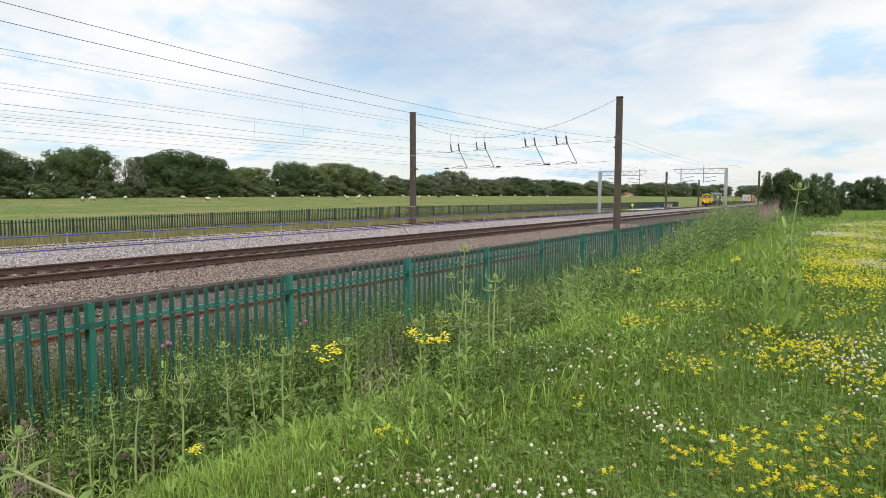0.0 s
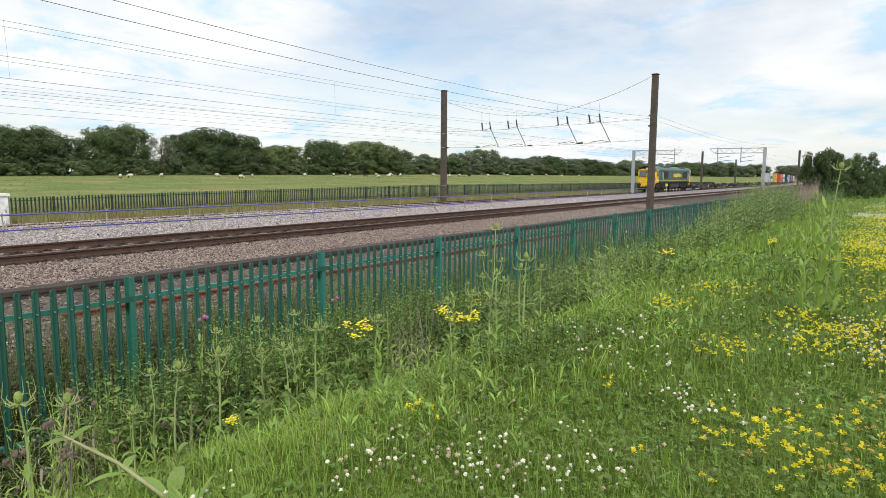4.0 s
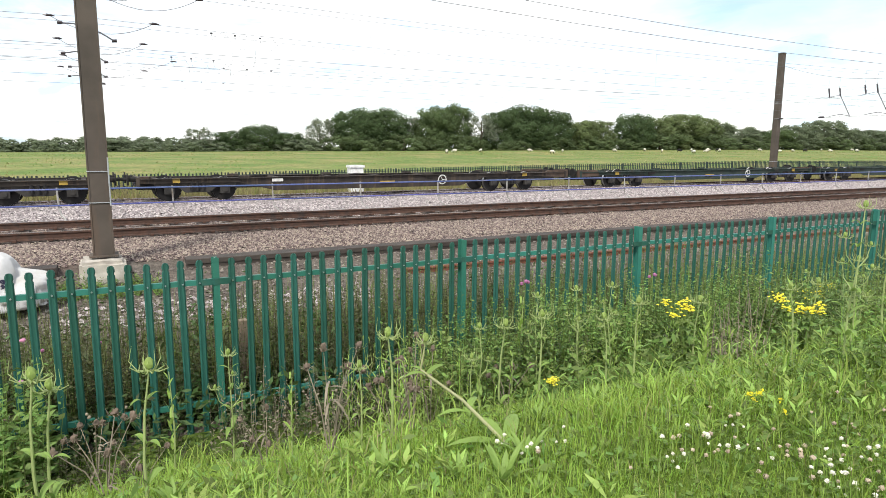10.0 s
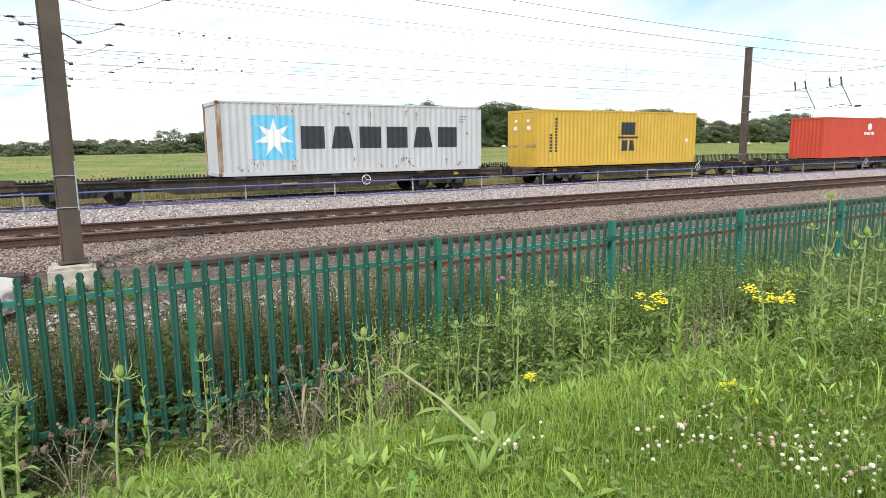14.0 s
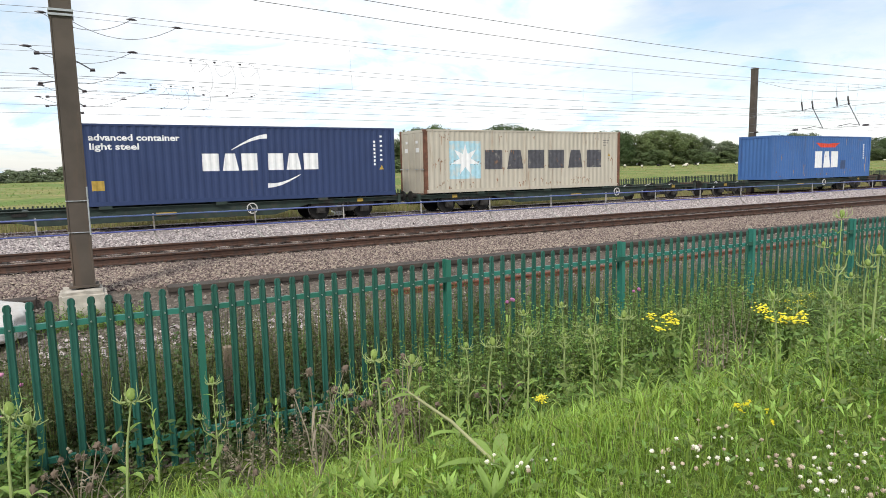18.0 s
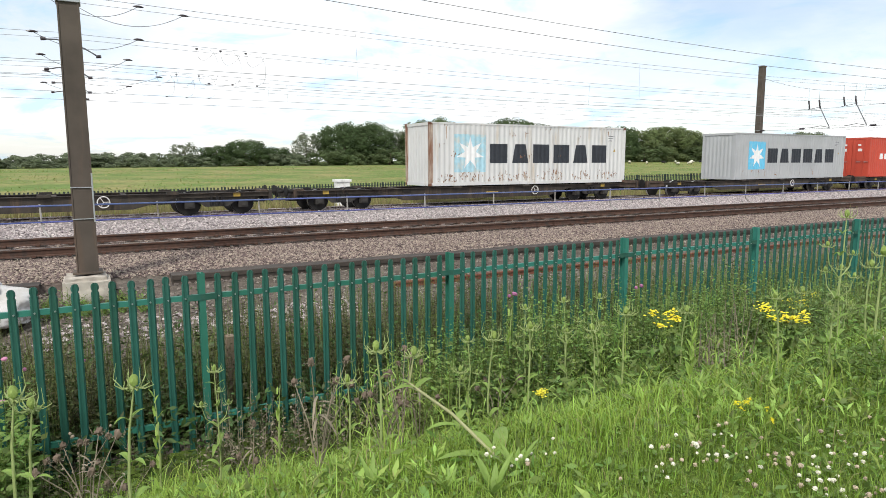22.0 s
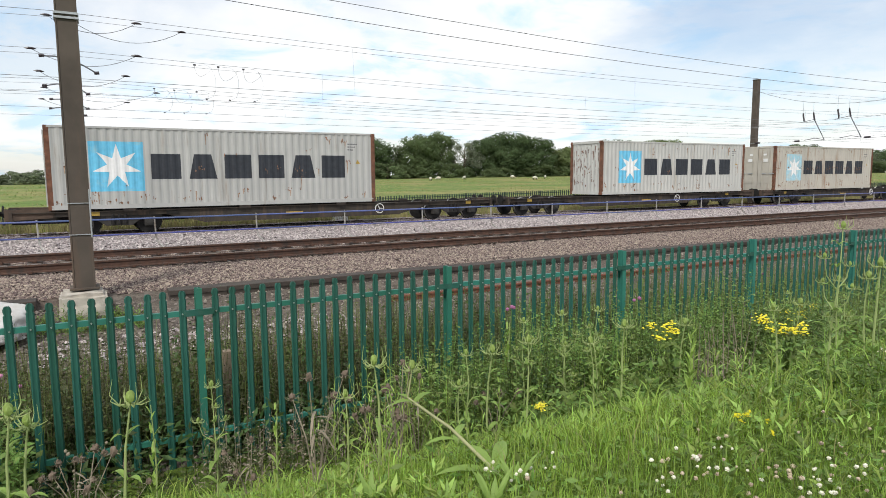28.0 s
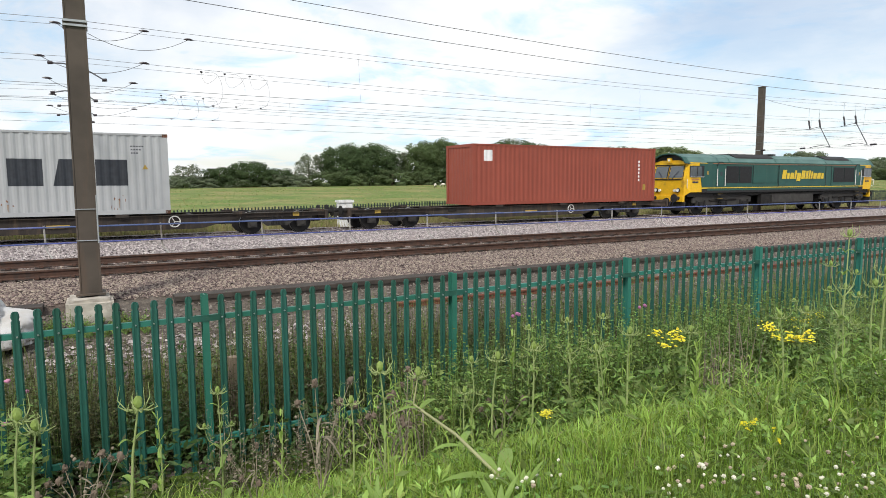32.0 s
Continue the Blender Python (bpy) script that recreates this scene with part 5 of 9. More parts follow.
def wagon(length, material, near_end, far_end, low=False):
    """Flat container wagon: fish-bellied side beams, cross beams, deck ends, bogies, brake wheel, buffers and coupling."""
    w = thing("container_wagon", "dark grimy flat container wagon", "railway wagon", "container wagons")
    h = length / 2
    zt = 0.86
    for s in (1, -1):
        bm = B()
        p, q = near_end + 1.55, far_end + 1.55
        prism(bm, [(-h + 0.55, zt), (-h + 0.55, zt - 0.17), (-h + p, zt - 0.18), (-h + p + 1.4, zt - 0.54), (h - q - 1.4, zt - 0.54), (h - q, zt - 0.18), (h - 0.55, zt - 0.17), (h - 0.55, zt)], "x", s * 1.02, s * 1.10)
        part("side_beam", bm, material, w)
        bm = B()
        box(bm, s * 1.06, 0, zt - 0.01, 0.24, length - 1.2, 0.025)
        part("beam_flange", bm, material, w)
        bm = B(); box(bm, s * 1.12, 0.0, zt - 0.30, 0.05, 0.7, 0.10); part("marking_panel", bm, DULLYEL, w, "worn yellow stencil panel")
        bm = B(); box(bm, s * 1.13, -h + 5.6, zt - 0.12, 0.03, 0.45, 0.12); part("data_panel", bm, RIM if s > 0 and low else UNDER, w)
        for e in (-1, 1):
            bm = B(); box(bm, s * 1.115, e * (h - (near_end if e < 0 else far_end) + 0.75), zt - 0.08, 0.03, 0.26, 0.17); part("end_flash", bm, DULLYEL, w, "worn yellow end flash")
        bm = B()
        y = h - far_end - 3.9
        for k in range(14):
            a, b = k * math.pi / 7, (k + 1) * math.pi / 7
            rod(bm, (s * 1.20, y + 0.20 * math.cos(a), 0.62 + 0.20 * math.sin(a)), (s * 1.20, y + 0.20 * math.cos(b), 0.62 + 0.20 * math.sin(b)), 0.021, 5)
        for k in (0, 2.1, 4.2):
            rod(bm, (s * 1.20, y, 0.62), (s * 1.20, y + 0.19 * math.cos(k), 0.62 + 0.19 * math.sin(k)), 0.014, 5)
        part("brake_wheel", bm, RIM, w, "white brake handwheel")
        for yy in (-6.1, -2.0, 2.0, 6.1):
            bm = B(); box(bm, s * 1.14, yy, zt + 0.015, 0.16, 0.42, 0.11); part("container_spigot", bm, material, w)
    for yy in np.linspace(-h + 1.2, h - 1.2, 9):
        bm = B(); box(bm, 0, float(yy), zt - 0.16, 2.1, 0.16, 0.26); part("cross_beam", bm, material, w)
    bm = B(); box(bm, 0, 0, zt - 0.30, 0.42, length - 1.0, 0.30); part("centre_sill", bm, UNDER, w)
    bm = B(); rod(bm, (0.35, -1.2, 0.52), (0.35, 0.9, 0.52), 0.2, 12); box(bm, -0.4, 1.2, 0.5, 0.5, 0.9, 0.34); part("brake_gear", bm, UNDER, w)
    for e in (-1, 1):
        bm = B(); box(bm, 0, e * (h - 0.52), zt - 0.13, 2.3, 0.12, 0.36); part("headstock", bm, material, w)
        inset = near_end if e < 0 else far_end
        if inset > 3.5:
            for s in (1, -1):
                bm = B(); prism(bm, [(e * (h - 1.75), zt - 0.02), (e * (h - 1.6), zt + 0.10), (e * (h - 0.35), zt + 0.12), (e * (h - 0.35), zt - 0.26), (e * (h - 1.75), zt - 0.2)], "x", s * 1.0, s * 1.12); part("end_platform", bm, RUSTBEAM, w, "rust-brown end beam")
        else:
            bm = B(); box(bm, 0.72, e * (h - 0.75), zt + 0.03, 0.7, 0.3, 0.10); part("end_platform", bm, RUSTBEAM, w)
        bm = B(); tube(bm, [(0.0, e * (h - 0.5), 0.85), (0.06, e * (h - 0.2), 0.80), (0.0, e * (h - 0.01), 0.82)], 0.07, 8); part("coupling", bm, UNDER, w)
        bm = B(); tube(bm, [(0.5, e * (h - 0.48), 0.78), (0.52, e * (h - 0.3), 0.45), (0.5, e * (h - 0.04), 0.62)], 0.025, 6); part("brake_hose", bm, INK_B, w)
        for s in (1, -1):
            bm = B(); rod(bm, (s * 0.87, e * (h - 0.5), 0.84), (s * 0.87, e * (h - 0.22), 0.84), 0.09, 10); rod(bm, (s * 0.87, e * (h - 0.22), 0.84), (s * 0.87, e * (h - 0.17), 0.84), 0.22, 14); part("buffer", bm, UNDER, w)
        bogie(w, e * (h - inset))
    return w


# wagon ends along the train; how far the bogie stands in from each: close-coupled, middling or long buffered end
CLOSE, MIDDLE, LONG = 2.57, 3.15, 3.80
ENDS = [(-240.7, 3.55), (-220.5, CLOSE), (-199.7, LONG), (-178.9, MIDDLE), (-158.7, MIDDLE), (-136.5, LONG), (-114.3, LONG), (-93.5, CLOSE), (-72.5, LONG), (-52.2, MIDDLE), (-31.8, MIDDLE), (-11.95, MIDDLE), (8.93, LONG), (30.67, LONG),
        (51.2, CLOSE), (71.7, LONG), (93.45, LONG), (113.9, CLOSE), (134.35, LONG), (155.1, CLOSE), (175.8, LONG), (196.3, CLOSE), (216.65, LONG), (237.0, CLOSE), (257.3, LONG), (277.75, CLOSE), (298.2, LONG)]
for (a, na), (b, nb) in zip(ENDS, ENDS[1:]):
    green = a in (-199.7, -178.9, -72.5, -52.2, -31.8, -11.95)
    w = wagon(b - a, WAGON_G if green else WAGON, na, nb, b < -180)
    MOVERS.append((w, (a + b) / 2, 0.0))


# ---- locomotives ----
LL = 21.4


def loco():
    """Six-axle freight diesel with a cab at each end: y along, z from the rail."""
    lo = thing("diesel_locomotive", "green and yellow six-axle diesel freight locomotive", "locomotive", "locomotives")
    h = LL / 2
    W = 1.32
    sec = [(W, 1.40), (W, 2.95), (1.25, 3.14), (1.03, 3.43), (0.55, 3.62), (0, 3.67)]
    full = sec + [(-x, z) for x, z in sec[-2::-1]]
    yb = h - 2.35
    bm = B(); prism(bm, [(W - 0.02, 1.42), (W - 0.02, 3.16), (-W + 0.02, 3.16), (-W + 0.02, 1.42)], "y", -yb, yb); part("body_side", bm, LOCO_G, lo, "green body panels")
    bm = B(); prism(bm, [(1.31, 3.02)] + sec[2:] + [(-x, z) for x, z in sec[2:-1][::-1]] + [(-1.31, 3.02)], "y", -h + 0.75, h - 0.75); part("roof", bm, LOCO_ROOF, lo, "faded green curved roof")
    for y in (-7.3, -6.2, -1.5, 4.2, 7.6):
        bm = B(); prism(bm, [(x * 1.006, z + 0.012) for x, z in [(1.31, 3.02)] + sec[2:] + [(-a, b) for a, b in sec[2:-1][::-1]] + [(-1.31, 3.02)]], "y", y - 0.03, y + 0.03); part("roof_joint", bm, LOCO_G, lo)
    for y0, y1 in ((-5.4, -1.6), (4.4, 7.4)):
        bm = B(); prism(bm, [(1.06, 3.40), (0.60, 3.60), (-0.60, 3.60), (-1.06, 3.40), (-1.0, 3.49), (-0.56, 3.70), (0.56, 3.70), (1.0, 3.49)], "y", y0, y1); part("roof_grille", bm, LOCO_BLK, lo, "sooty black roof grille")
    bm = B(); box(bm, 0.25, -1.0, 3.70, 0.8, 0.5, 0.10); part("exhaust", bm, LOCO_BLK, lo)
    for s in (1, -1):
        bm = B(); box(bm, s * (W - 0.008), 0, 1.60, 0.03, 2 * yb + 0.05, 0.05); part("yellow_stripe", bm, STRIPE, lo, "thin yellow waist stripe")
        bm = B(); box(bm, s * (W - 0.008), 0, 3.06, 0.03, 2 * yb - 1.0, 0.028); part("orange_line", bm, RSTRIPE, lo, "thin dull orange line")
        bm = B(); box(bm, s * (W - 0.03), 0, 1.38, 0.10, 2 * yb + 0.1, 0.14); part("sole_bar", bm, LOCO_BLK, lo)
        # side grilles in dark frames, with slats
        for y0, y1, n in ((-6.63, -4.12, 2), (4.98, 7.68, 2)):
            for k in range(n):
                a, b = y0 + (y1 - y0) * k / n + 0.03, y0 + (y1 - y0) * (k + 1) / n - 0.03
                bm = B(); box(bm, s * (W - 0.012), (a + b) / 2, 2.40, 0.03, b - a, 1.02); g = part("grille", bm, GRILLE, lo, "dark radiator grille")
                bm = B()
                for z in np.arange(1.95, 2.88, 0.075):
                    box(bm, s * (W + 0.006), (a + b) / 2, float(z), 0.012, b - a - 0.06, 0.03)
                part("slats", bm, LOCO_BLK, g)
        # doors, grab rails, steps
        for y in (-7.13, 8.12):
            bm = B(); box(bm, s * (W - 0.012), y, 2.28, 0.028, 0.66, 1.36); d = part("door", bm, LOCO_G, lo)
            bm = B(); box(bm, s * (W + 0.005), y + 0.05, 2.45, 0.012, 0.2, 0.24); part("door_window", bm, GLASS, d)
            for dy in (-0.37, 0.37):
                bm = B(); rod(bm, (s * (W + 0.05), y + dy, 1.70), (s * (W + 0.05), y + dy, 2.75), 0.028, 6); part("grab_rail", bm, RIM, lo, "white grab rail")
            bm = B()
            for z in (0.62, 0.92, 1.2):
                box(bm, s * (W - 0.05), y, z, 0.2, 0.55, 0.04)
            part("steps", bm, UNDER, lo)
            bm = B(); tube(bm, [(s * (W + 0.02), y - 0.38, 2.95), (s * (W + 0.03), y - 0.2, 3.14), (s * (W - 0.02), y + 0.1, 3.16), (s * (W - 0.03), y + 0.42, 3.0)], 0.025, 6); part("door_gutter", bm, LOCO_BLK, lo)
        for y in (-7.13, 8.12):
            bm = B(); box(bm, s * (W + 0.01), y, 0.94, 0.05, 0.42, 0.03); box(bm, s * (W + 0.01), y, 1.22, 0.05, 0.42, 0.03); part("step_edge", bm, DULLYEL, lo, "worn yellow step edge")
        bm = B(); box(bm, s * (W - 0.008), -2.72, 2.40, 0.03, 2.55, 1.04); pl = part("side_panel", bm, LOCO_G, lo, "plain green access panel")
        for y in (-4.0, -1.44):
            bm = B(); box(bm, s * (W + 0.006), y, 2.40, 0.014, 0.035, 1.12); part("panel_joint", bm, LOCO_BLK, pl)
        for y in (-1.30, 4.05, 4.75):
            bm = B(); box(bm, s * (W - 0.004), y, 2.33, 0.018, 0.022, 1.38); part("body_joint", bm, LOCO_BLK, lo)
        # maker's row of yellow blocks, leaning forwards
        bm = B()
        y = -0.95
        for wd, lo_z, hi_z in ((0.36, 2.13, 2.70), (0.24, 2.13, 2.52), (0.34, 2.13, 2.53), (0.15, 2.13, 2.68), (0.36, 1.98, 2.52), (0.34, 2.13, 2.68), (0.22, 2.13, 2.66), (0.15, 2.13, 2.70), (0.15, 2.13, 2.62), (0.34, 2.13, 2.52), (0.34, 2.13, 2.53), (0.24, 2.13, 2.52)):
            k = 0.17
            prism(bm, [(y + k * (lo_z - 2.13), lo_z), (y + wd * 1.12 + k * (lo_z - 2.13), lo_z), (y + wd * 1.12 + k * (hi_z - 2.13), hi_z), (y + k * (hi_z - 2.13), hi_z)], "x", s * (W - 0.015), s * (W + 0.006))
            y += wd * 1.12 + 0.10
        part("painted_letters", bm, STRIPE, lo, "row of yellow painted blocks")
        # fuel tank and clutter below the floor
        bm = B(); prism(bm, [(s * 0.25, 1.2), (s * 1.22, 1.2), (s * 1.26, 0.62), (s * 1.0, 0.38), (s * 0.25, 0.34)], "y", -1.8, 2.8); part("fuel_tank", bm, DUSTY, lo, "grimy grey fuel tank")
        bm = B(); box(bm, s * 1.12, -2.5, 0.85, 0.28, 1.0, 0.6); part("battery_box", bm, UNDER, lo)
        for y, l in ((-1.0, 2.4), (1.6, 1.8)):
            bm = B(); rod(bm, (s * 1.1, y - l / 2, 1.12), (s * 1.1, y + l / 2, 1.12), 0.13, 10); part("air_tank", bm, UNDER, lo)
        bm = B(); tube(bm, [(s * 1.2, -7.6, 1.22), (s * 1.22, -3, 1.20), (s * 1.2, 3, 1.24), (s * 1.22, 7.6, 1.2)], 0.03, 5); part("pipework", bm, UNDER, lo)
    bm = B(); box(bm, 0, 0, 1.24, 2.3, LL - 1.6, 0.28); part("underframe", bm, LOCO_BLK, lo)
    for e in (-1, 1):
        cabp = new("cab"); cabp.parent = lo
        yi, yo = e * yb, e * (h - 0.55)
        # shell: raked nose, cut-away lower edge
        bm = B()
        inn = [(x * 0.999, z) for x, z in ((W, 1.36), (W, 3.08), (-W, 3.08), (-W, 1.36))]
        a = [bm.verts.new((x, yi, z)) for x, z in inn]
        mid = [bm.verts.new((x, e * (h - 0.85), z)) for x, z in ((W, 1.36), (W - 0.02, 3.12), (-W + 0.02, 3.12), (-W, 1.36))]
        nose = [bm.verts.new((x, y, z)) for x, y, z in ((W - 0.17, e * (h - 0.50), 1.12), (W - 0.12, e * (h - 0.42), 2.08), (-W + 0.12, e * (h - 0.42), 2.08), (-W + 0.17, e * (h - 0.50), 1.12))]
        top = [bm.verts.new((x, e * (h - 0.72), 3.10)) for x in (W - 0.16, -W + 0.16)]
        bm.faces.new((a[0], mid[0], mid[1], a[1])); bm.faces.new((a[3], a[2], mid[2], mid[3]))
        bm.faces.new((a[1], mid[1], mid[2], a[2])); bm.faces.new((a[0], a[3], mid[3], mid[0]))
        bm.faces.new((mid[0], nose[0], nose[1])); bm.faces.new((mid[0], nose[1], top[0], mid[1]))
        bm.faces.new((mid[3], nose[2], nose[3])); bm.faces.new((mid[3], mid[2], top[1], nose[2]))
        bm.faces.new((nose[0], nose[3], nose[2], nose[1])); bm.faces.new((nose[1], nose[2], top[1], top[0]))
        bm.faces.new((mid[1], top[0], top[1], mid[2])); bm.faces.new((mid[0], mid[3], nose[3], nose[0])); bm.faces.new(a)
        part("cab_shell", bm, YEL, cabp, "yellow cab shell")
        # green rear part of the cab side with a slanting edge
        for s in (1, -1):
            bm = B()
            prism(bm, [(e * (yb - 0.02), 1.64), (e * (h - 1.86), 1.64), (e * (h - 1.75), 2.22), (e * (h - 1.62), 2.95), (e * (h - 1.62), 3.05), (e * (yb - 0.02), 3.05)], "x", s * (W - 0.01), s * (W + 0.012)); part("cab_side_green", bm, LOCO_G, cabp, "green cab side")
            bm = B(); box(bm, s * (W + 0.002), e * (h - 1.40), 2.58, 0.034, 1.24, 0.66); f = part("window_frame", bm, LOCO_BLK, cabp)
            bm = B(); box(bm, s * (W + 0.012), e * (h - 1.20), 2.58, 0.03, 0.36, 0.57); part("side_window", bm, GLASS, f, "cab window")
            bm = B(); box(bm, s * (W + 0.012), e * (h - 1.62), 2.58, 0.03, 0.36, 0.57); part("side_window", bm, GLASS, f, "cab window")
            bm = B(); box(bm, s * (W + 0.010), e * (h - 0.90), 2.58, 0.03, 0.18, 0.55); part("side_window", bm, GLASS, f, "narrow cab window")
            bm = B(); box(bm, s * (W + 0.03), e * (h - 1.42), 2.26, 0.03, 1.2, 0.03); part("window_rail", bm, RIM, f, "pale window rail")
            bm = B(); prism(bm, [(e * (yb - 0.02), 1.33), (e * (h - 1.86), 1.33), (e * (h - 1.86), 1.555), (e * (yb - 0.02), 1.555)], "x", s * (W - 0.01), s * (W + 0.010)); part("cab_sill", bm, LOCO_BLK, cabp, "dark sill under the cab side")
            bm = B(); prism(bm, [(e * (yb - 0.03), 1.565), (e * (h - 1.86), 1.565), (e * (h - 1.86), 1.632), (e * (yb - 0.03), 1.632)], "x", s * (W - 0.01), s * (W + 0.011)); part("cab_stripe", bm, STRIPE, cabp, "yellow waist stripe")
            bm = B(); box(bm, s * (W + 0.005), e * (h - 2.35), 2.5, 0.02, 0.15, 0.2); part("crest", bm, DULLYEL, cabp, "small dull yellow crest")
            bm = B(); box(bm, s * (W + 0.004), e * (h - 1.28), 1.95, 0.018, 0.50, 0.09); part("number_panel", bm, INK_B, cabp, "row of dark bars")
            bm = B(); box(bm, s * (W + 0.004), e * (h - 1.28), 2.10, 0.018, 0.62, 0.05); part("name_panel", bm, RSTRIPE, cabp)
            bm = B(); tube(bm, [(s * (W - 0.02), e * (h - 0.62), 1.6), (s * (W + 0.06), e * (h - 0.5), 1.66), (s * (W + 0.06), e * (h - 0.5), 2.05), (s * (W - 0.02), e * (h - 0.62), 2.1)], 0.02, 6); part("grab_rail", bm, RIM, cabp)
            # windscreen on the raked face
            bm = B()
            p = [Vector((s * 0.10, e * (h - 0.43), 2.22)), Vector((s * 1.06, e * (h - 0.445), 2.22)), Vector((s * 1.0, e * (h - 0.635), 2.90)), Vector((s * 0.10, e * (h - 0.625), 2.90))]
            v1 = [bm.verts.new(q) for q in p]; v2 = [bm.verts.new(q - Vector((0, e * 0.05, 0))) for q in p]
            bm.faces.new(v1); bm.faces.new(v2[::-1])
            for k in range(4):
                bm.faces.new((v1[k], v2[k], v2[(k + 1) % 4], v1[(k + 1) % 4]))
            ws = part("windscreen", bm, GLASS, cabp, "glass windscreen")
            bm = B(); rod(bm, (s * 0.35, e * (h - 0.41), 2.16), (s * 0.75, e * (h - 0.50), 2.62), 0.014, 5); part("wiper", bm, INK_B, ws)
            bm = B(); rod(bm, (s * 0.82, e * (h - 0.44), 1.48), (s * 0.82, e * (h - 0.36), 1.48), 0.13, 14); hl = part("headlight", bm, LOCO_BLK, cabp)
            bm = B(); rod(bm, (s * 0.82, e * (h - 0.36), 1.48), (s * 0.82, e * (h - 0.345), 1.48), 0.10, 14); part("lens", bm, LAMP, hl)
            bm = B(); rod(bm, (s * 0.56, e * (h - 0.46), 1.46), (s * 0.56, e * (h - 0.37), 1.46), 0.08, 12); part("marker_light", bm, LAMP, cabp)
            bm = B(); rod(bm, (s * 0.86, e * (h - 0.7), 1.02), (s * 0.86, e * (h - 0.06), 1.02), 0.10, 12); rod(bm, (s * 0.86, e * (h - 0.06), 1.02), (s * 0.86, e * h, 1.02), 0.24, 16); part("buffer", bm, LOCO_BLK, cabp)
        arch = [(1.31, 3.04)] + sec[2:] + [(-x, z) for x, z in sec[2:-1][::-1]] + [(-1.31, 3.04)]
        inner = [(x * 0.955, z - 0.055) for x, z in arch]
        inner[0], inner[-1] = (1.25, 3.04), (-1.25, 3.04)
        bm = B(); prism(bm, arch + inner[::-1], "y", e * (h - 0.76), e * (h - 0.40)); part("roof_brow", bm, LOCO_G, cabp, "dark green brow over the windscreen")
        # gable coloured black: the shadow under the brow put into the paint
        bm = B(); prism(bm, inner, "y", e * (h - 0.80), e * (h - 0.64)); part("gable", bm, LOCO_BLK, cabp, "gable under the brow, its shadow painted black")
        bm = B(); prism(bm, [(-1.24, 3.0), (1.24, 3.0), (1.16, 3.15), (0.62, 3.25), (-0.62, 3.25), (-1.16, 3.15)], "y", e * (h - 0.66), e * (h - 0.61)); part("windscreen_header", bm, YEL, cabp, "yellow arch over the windscreens")
        bm = B(); prism(bm, [(-0.16, 3.12), (0.16, 3.12), (0.13, 3.40), (-0.13, 3.40)], "y", e * (h - 0.64), e * (h - 0.52)); pod = part("top_light", bm, YEL, cabp)
        bm = B(); rod(bm, (0, e * (h - 0.52), 3.27), (0, e * (h - 0.505), 3.27), 0.085, 12); part("lens", bm, LAMP, pod)
        bm = B(); box(bm, 0, e * (h - 0.39), 2.12, 2.1, 0.03, 0.035); part("handrail", bm, LOCO_BLK, cabp)
        for s in (1, -1):
            bm = B(); tube(bm, [(s * 0.05, e * (h - 0.42), 2.15), (s * 1.12, e * (h - 0.42), 2.15), (s * 1.06, e * (h - 0.655), 2.96), (s * 0.05, e * (h - 0.645), 2.96), (s * 0.05, e * (h - 0.42), 2.15)], 0.028, 5); part("windscreen_seal", bm, LOCO_BLK, cabp)
        bm = B(); box(bm, 0, e * (h - 0.50), 0.98, 2.3, 0.18, 0.36); part("headstock", bm, YEL, cabp)
        bm = B(); prism(bm, [(-1.15, 0.28), (1.15, 0.28), (1.22, 0.80), (-1.22, 0.80)], "y", e * (h - 0.62), e * (h - 0.52)); part("snow_plough", bm, LOCO_BLK, cabp)
        bm = B(); tube(bm, [(0, e * (h - 0.5), 1.0), (0.02, e * (h - 0.25), 0.95), (0, e * (h - 0.02), 0.7)], 0.06, 8); part("coupling", bm, LOCO_BLK, cabp)
        bm = B()
        for x in (-0.5, -0.3, 0.3, 0.5):
            tube(bm, [(x, e * (h - 0.48), 1.0), (x * 1.05, e * (h - 0.3), 0.6), (x, e * (h - 0.42), 0.4)], 0.03, 5)
        part("hoses", bm, INK_B, cabp)
        # three-axle bogie
        bo = new("bogie"); bo.parent = lo
        yc = e * 6.6
        for d in (-2.05, 0, 2.05):
            part("wheelset", wheelset(yc + d, 0.53), WHEEL, bo)
            for s in (1, -1):
                part("wheel_tread", tread(yc + d, s, 0.53), TREAD, bo, "polished steel tread")
            for s in (1, -1):
                bm = B(); box(bm, s * 1.06, yc + d, 0.56, 0.22, 0.42, 0.42); rod(bm, (s * 1.17, yc + d, 0.56), (s * 1.2, yc + d, 0.56), 0.15, 12); part("axlebox", bm, WHEEL, bo)
                for q in (-0.36, 0.36):
                    bm = B(); rod(bm, (s * 1.08, yc + d + q, 0.50), (s * 1.08, yc + d + q, 0.86), 0.10, 8); part("spring", bm, UNDER, bo)
        for s in (1, -1):
            bm = B(); prism(bm, [(yc - 2.75, 0.72), (yc - 2.75, 1.0), (yc - 2.2, 1.12), (yc + 2.2, 1.12), (yc + 2.75, 1.0), (yc + 2.75, 0.72), (yc + 1.6, 0.60), (yc + 1.0, 0.50), (yc - 1.0, 0.50), (yc - 1.6, 0.60)], "x", s * 1.0, s * 1.12); part("side_frame", bm, DUSTY, bo, "dusty grey bogie frame")
            bm = B(); rod(bm, (s * 1.16, yc - 1.3, 0.84), (s * 1.16, yc + 1.3, 0.92), 0.05, 6); part("brake_rod", bm, UNDER, bo)
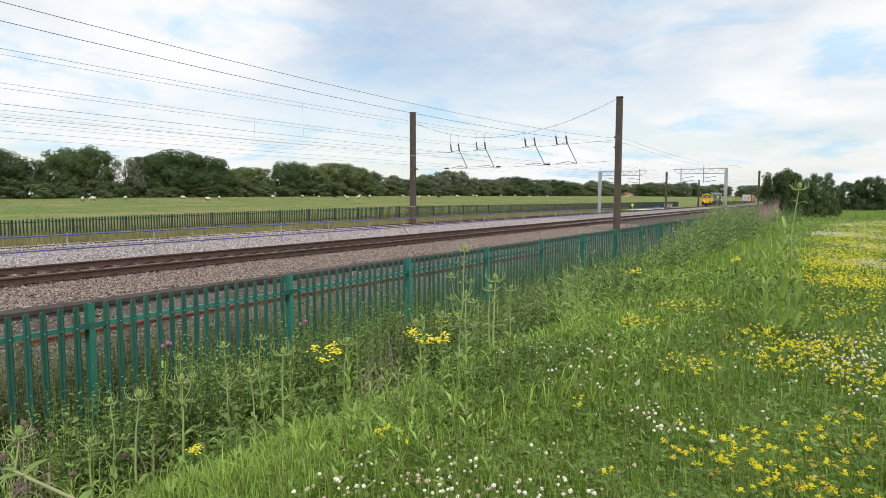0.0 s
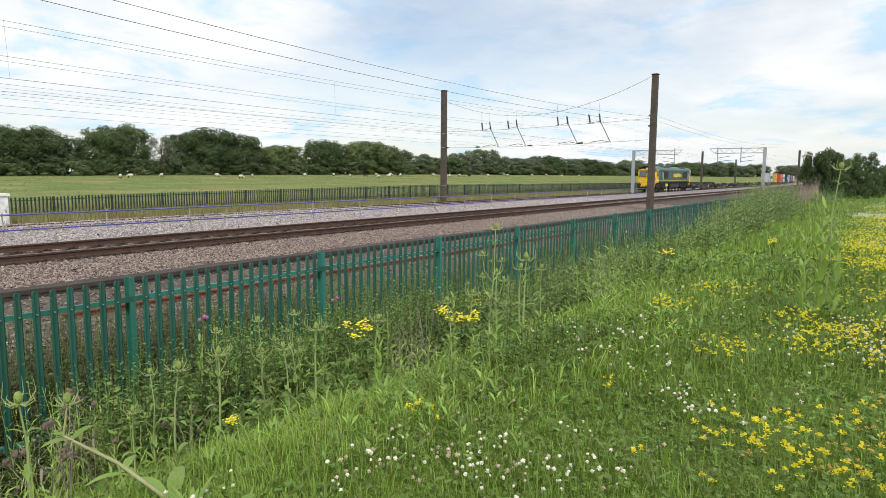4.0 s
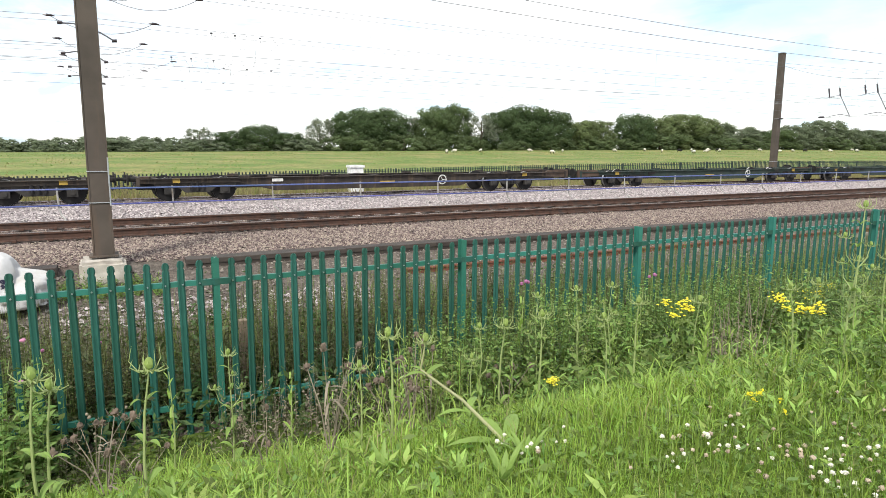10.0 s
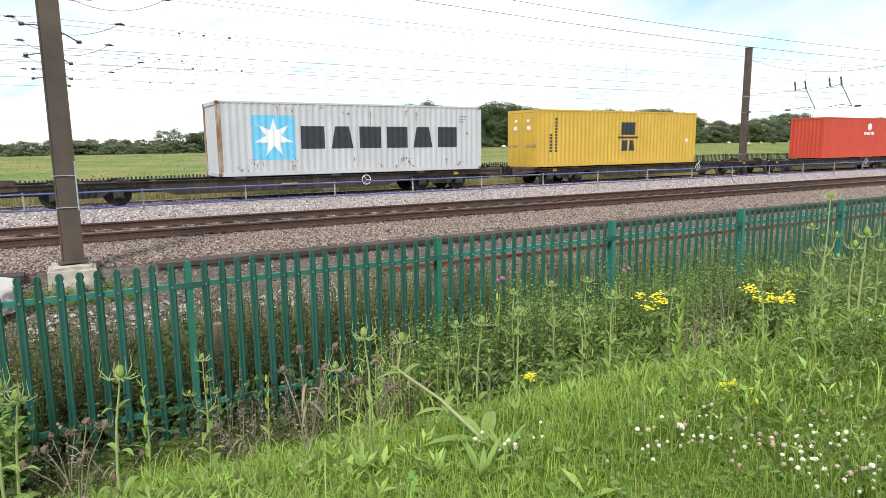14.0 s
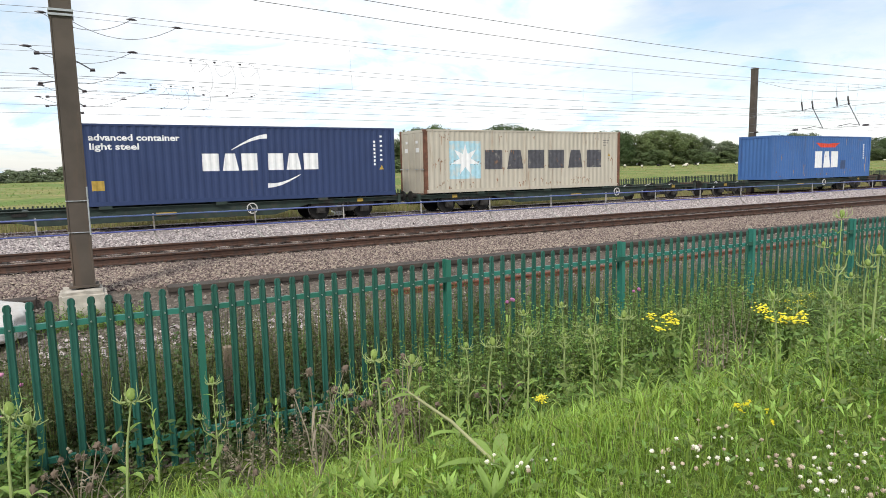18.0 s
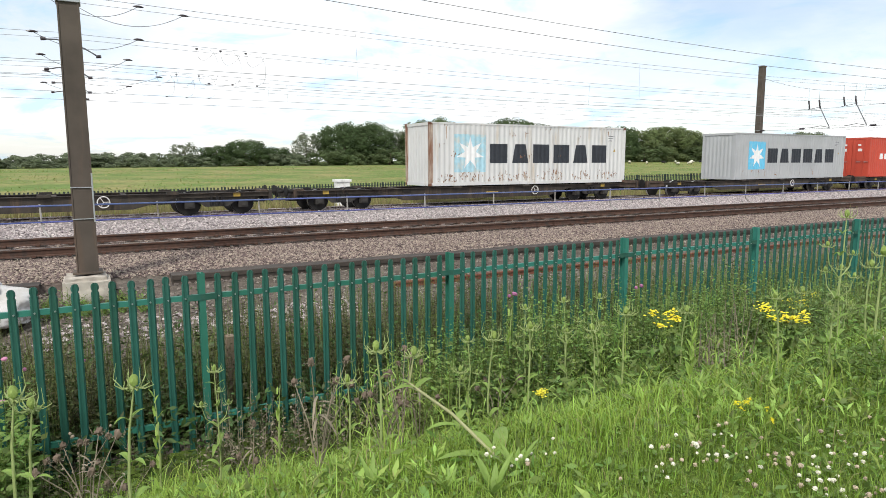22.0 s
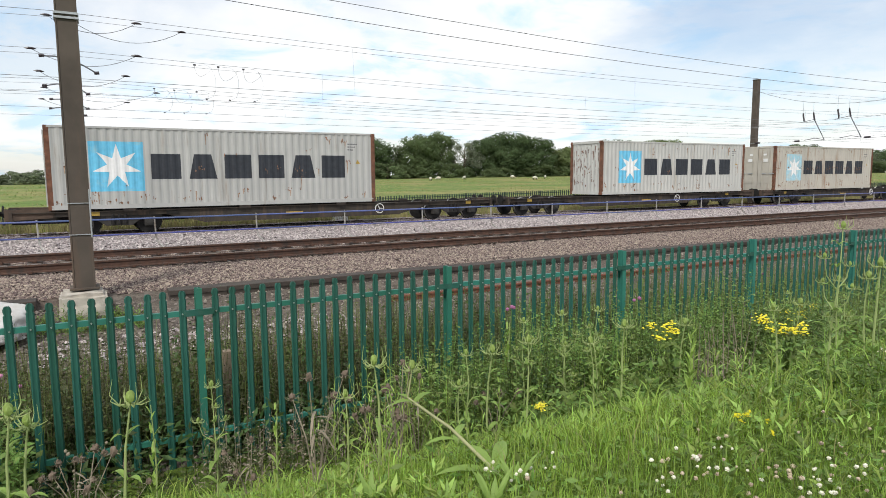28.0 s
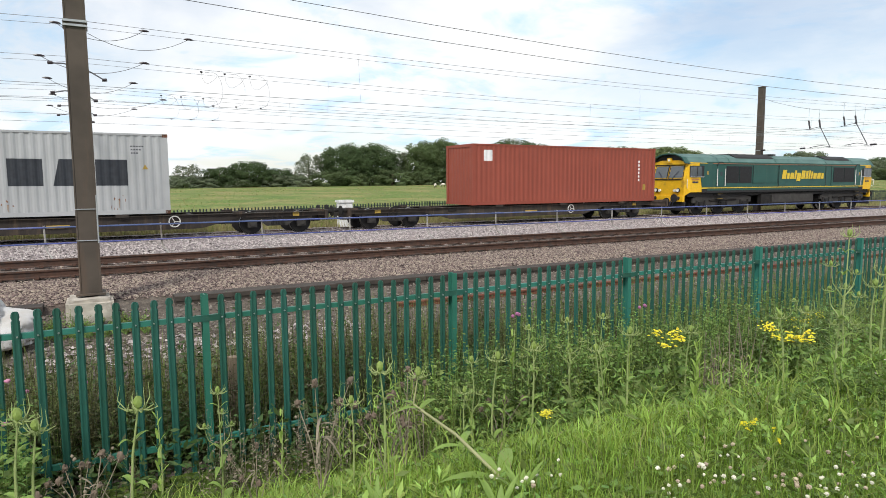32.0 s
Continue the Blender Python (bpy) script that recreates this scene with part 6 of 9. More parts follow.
        if e < 0:
            bm = B(); box(bm, 0, yc, 0.70, 1.9, 5.3, 0.66)
        else:
            bm = B(); box(bm, 0, yc, 0.70, 1.9, 5.3, 0.66)
        part("bolster", bm, UNDER, bo)
    return lo


loco_a = loco()
MOVERS.append((loco_a, -252.0, 0.0))
loco_b = copy_thing(loco_a, Matrix())
MOVERS.append((loco_b, 298.6 + LL / 2, 0.0))


def shift(t):
    d = t - 20
    return -22.237 * d - 0.0149 * d * d + 8.7e-5 * d ** 3


def motions():
    """The train runs past at a steady 22 m/s."""
    for ob, pos, dz in MOVERS:
        rows = []
        for t in (0, 4, 8, 12, 16, 20, 24, 28, 32):
            y = pos + shift(t)
            slope = (train_x(y + 0.5) - train_x(y - 0.5))
            rows.append((t, pose(train_x(y), y, train_z(y) + dz, 0, 0, -math.degrees(math.atan(slope)))))
        walk(ob, rows)


# ---- trees ----
def leaf_mat(name, c, back=0.42):
    return mat(name, c, 0.7, var=0.28, scale=0.35, bump=0, island=0.22, spec=0.2, backlit=back)


# the last leaf colour is paled: haze of distance put into the leaves
LEAF = [leaf_mat("dark oak leaves", (0.092, 0.135, 0.056)), leaf_mat("mid green leaves", (0.125, 0.17, 0.07)), leaf_mat("yellow green leaves", (0.165, 0.205, 0.085)), leaf_mat("grey green leaves", (0.19, 0.215, 0.14)), leaf_mat("hedge leaves", (0.13, 0.172, 0.075)), leaf_mat("distant leaves paled with haze", (0.175, 0.21, 0.125))]
BARK = mat("bark", (0.09, 0.07, 0.05), 0.95, bump=0.6)


def tree_meshes(seed, height, spread, lobes, leaf, per, low=0.12):
    """A tapered trunk with limbs, and a crown of rounded boughs, each a shell of small leaf sprays, with gaps and stray twigs."""
    r = np.random.default_rng(seed)
    bm = B()
    tube(bm, [(0, 0, -0.3), (0.1, 0.05, height * 0.22), (-0.1, 0.1, height * 0.5), (0.05, 0, height * 0.8)], [height * 0.032, height * 0.026, height * 0.016, height * 0.005], 8)
    heart = np.array([0, 0, height * (0.42 + 0.3 * low)])
    V = []
    for k in range(lobes):
        u = (k + 0.5) / lobes
        zf = low + 0.05 + (0.90 - low - 0.05) * u
        w = (zf - low) / (1.02 - low)
        prof = math.sqrt(max(0.02, 1 - abs((w - 0.40) / 0.62) ** 2.3))
        inner = 0.45 if k % 5 == 2 else 1.0
        rad = spread * prof * inner * (0.70 + 0.24 * r.random())
        a = k * 2.39996 + 0.5 * r.random()
        c = np.array([rad * math.cos(a), rad * math.sin(a), height * zf])
        s = spread * (0.24 + 0.16 * r.random()) * (0.78 + 0.3 * prof)
        if k % 5 == 0:
            tube(bm, [(0, 0, c[2] * 0.5), (c[0] * 0.45, c[1] * 0.45, c[2] * 0.78), tuple(c)], [height * 0.010, height * 0.006, 0.02], 5)
        out = c - heart
        out = out / (np.linalg.norm(out) + 1e-6)
        d = r.normal(size=(per * 2, 3)) + out * 0.75
        d /= np.linalg.norm(d, axis=1)[:, None]
        # small hollows part the bough into tufts
        ph = r.random(3) * 6.28
        tuft = np.sin(d[:, 0] * 6.1 + ph[0]) * np.sin(d[:, 1] * 5.7 + ph[1]) * np.sin(d[:, 2] * 6.5 + ph[2])
        order = np.argsort(-(tuft + 0.7 * r.random(per * 2)))[:per]
        d, tuft = d[order], tuft[order]
        far = 0.66 + 0.32 * r.random(per) ** 0.6 + 0.16 * tuft + 0.22 * (r.random(per) > 0.95) * r.random(per)
        far = np.where(r.random(per) < 0.16, 0.55, far)
        p = c + d * (s * far)[:, None] * np.array([1.1, 1.1, 0.85])
        n = d + 0.34 * r.normal(size=(per, 3)) + np.array([0, 0, 0.15]); n /= np.linalg.norm(n, axis=1)[:, None]
        t = np.cross(n, r.normal(size=(per, 3))); t /= np.linalg.norm(t, axis=1)[:, None]
        b = np.cross(n, t)
        ls = (leaf * (0.65 + 0.7 * r.random(per)) * np.where(far < 0.6, 1.9, 1.0))[:, None]
        V.append(np.stack([p - t * ls, p + t * ls * 0.8 - b * ls * 0.75, p + t * ls * 0.6 + b * ls * 0.85], 1).reshape(-1, 3))
    V = np.concatenate(V)
    return finish(bm, True), V, np.arange(len(V)).reshape(-1, 3)


def tree_kind(seed, height, spread, clumps, leaf, per, lm, low=0.12):
    tm, V, F = tree_meshes(seed, height, spread, clumps, leaf, per, low)
    tm.materials.append(BARK)
    return tm, raw("crown", V, F, lm)


def plant_tree(kindt, x, y, z, s, rot, label, name="tree"):
    t = thing(name, label, "tree", "trees", at=None)
    t.matrix_world = Matrix.LocRotScale((x, y, z), Euler((0, 0, rot)), (s[0], s[1], s[2]))
    part("trunk", kindt[0], BARK, t)
    part("crown", kindt[1], LEAF[0], t)
    return t


KINDS = [tree_kind(1, 13, 6.2, 58, 0.185, 330, LEAF[0]), tree_kind(2, 13, 5.6, 52, 0.18, 310, LEAF[1]), tree_kind(3, 12, 5.2, 50, 0.175, 310, LEAF[2], 0.03),
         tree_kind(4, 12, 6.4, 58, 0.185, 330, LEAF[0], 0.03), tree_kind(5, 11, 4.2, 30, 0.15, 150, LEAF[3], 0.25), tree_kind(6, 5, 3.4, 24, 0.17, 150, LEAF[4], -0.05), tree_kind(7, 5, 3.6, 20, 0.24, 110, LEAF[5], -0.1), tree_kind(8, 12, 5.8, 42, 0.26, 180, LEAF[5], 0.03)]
LAB = ["broad dark green oak at the pasture edge", "rounded mid-green tree at the pasture edge", "light yellow-green tree at the pasture edge", "wide dark green tree at the pasture edge", "sparse grey-green tree with open crown", "low green hedge bush", "distant pale green hedge bush, haze in its leaf colour", "distant tree beyond the pasture, haze in its leaf green"]
tr = random.Random(3)
# (kind, y, height of the top, half width) along the far side of the pasture
HK = [13, 13, 12, 12, 11, 5, 5, 12]
SK = [6.2, 5.6, 5.2, 6.4, 4.2, 3.4, 3.6, 5.8]
BIG = [(4, 48.5, 10.7, 4.2), (0, 58, 12.6, 7.5), (0, 65, 13.4, 8.5), (4, 72, 12.0, 4), (1, 79, 13.6, 6.5), (1, 85.5, 15.4, 7.0), (4, 95, 13.3, 6.0), (3, 104, 14.0, 7), (0, 110, 15.6, 9), (0, 118, 14.4, 8),
       (2, 129, 11.6, 6.5), (2, 136, 12.1, 7), (0, 151, 14.2, 7), (2, 163, 13.8, 8), (2, 172, 15.2, 9), (2, 182, 14.2, 8), (2, 191, 12.4, 7), (2, 202, 11.3, 7.5), (3, 213, 10.0, 5), (1, 222, 10.5, 6),
       (3, 235, 12.6, 9), (3, 251, 14.8, 10), (1, 262, 12.0, 8), (2, 277, 11.4, 10), (1, 296, 11.8, 9), (3, 318, 13.5, 12), (2, 338, 12.6, 11), (3, 360, 12.8, 12), (1, 384, 11.5, 12), (0, 412, 12.4, 13), (3, 440, 11.8, 13), (1, 470, 11.8, 14),
       (3, 33, 8.2, 5.5), (3, 26.5, 6.8, 4.5), (4, 19.5, 7.6, 3.6), (3, 40, 6.6, 4.5)]
for k, y, top, half in BIG:
    # most trees past y 190 take the kind with haze in its colour
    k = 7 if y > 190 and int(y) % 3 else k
    x = -160 + tr.uniform(-2, 2)
    z = float(ground_z(x, y))
    ws, hs = half / (SK[k] * 1.22), (top - z) / (HK[k] * 1.03)
    plant_tree(KINDS[k], x, y, z - 0.2, (ws, ws * tr.uniform(0.95, 1.1), hs), tr.uniform(0, 6.28), LAB[k])
for i in range(44):
    y = -110 + i * 6.0 + tr.uniform(-2, 2)
    if y > 150:
        break
    far = y < 45
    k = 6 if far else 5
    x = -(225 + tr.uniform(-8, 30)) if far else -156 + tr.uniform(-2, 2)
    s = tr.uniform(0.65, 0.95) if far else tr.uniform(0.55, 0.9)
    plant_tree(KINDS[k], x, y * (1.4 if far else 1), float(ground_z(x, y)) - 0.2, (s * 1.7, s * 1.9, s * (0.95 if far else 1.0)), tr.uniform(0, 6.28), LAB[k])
for i in range(26):
    y = 160 + i * 13 + tr.uniform(-4, 4)
    s = tr.uniform(0.8, 1.1)
    plant_tree(KINDS[5], -157 + tr.uniform(-2, 2), y, float(ground_z(-157, y)) - 0.2, (s * 1.9, s * 2.2, s), tr.uniform(0, 6.28), LAB[5])
for i in range(16):
    y = 480 + i * 22 + tr.uniform(-6, 6)
    k = tr.choice((7, 7, 1))
    x = -160 + (y - 480) * 0.22 + tr.uniform(-15, 15)
    s = tr.uniform(0.85, 1.05)
    plant_tree(KINDS[k], x, y, 1.0, (s * 1.8, s * 1.8, s), tr.uniform(0, 6.28), LAB[k])
for i in range(16):
    y = -20 + i * 4.3 + tr.uniform(-1, 1)
    s = tr.uniform(0.30, 0.62)
    plant_tree(KINDS[6], -158 + tr.uniform(-2, 2), y, float(ground_z(-158, y)) - 0.2, (s * 2.0, s * 2.2, s), tr.uniform(0, 6.28), LAB[6])
for x, y, s in ((-186, 560, 1.0), (-176, 575, 1.1), (-166, 560, 0.95), (-157, 570, 1.05), (-196, 545, 1.0)):
    plant_tree(KINDS[7], x, y, 0.6, (s * 1.3, s * 1.3, s), tr.uniform(0, 6.28), LAB[7])
# hawthorns and bushes on the meadow side
HAW = tree_kind(9, 3.2, 1.30, 40, 0.062, 190, leaf_mat("hawthorn leaves", (0.075, 0.115, 0.045)), 0.0)
HAW_L = tree_kind(10, 3.2, 1.25, 36, 0.062, 190, leaf_mat("pale hawthorn leaves", (0.105, 0.155, 0.06)), -0.05)
for x, y, kindt, w, top in ((-5.2, 52, HAW, 0.72, 4.75), (-4.35, 53.5, HAW, 0.80, 4.95), (-2.75, 47, HAW_L, 0.62, 4.15), (-2.1, 47.6, HAW_L, 0.58, 4.5), (-1.55, 49, HAW_L, 0.40, 3.7), (-0.95, 72, HAW, 0.85, 4.35), (0.45, 73, HAW, 1.0, 4.85), (1.9, 75, HAW, 0.8, 4.3), (4.6, 76, HAW, 1.2, 4.8), (7.6, 78, HAW_L, 1.3, 4.6)):
    z = float(bank(x, y)) - 0.15
    plant_tree(kindt, x, y, z, (w, w, (top - z) / 3.3), tr.uniform(0, 6.28), "small dense hawthorn tree at the meadow edge")

# ---- sheep ----
def sheep():
    s = thing("sheep", "small white sheep grazing in the pasture", "sheep", "grazing sheep")
    bm = B(); bmesh.ops.create_icosphere(bm, subdivisions=2, radius=0.5, matrix=Matrix.LocRotScale((0, 0, 0.62), None, (0.55, 1.15, 0.62))); part("body", bm, SHEEP, s, smooth=True)
    bm = B(); bmesh.ops.create_icosphere(bm, subdivisions=1, radius=0.16, matrix=Matrix.LocRotScale((0, 0.68, 0.42), None, (0.75, 1.3, 0.9))); part("head", bm, SHEEP, s, smooth=True)
    for x in (-0.15, 0.15):
        for y in (-0.35, 0.35):
            bm = B(); rod(bm, (x, y, 0), (x, y, 0.45), 0.045, 6); part("leg", bm, UNDER, s)
    return s


sp = sheep()
first = True
for d, y in ((118, 62), (122, 66), (128, 76), (112, 84), (126, 88), (120, 93), (124, 112), (118, 122), (130, 128), (115, 134), (110, 124), (126, 141), (121, 146), (130, 152), (112, 158), (124, 166), (118, 172), (128, 178), (116, 186), (125, 196), (119, 204), (127, 215), (122, 228), (115, 240), (128, 252), (120, 268)):
    m = Matrix.LocRotScale((-d, y, float(ground_z(-d, y))), Euler((0, 0, tr.uniform(0, 6.28))), (0.95, 0.95, 0.95))
    if first:
        sp.matrix_world = m; first = False
    else:
        copy_thing(sp, m)
for d, y in ((121, 131), (125, 150), (117, 176)):
    dark = sheep()
    tagged(dark, "black sheep grazing in the pasture", "sheep", "grazing sheep")
    dark.matrix_world = Matrix.LocRotScale((-d, y, float(ground_z(-d, y))), Euler((0, 0, tr.uniform(0, 6.28))), (0.95, 0.95, 0.95))
    for ch in dark.children:
        ch.data.materials[0] = UNDER

# ---- rubble bags ----
SACKPRINT = mat("faded red sack print", (0.45, 0.10, 0.11), 0.8, var=0.3)


def sack(label, at, size, seed, prints=()):
    """A full woven sack: flattened lobes, sharp crossing creases and faded printing."""
    b = thing("rubble_bag", label, "sack", at=pose(*at))
    bm = B()
    bmesh.ops.create_icosphere(bm, subdivisions=5, radius=0.5, matrix=Matrix.Diagonal((size[0], size[1], size[2], 1)))
    off = Vector((seed, seed * 0.7, 0))
    for v in bm.verts:
        d = v.co.normalized()
        big = noise.noise(v.co * 2.1 + off)
        crease = abs(noise.noise(Vector((v.co.x * 3.5, v.co.y * 3.0 + v.co.z * 2.0, v.co.z * 4.0)) + off))
        fine = abs(noise.noise(v.co * 9.0 + off))
        v.co += d * (0.24 * big - 0.42 * max(0.0, 0.20 - crease) - 0.20 * max(0.0, 0.14 - fine) + 0.02)
        if v.co.z < -0.22:
            v.co.z = -0.22 + 0.2 * (v.co.z + 0.22)
    bm.normal_update()
    for y0, y1, z0, z1, m in prints:
        pb = B()
        for f in bm.faces:
            c = f.calc_center_median()
            if y0 < c.y < y1 and z0 < c.z < z1 and f.normal.x > 0.1:
                pb.faces.new([pb.verts.new(v.co + f.normal * 0.006) for v in f.verts])
        part("print", pb, m, b, "faded printed patch")
    part("sack", bm, BAG, b, smooth=True)
    return b


sack("crumpled white woven sack of rubble behind the fence", (-10.75, -1.72, 0.72), (0.95, 1.4, 0.9), 2.0,
     ((-0.34, -0.26, 0.08, 0.2, INK_B), (-0.22, -0.14, 0.07, 0.2, INK_B), (-0.08, 0.06, -0.12, 0.02, SACKPRINT), (0.12, 0.17, 0.1, 0.24, INK_B)))
sack("slumped white woven sack lying on the stones", (-11.1, -2.9, 0.60), (0.8, 1.5, 0.72), 7.0)

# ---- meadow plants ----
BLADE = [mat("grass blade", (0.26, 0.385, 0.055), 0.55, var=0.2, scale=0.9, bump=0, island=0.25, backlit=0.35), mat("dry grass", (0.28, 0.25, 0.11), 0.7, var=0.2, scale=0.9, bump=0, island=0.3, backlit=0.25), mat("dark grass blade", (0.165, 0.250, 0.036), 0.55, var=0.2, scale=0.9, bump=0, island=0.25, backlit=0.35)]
WEED = mat("weed leaf", (0.165, 0.25, 0.06), 0.6, var=0.25, scale=0.8, bump=0, island=0.4, backlit=0.3)
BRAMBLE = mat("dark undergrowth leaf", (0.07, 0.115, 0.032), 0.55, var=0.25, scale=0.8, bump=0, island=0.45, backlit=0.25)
TEASEL = mat("pale teasel stem", (0.36, 0.43, 0.17), 0.6, var=0.15, scale=3, bump=0.1, backlit=0.2)
HEADGREEN = mat("green teasel head", (0.22, 0.30, 0.07), 0.7, var=0.2, scale=30, bump=0.2)
TEASEL_L = mat("teasel leaf", (0.25, 0.37, 0.085), 0.55, var=0.2, scale=3, bump=0.1, backlit=0.35)
DEADHEAD = mat("dead teasel head", (0.145, 0.108, 0.080), 0.9, var=0.3, scale=40, bump=0.3)
DRYST = mat("dead stalk", (0.235, 0.20, 0.145), 0.85, var=0.25, bump=0.2)
CLOVER = mat("white clover head", (0.74, 0.71, 0.58), 0.9, var=0.1, bump=0, island=0.15)
CLOVER_P = mat("faded clover head", (0.47, 0.38, 0.28), 0.8, var=0.15, bump=0, island=0.25)
BUTTER = mat("yellow petals", (0.88, 0.76, 0.05), 0.55, var=0.06, bump=0, island=0.1, backlit=0.3)
PINK = mat("pink thistle head", (0.36, 0.13, 0.26), 0.7, bump=0)
BALSAMPINK = mat("pale pink balsam petals", (0.52, 0.22, 0.33), 0.7, var=0.2, bump=0, island=0.25)
HAZE = mat("purple grass heads", (0.36, 0.27, 0.24), 0.85, var=0.2, bump=0, island=0.3)


def scatter(n, x0, x1, y0, y1, ybias=1.0, seed=1):
    r = np.random.default_rng(seed)
    return x0 + (x1 - x0) * r.random(n), y0 + (y1 - y0) * r.random(n) ** ybias, r


def blades(name, label, n, area, h, w, material, ybias=1.6, seed=1, lean=0.35, keep=None, category="grass"):
    """Bent blades of three points a side on the bank."""
    x, y, r = scatter(n, *area, ybias, seed)
    if keep is not None:
        k = keep(x, y, r); x, y = x[k], y[k]; n = len(x)
    patch = 0.75 + 0.5 * (0.5 + 0.5 * np.sin(x * 1.7 + 0.6 * np.sin(y * 1.3)) * np.cos(y * 1.1 + 0.8 * np.sin(x)))
    hh = h * (0.45 + 0.85 * r.random(n)) * patch
    a = r.random(n) * 6.283
    l = lean * (0.3 + r.random(n)) * hh
    ww = w * (0.6 + 0.8 * r.random(n))
    z = np.where(x > -6.15, bank(x, y), ground_z(x, y)) - 0.02
    ca, sa = np.cos(a), np.sin(a)
    def pt(t, side):
        return np.stack([x + ca * l * t * t + side * -sa * ww * (1 - 0.75 * t), y + sa * l * t * t + side * ca * ww * (1 - 0.75 * t), z + hh * (t - 0.18 * t * t)], -1)
    v = np.stack([pt(0, -1), pt(0, 1), pt(0.55, 1), pt(0.55, -1), pt(1, 0)], 1).reshape(-1, 3)
    i = np.arange(n)[:, None] * 5
    f = np.concatenate([i + np.array([[0, 1, 2]]), i + np.array([[0, 2, 3]]), i + np.array([[3, 2, 4]])])
    return tagged(new(name, raw(name, v, f, material)), label, category, kind="stuff")


def leaves(name, label, n, area, z0, z1, size, material, ybias=1.4, seed=2, keep=None, category="undergrowth"):
    """Loose pointed leaves at all heights between z0 and z1 over the ground."""
    x, y, r = scatter(n, *area, ybias, seed)
    if keep is not None:
        k = keep(x, y, r); x, y = x[k], y[k]; n = len(x)
    lump = 0.30 + 0.70 * (0.5 + 0.5 * np.sin(x * 2.9 + 1.3 * y) * np.cos(2.3 * y - x)) * (0.65 + 0.35 * np.sin(5.1 * y + 2 * x))
    z = np.where(x > -6.15, bank(x, y), ground_z(x, y)) + z0 + (z1 - z0) * r.random(n) ** 1.3 * lump * 1.15
    c = np.stack([x, y, z], -1)
    t = r.normal(size=(n, 3)) * np.array([1, 1, 0.7]); t /= np.linalg.norm(t, axis=1)[:, None]
    q = np.cross(t, r.normal(size=(n, 3))); q /= np.linalg.norm(q, axis=1)[:, None]
    s = size * (0.5 + r.random((n, 1)))
    v = np.stack([c - t * s, c + q * s * 0.36, c + t * s, c - q * s * 0.36], 1).reshape(-1, 3)
    return tagged(new(name, raw(name, v, np.arange(n * 4).reshape(-1, 4), material)), label, category, kind="stuff")


def heads(name, label, xs, ys, hs, size, material, stalk, category, flat=0.8, seed=5):
    """Small round flower heads, eight-sided, each on a thin stalk."""
    r = np.random.default_rng(seed)
    n = len(xs)
    z = bank(xs, ys)
    s = size * (0.7 + 0.6 * r.random(n))
    top = z + hs
    a = np.linspace(0, 2 * np.pi, 7)[:-1]
    ring = np.stack([np.cos(a), np.sin(a), 0 * a], -1)
    base = np.concatenate([ring * 0.6 + [0, 0, -0.55 * flat], ring + [0, 0, 0.05], ring * 0.55 + [0, 0, 0.6 * flat], [[0, 0, 0.75 * flat]]])
    c = np.stack([xs, ys, top], -1)
    v = (base[None] * s[:, None, None] * (0.85 + 0.3 * r.random((n, len(base), 1))) + c[:, None]).reshape(-1, 3)
    q = []
    for k in range(2):
        for j in range(6):
            q.append((k * 6 + j, k * 6 + (j + 1) % 6, k * 6 + 6 + (j + 1) % 6, k * 6 + 6 + j))
    for j in (0, 2, 4):
        q.append((12 + j, 12 + (j + 1) % 6, 12 + (j + 2) % 6, 18))
    f = (np.arange(n)[:, None, None] * 19 + np.array(q)[None]).reshape(-1, 4)
    tagged(new(name, raw(name, v, f, material)), label, category, kind="stuff")
    v2 = np.stack([np.stack([xs - 0.002, ys, z], -1), np.stack([xs + 0.002, ys, z], -1), np.stack([xs + 0.002, ys, top], -1), np.stack([xs - 0.002, ys, top], -1)], 1).reshape(-1, 3)
    tagged(new("flower_stalks", raw("stalks", v2, np.arange(4 * n).reshape(-1, 4), stalk)), "thin green flower stalks in the meadow", "flower stalks", kind="stuff")


def meadow(x, y, r):
    return (x > -5.5 + 0.4 * np.sin(y)) & (r.random(len(x)) < smooth01((x + 0.15) ** 2 + (y + 0.1) ** 2 + 0.25)) & (r.random(len(x)) < smooth01((6.0 - x) / 2.5) * smooth01((y + 2.5) / 1.6 + 0.15))


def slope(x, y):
    """1 on the bank beside the fence, coloured as lit, 0 on the flat meadow."""
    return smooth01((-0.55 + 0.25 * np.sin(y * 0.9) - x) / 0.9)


TUFT = mat("bright tuft blade", (0.30, 0.42, 0.075), 0.55, var=0.2, scale=0.9, bump=0, island=0.35, backlit=0.35)
CLOVERLEAF = mat("clover leaf", (0.168, 0.260, 0.042), 0.55, var=0.2, scale=0.9, bump=0, island=0.35, backlit=0.3)
OLIVE = mat("olive weed leaf", (0.17, 0.215, 0.06), 0.6, var=0.25, scale=0.8, bump=0, island=0.45, backlit=0.3)
SPOT = (0.4, -0.17)   # where the meadow is densest, round the trodden spot


def sector(n, r0, r1, a0, a1, seed):
    """Points thinning out with distance from the trodden spot."""
    r = np.random.default_rng(seed)
    d = r0 * (r1 / r0) ** r.random(n)
    a = np.radians(a0 + (a1 - a0) * r.random(n))
    return SPOT[0] + d * np.cos(a), SPOT[1] + d * np.sin(a), d, r


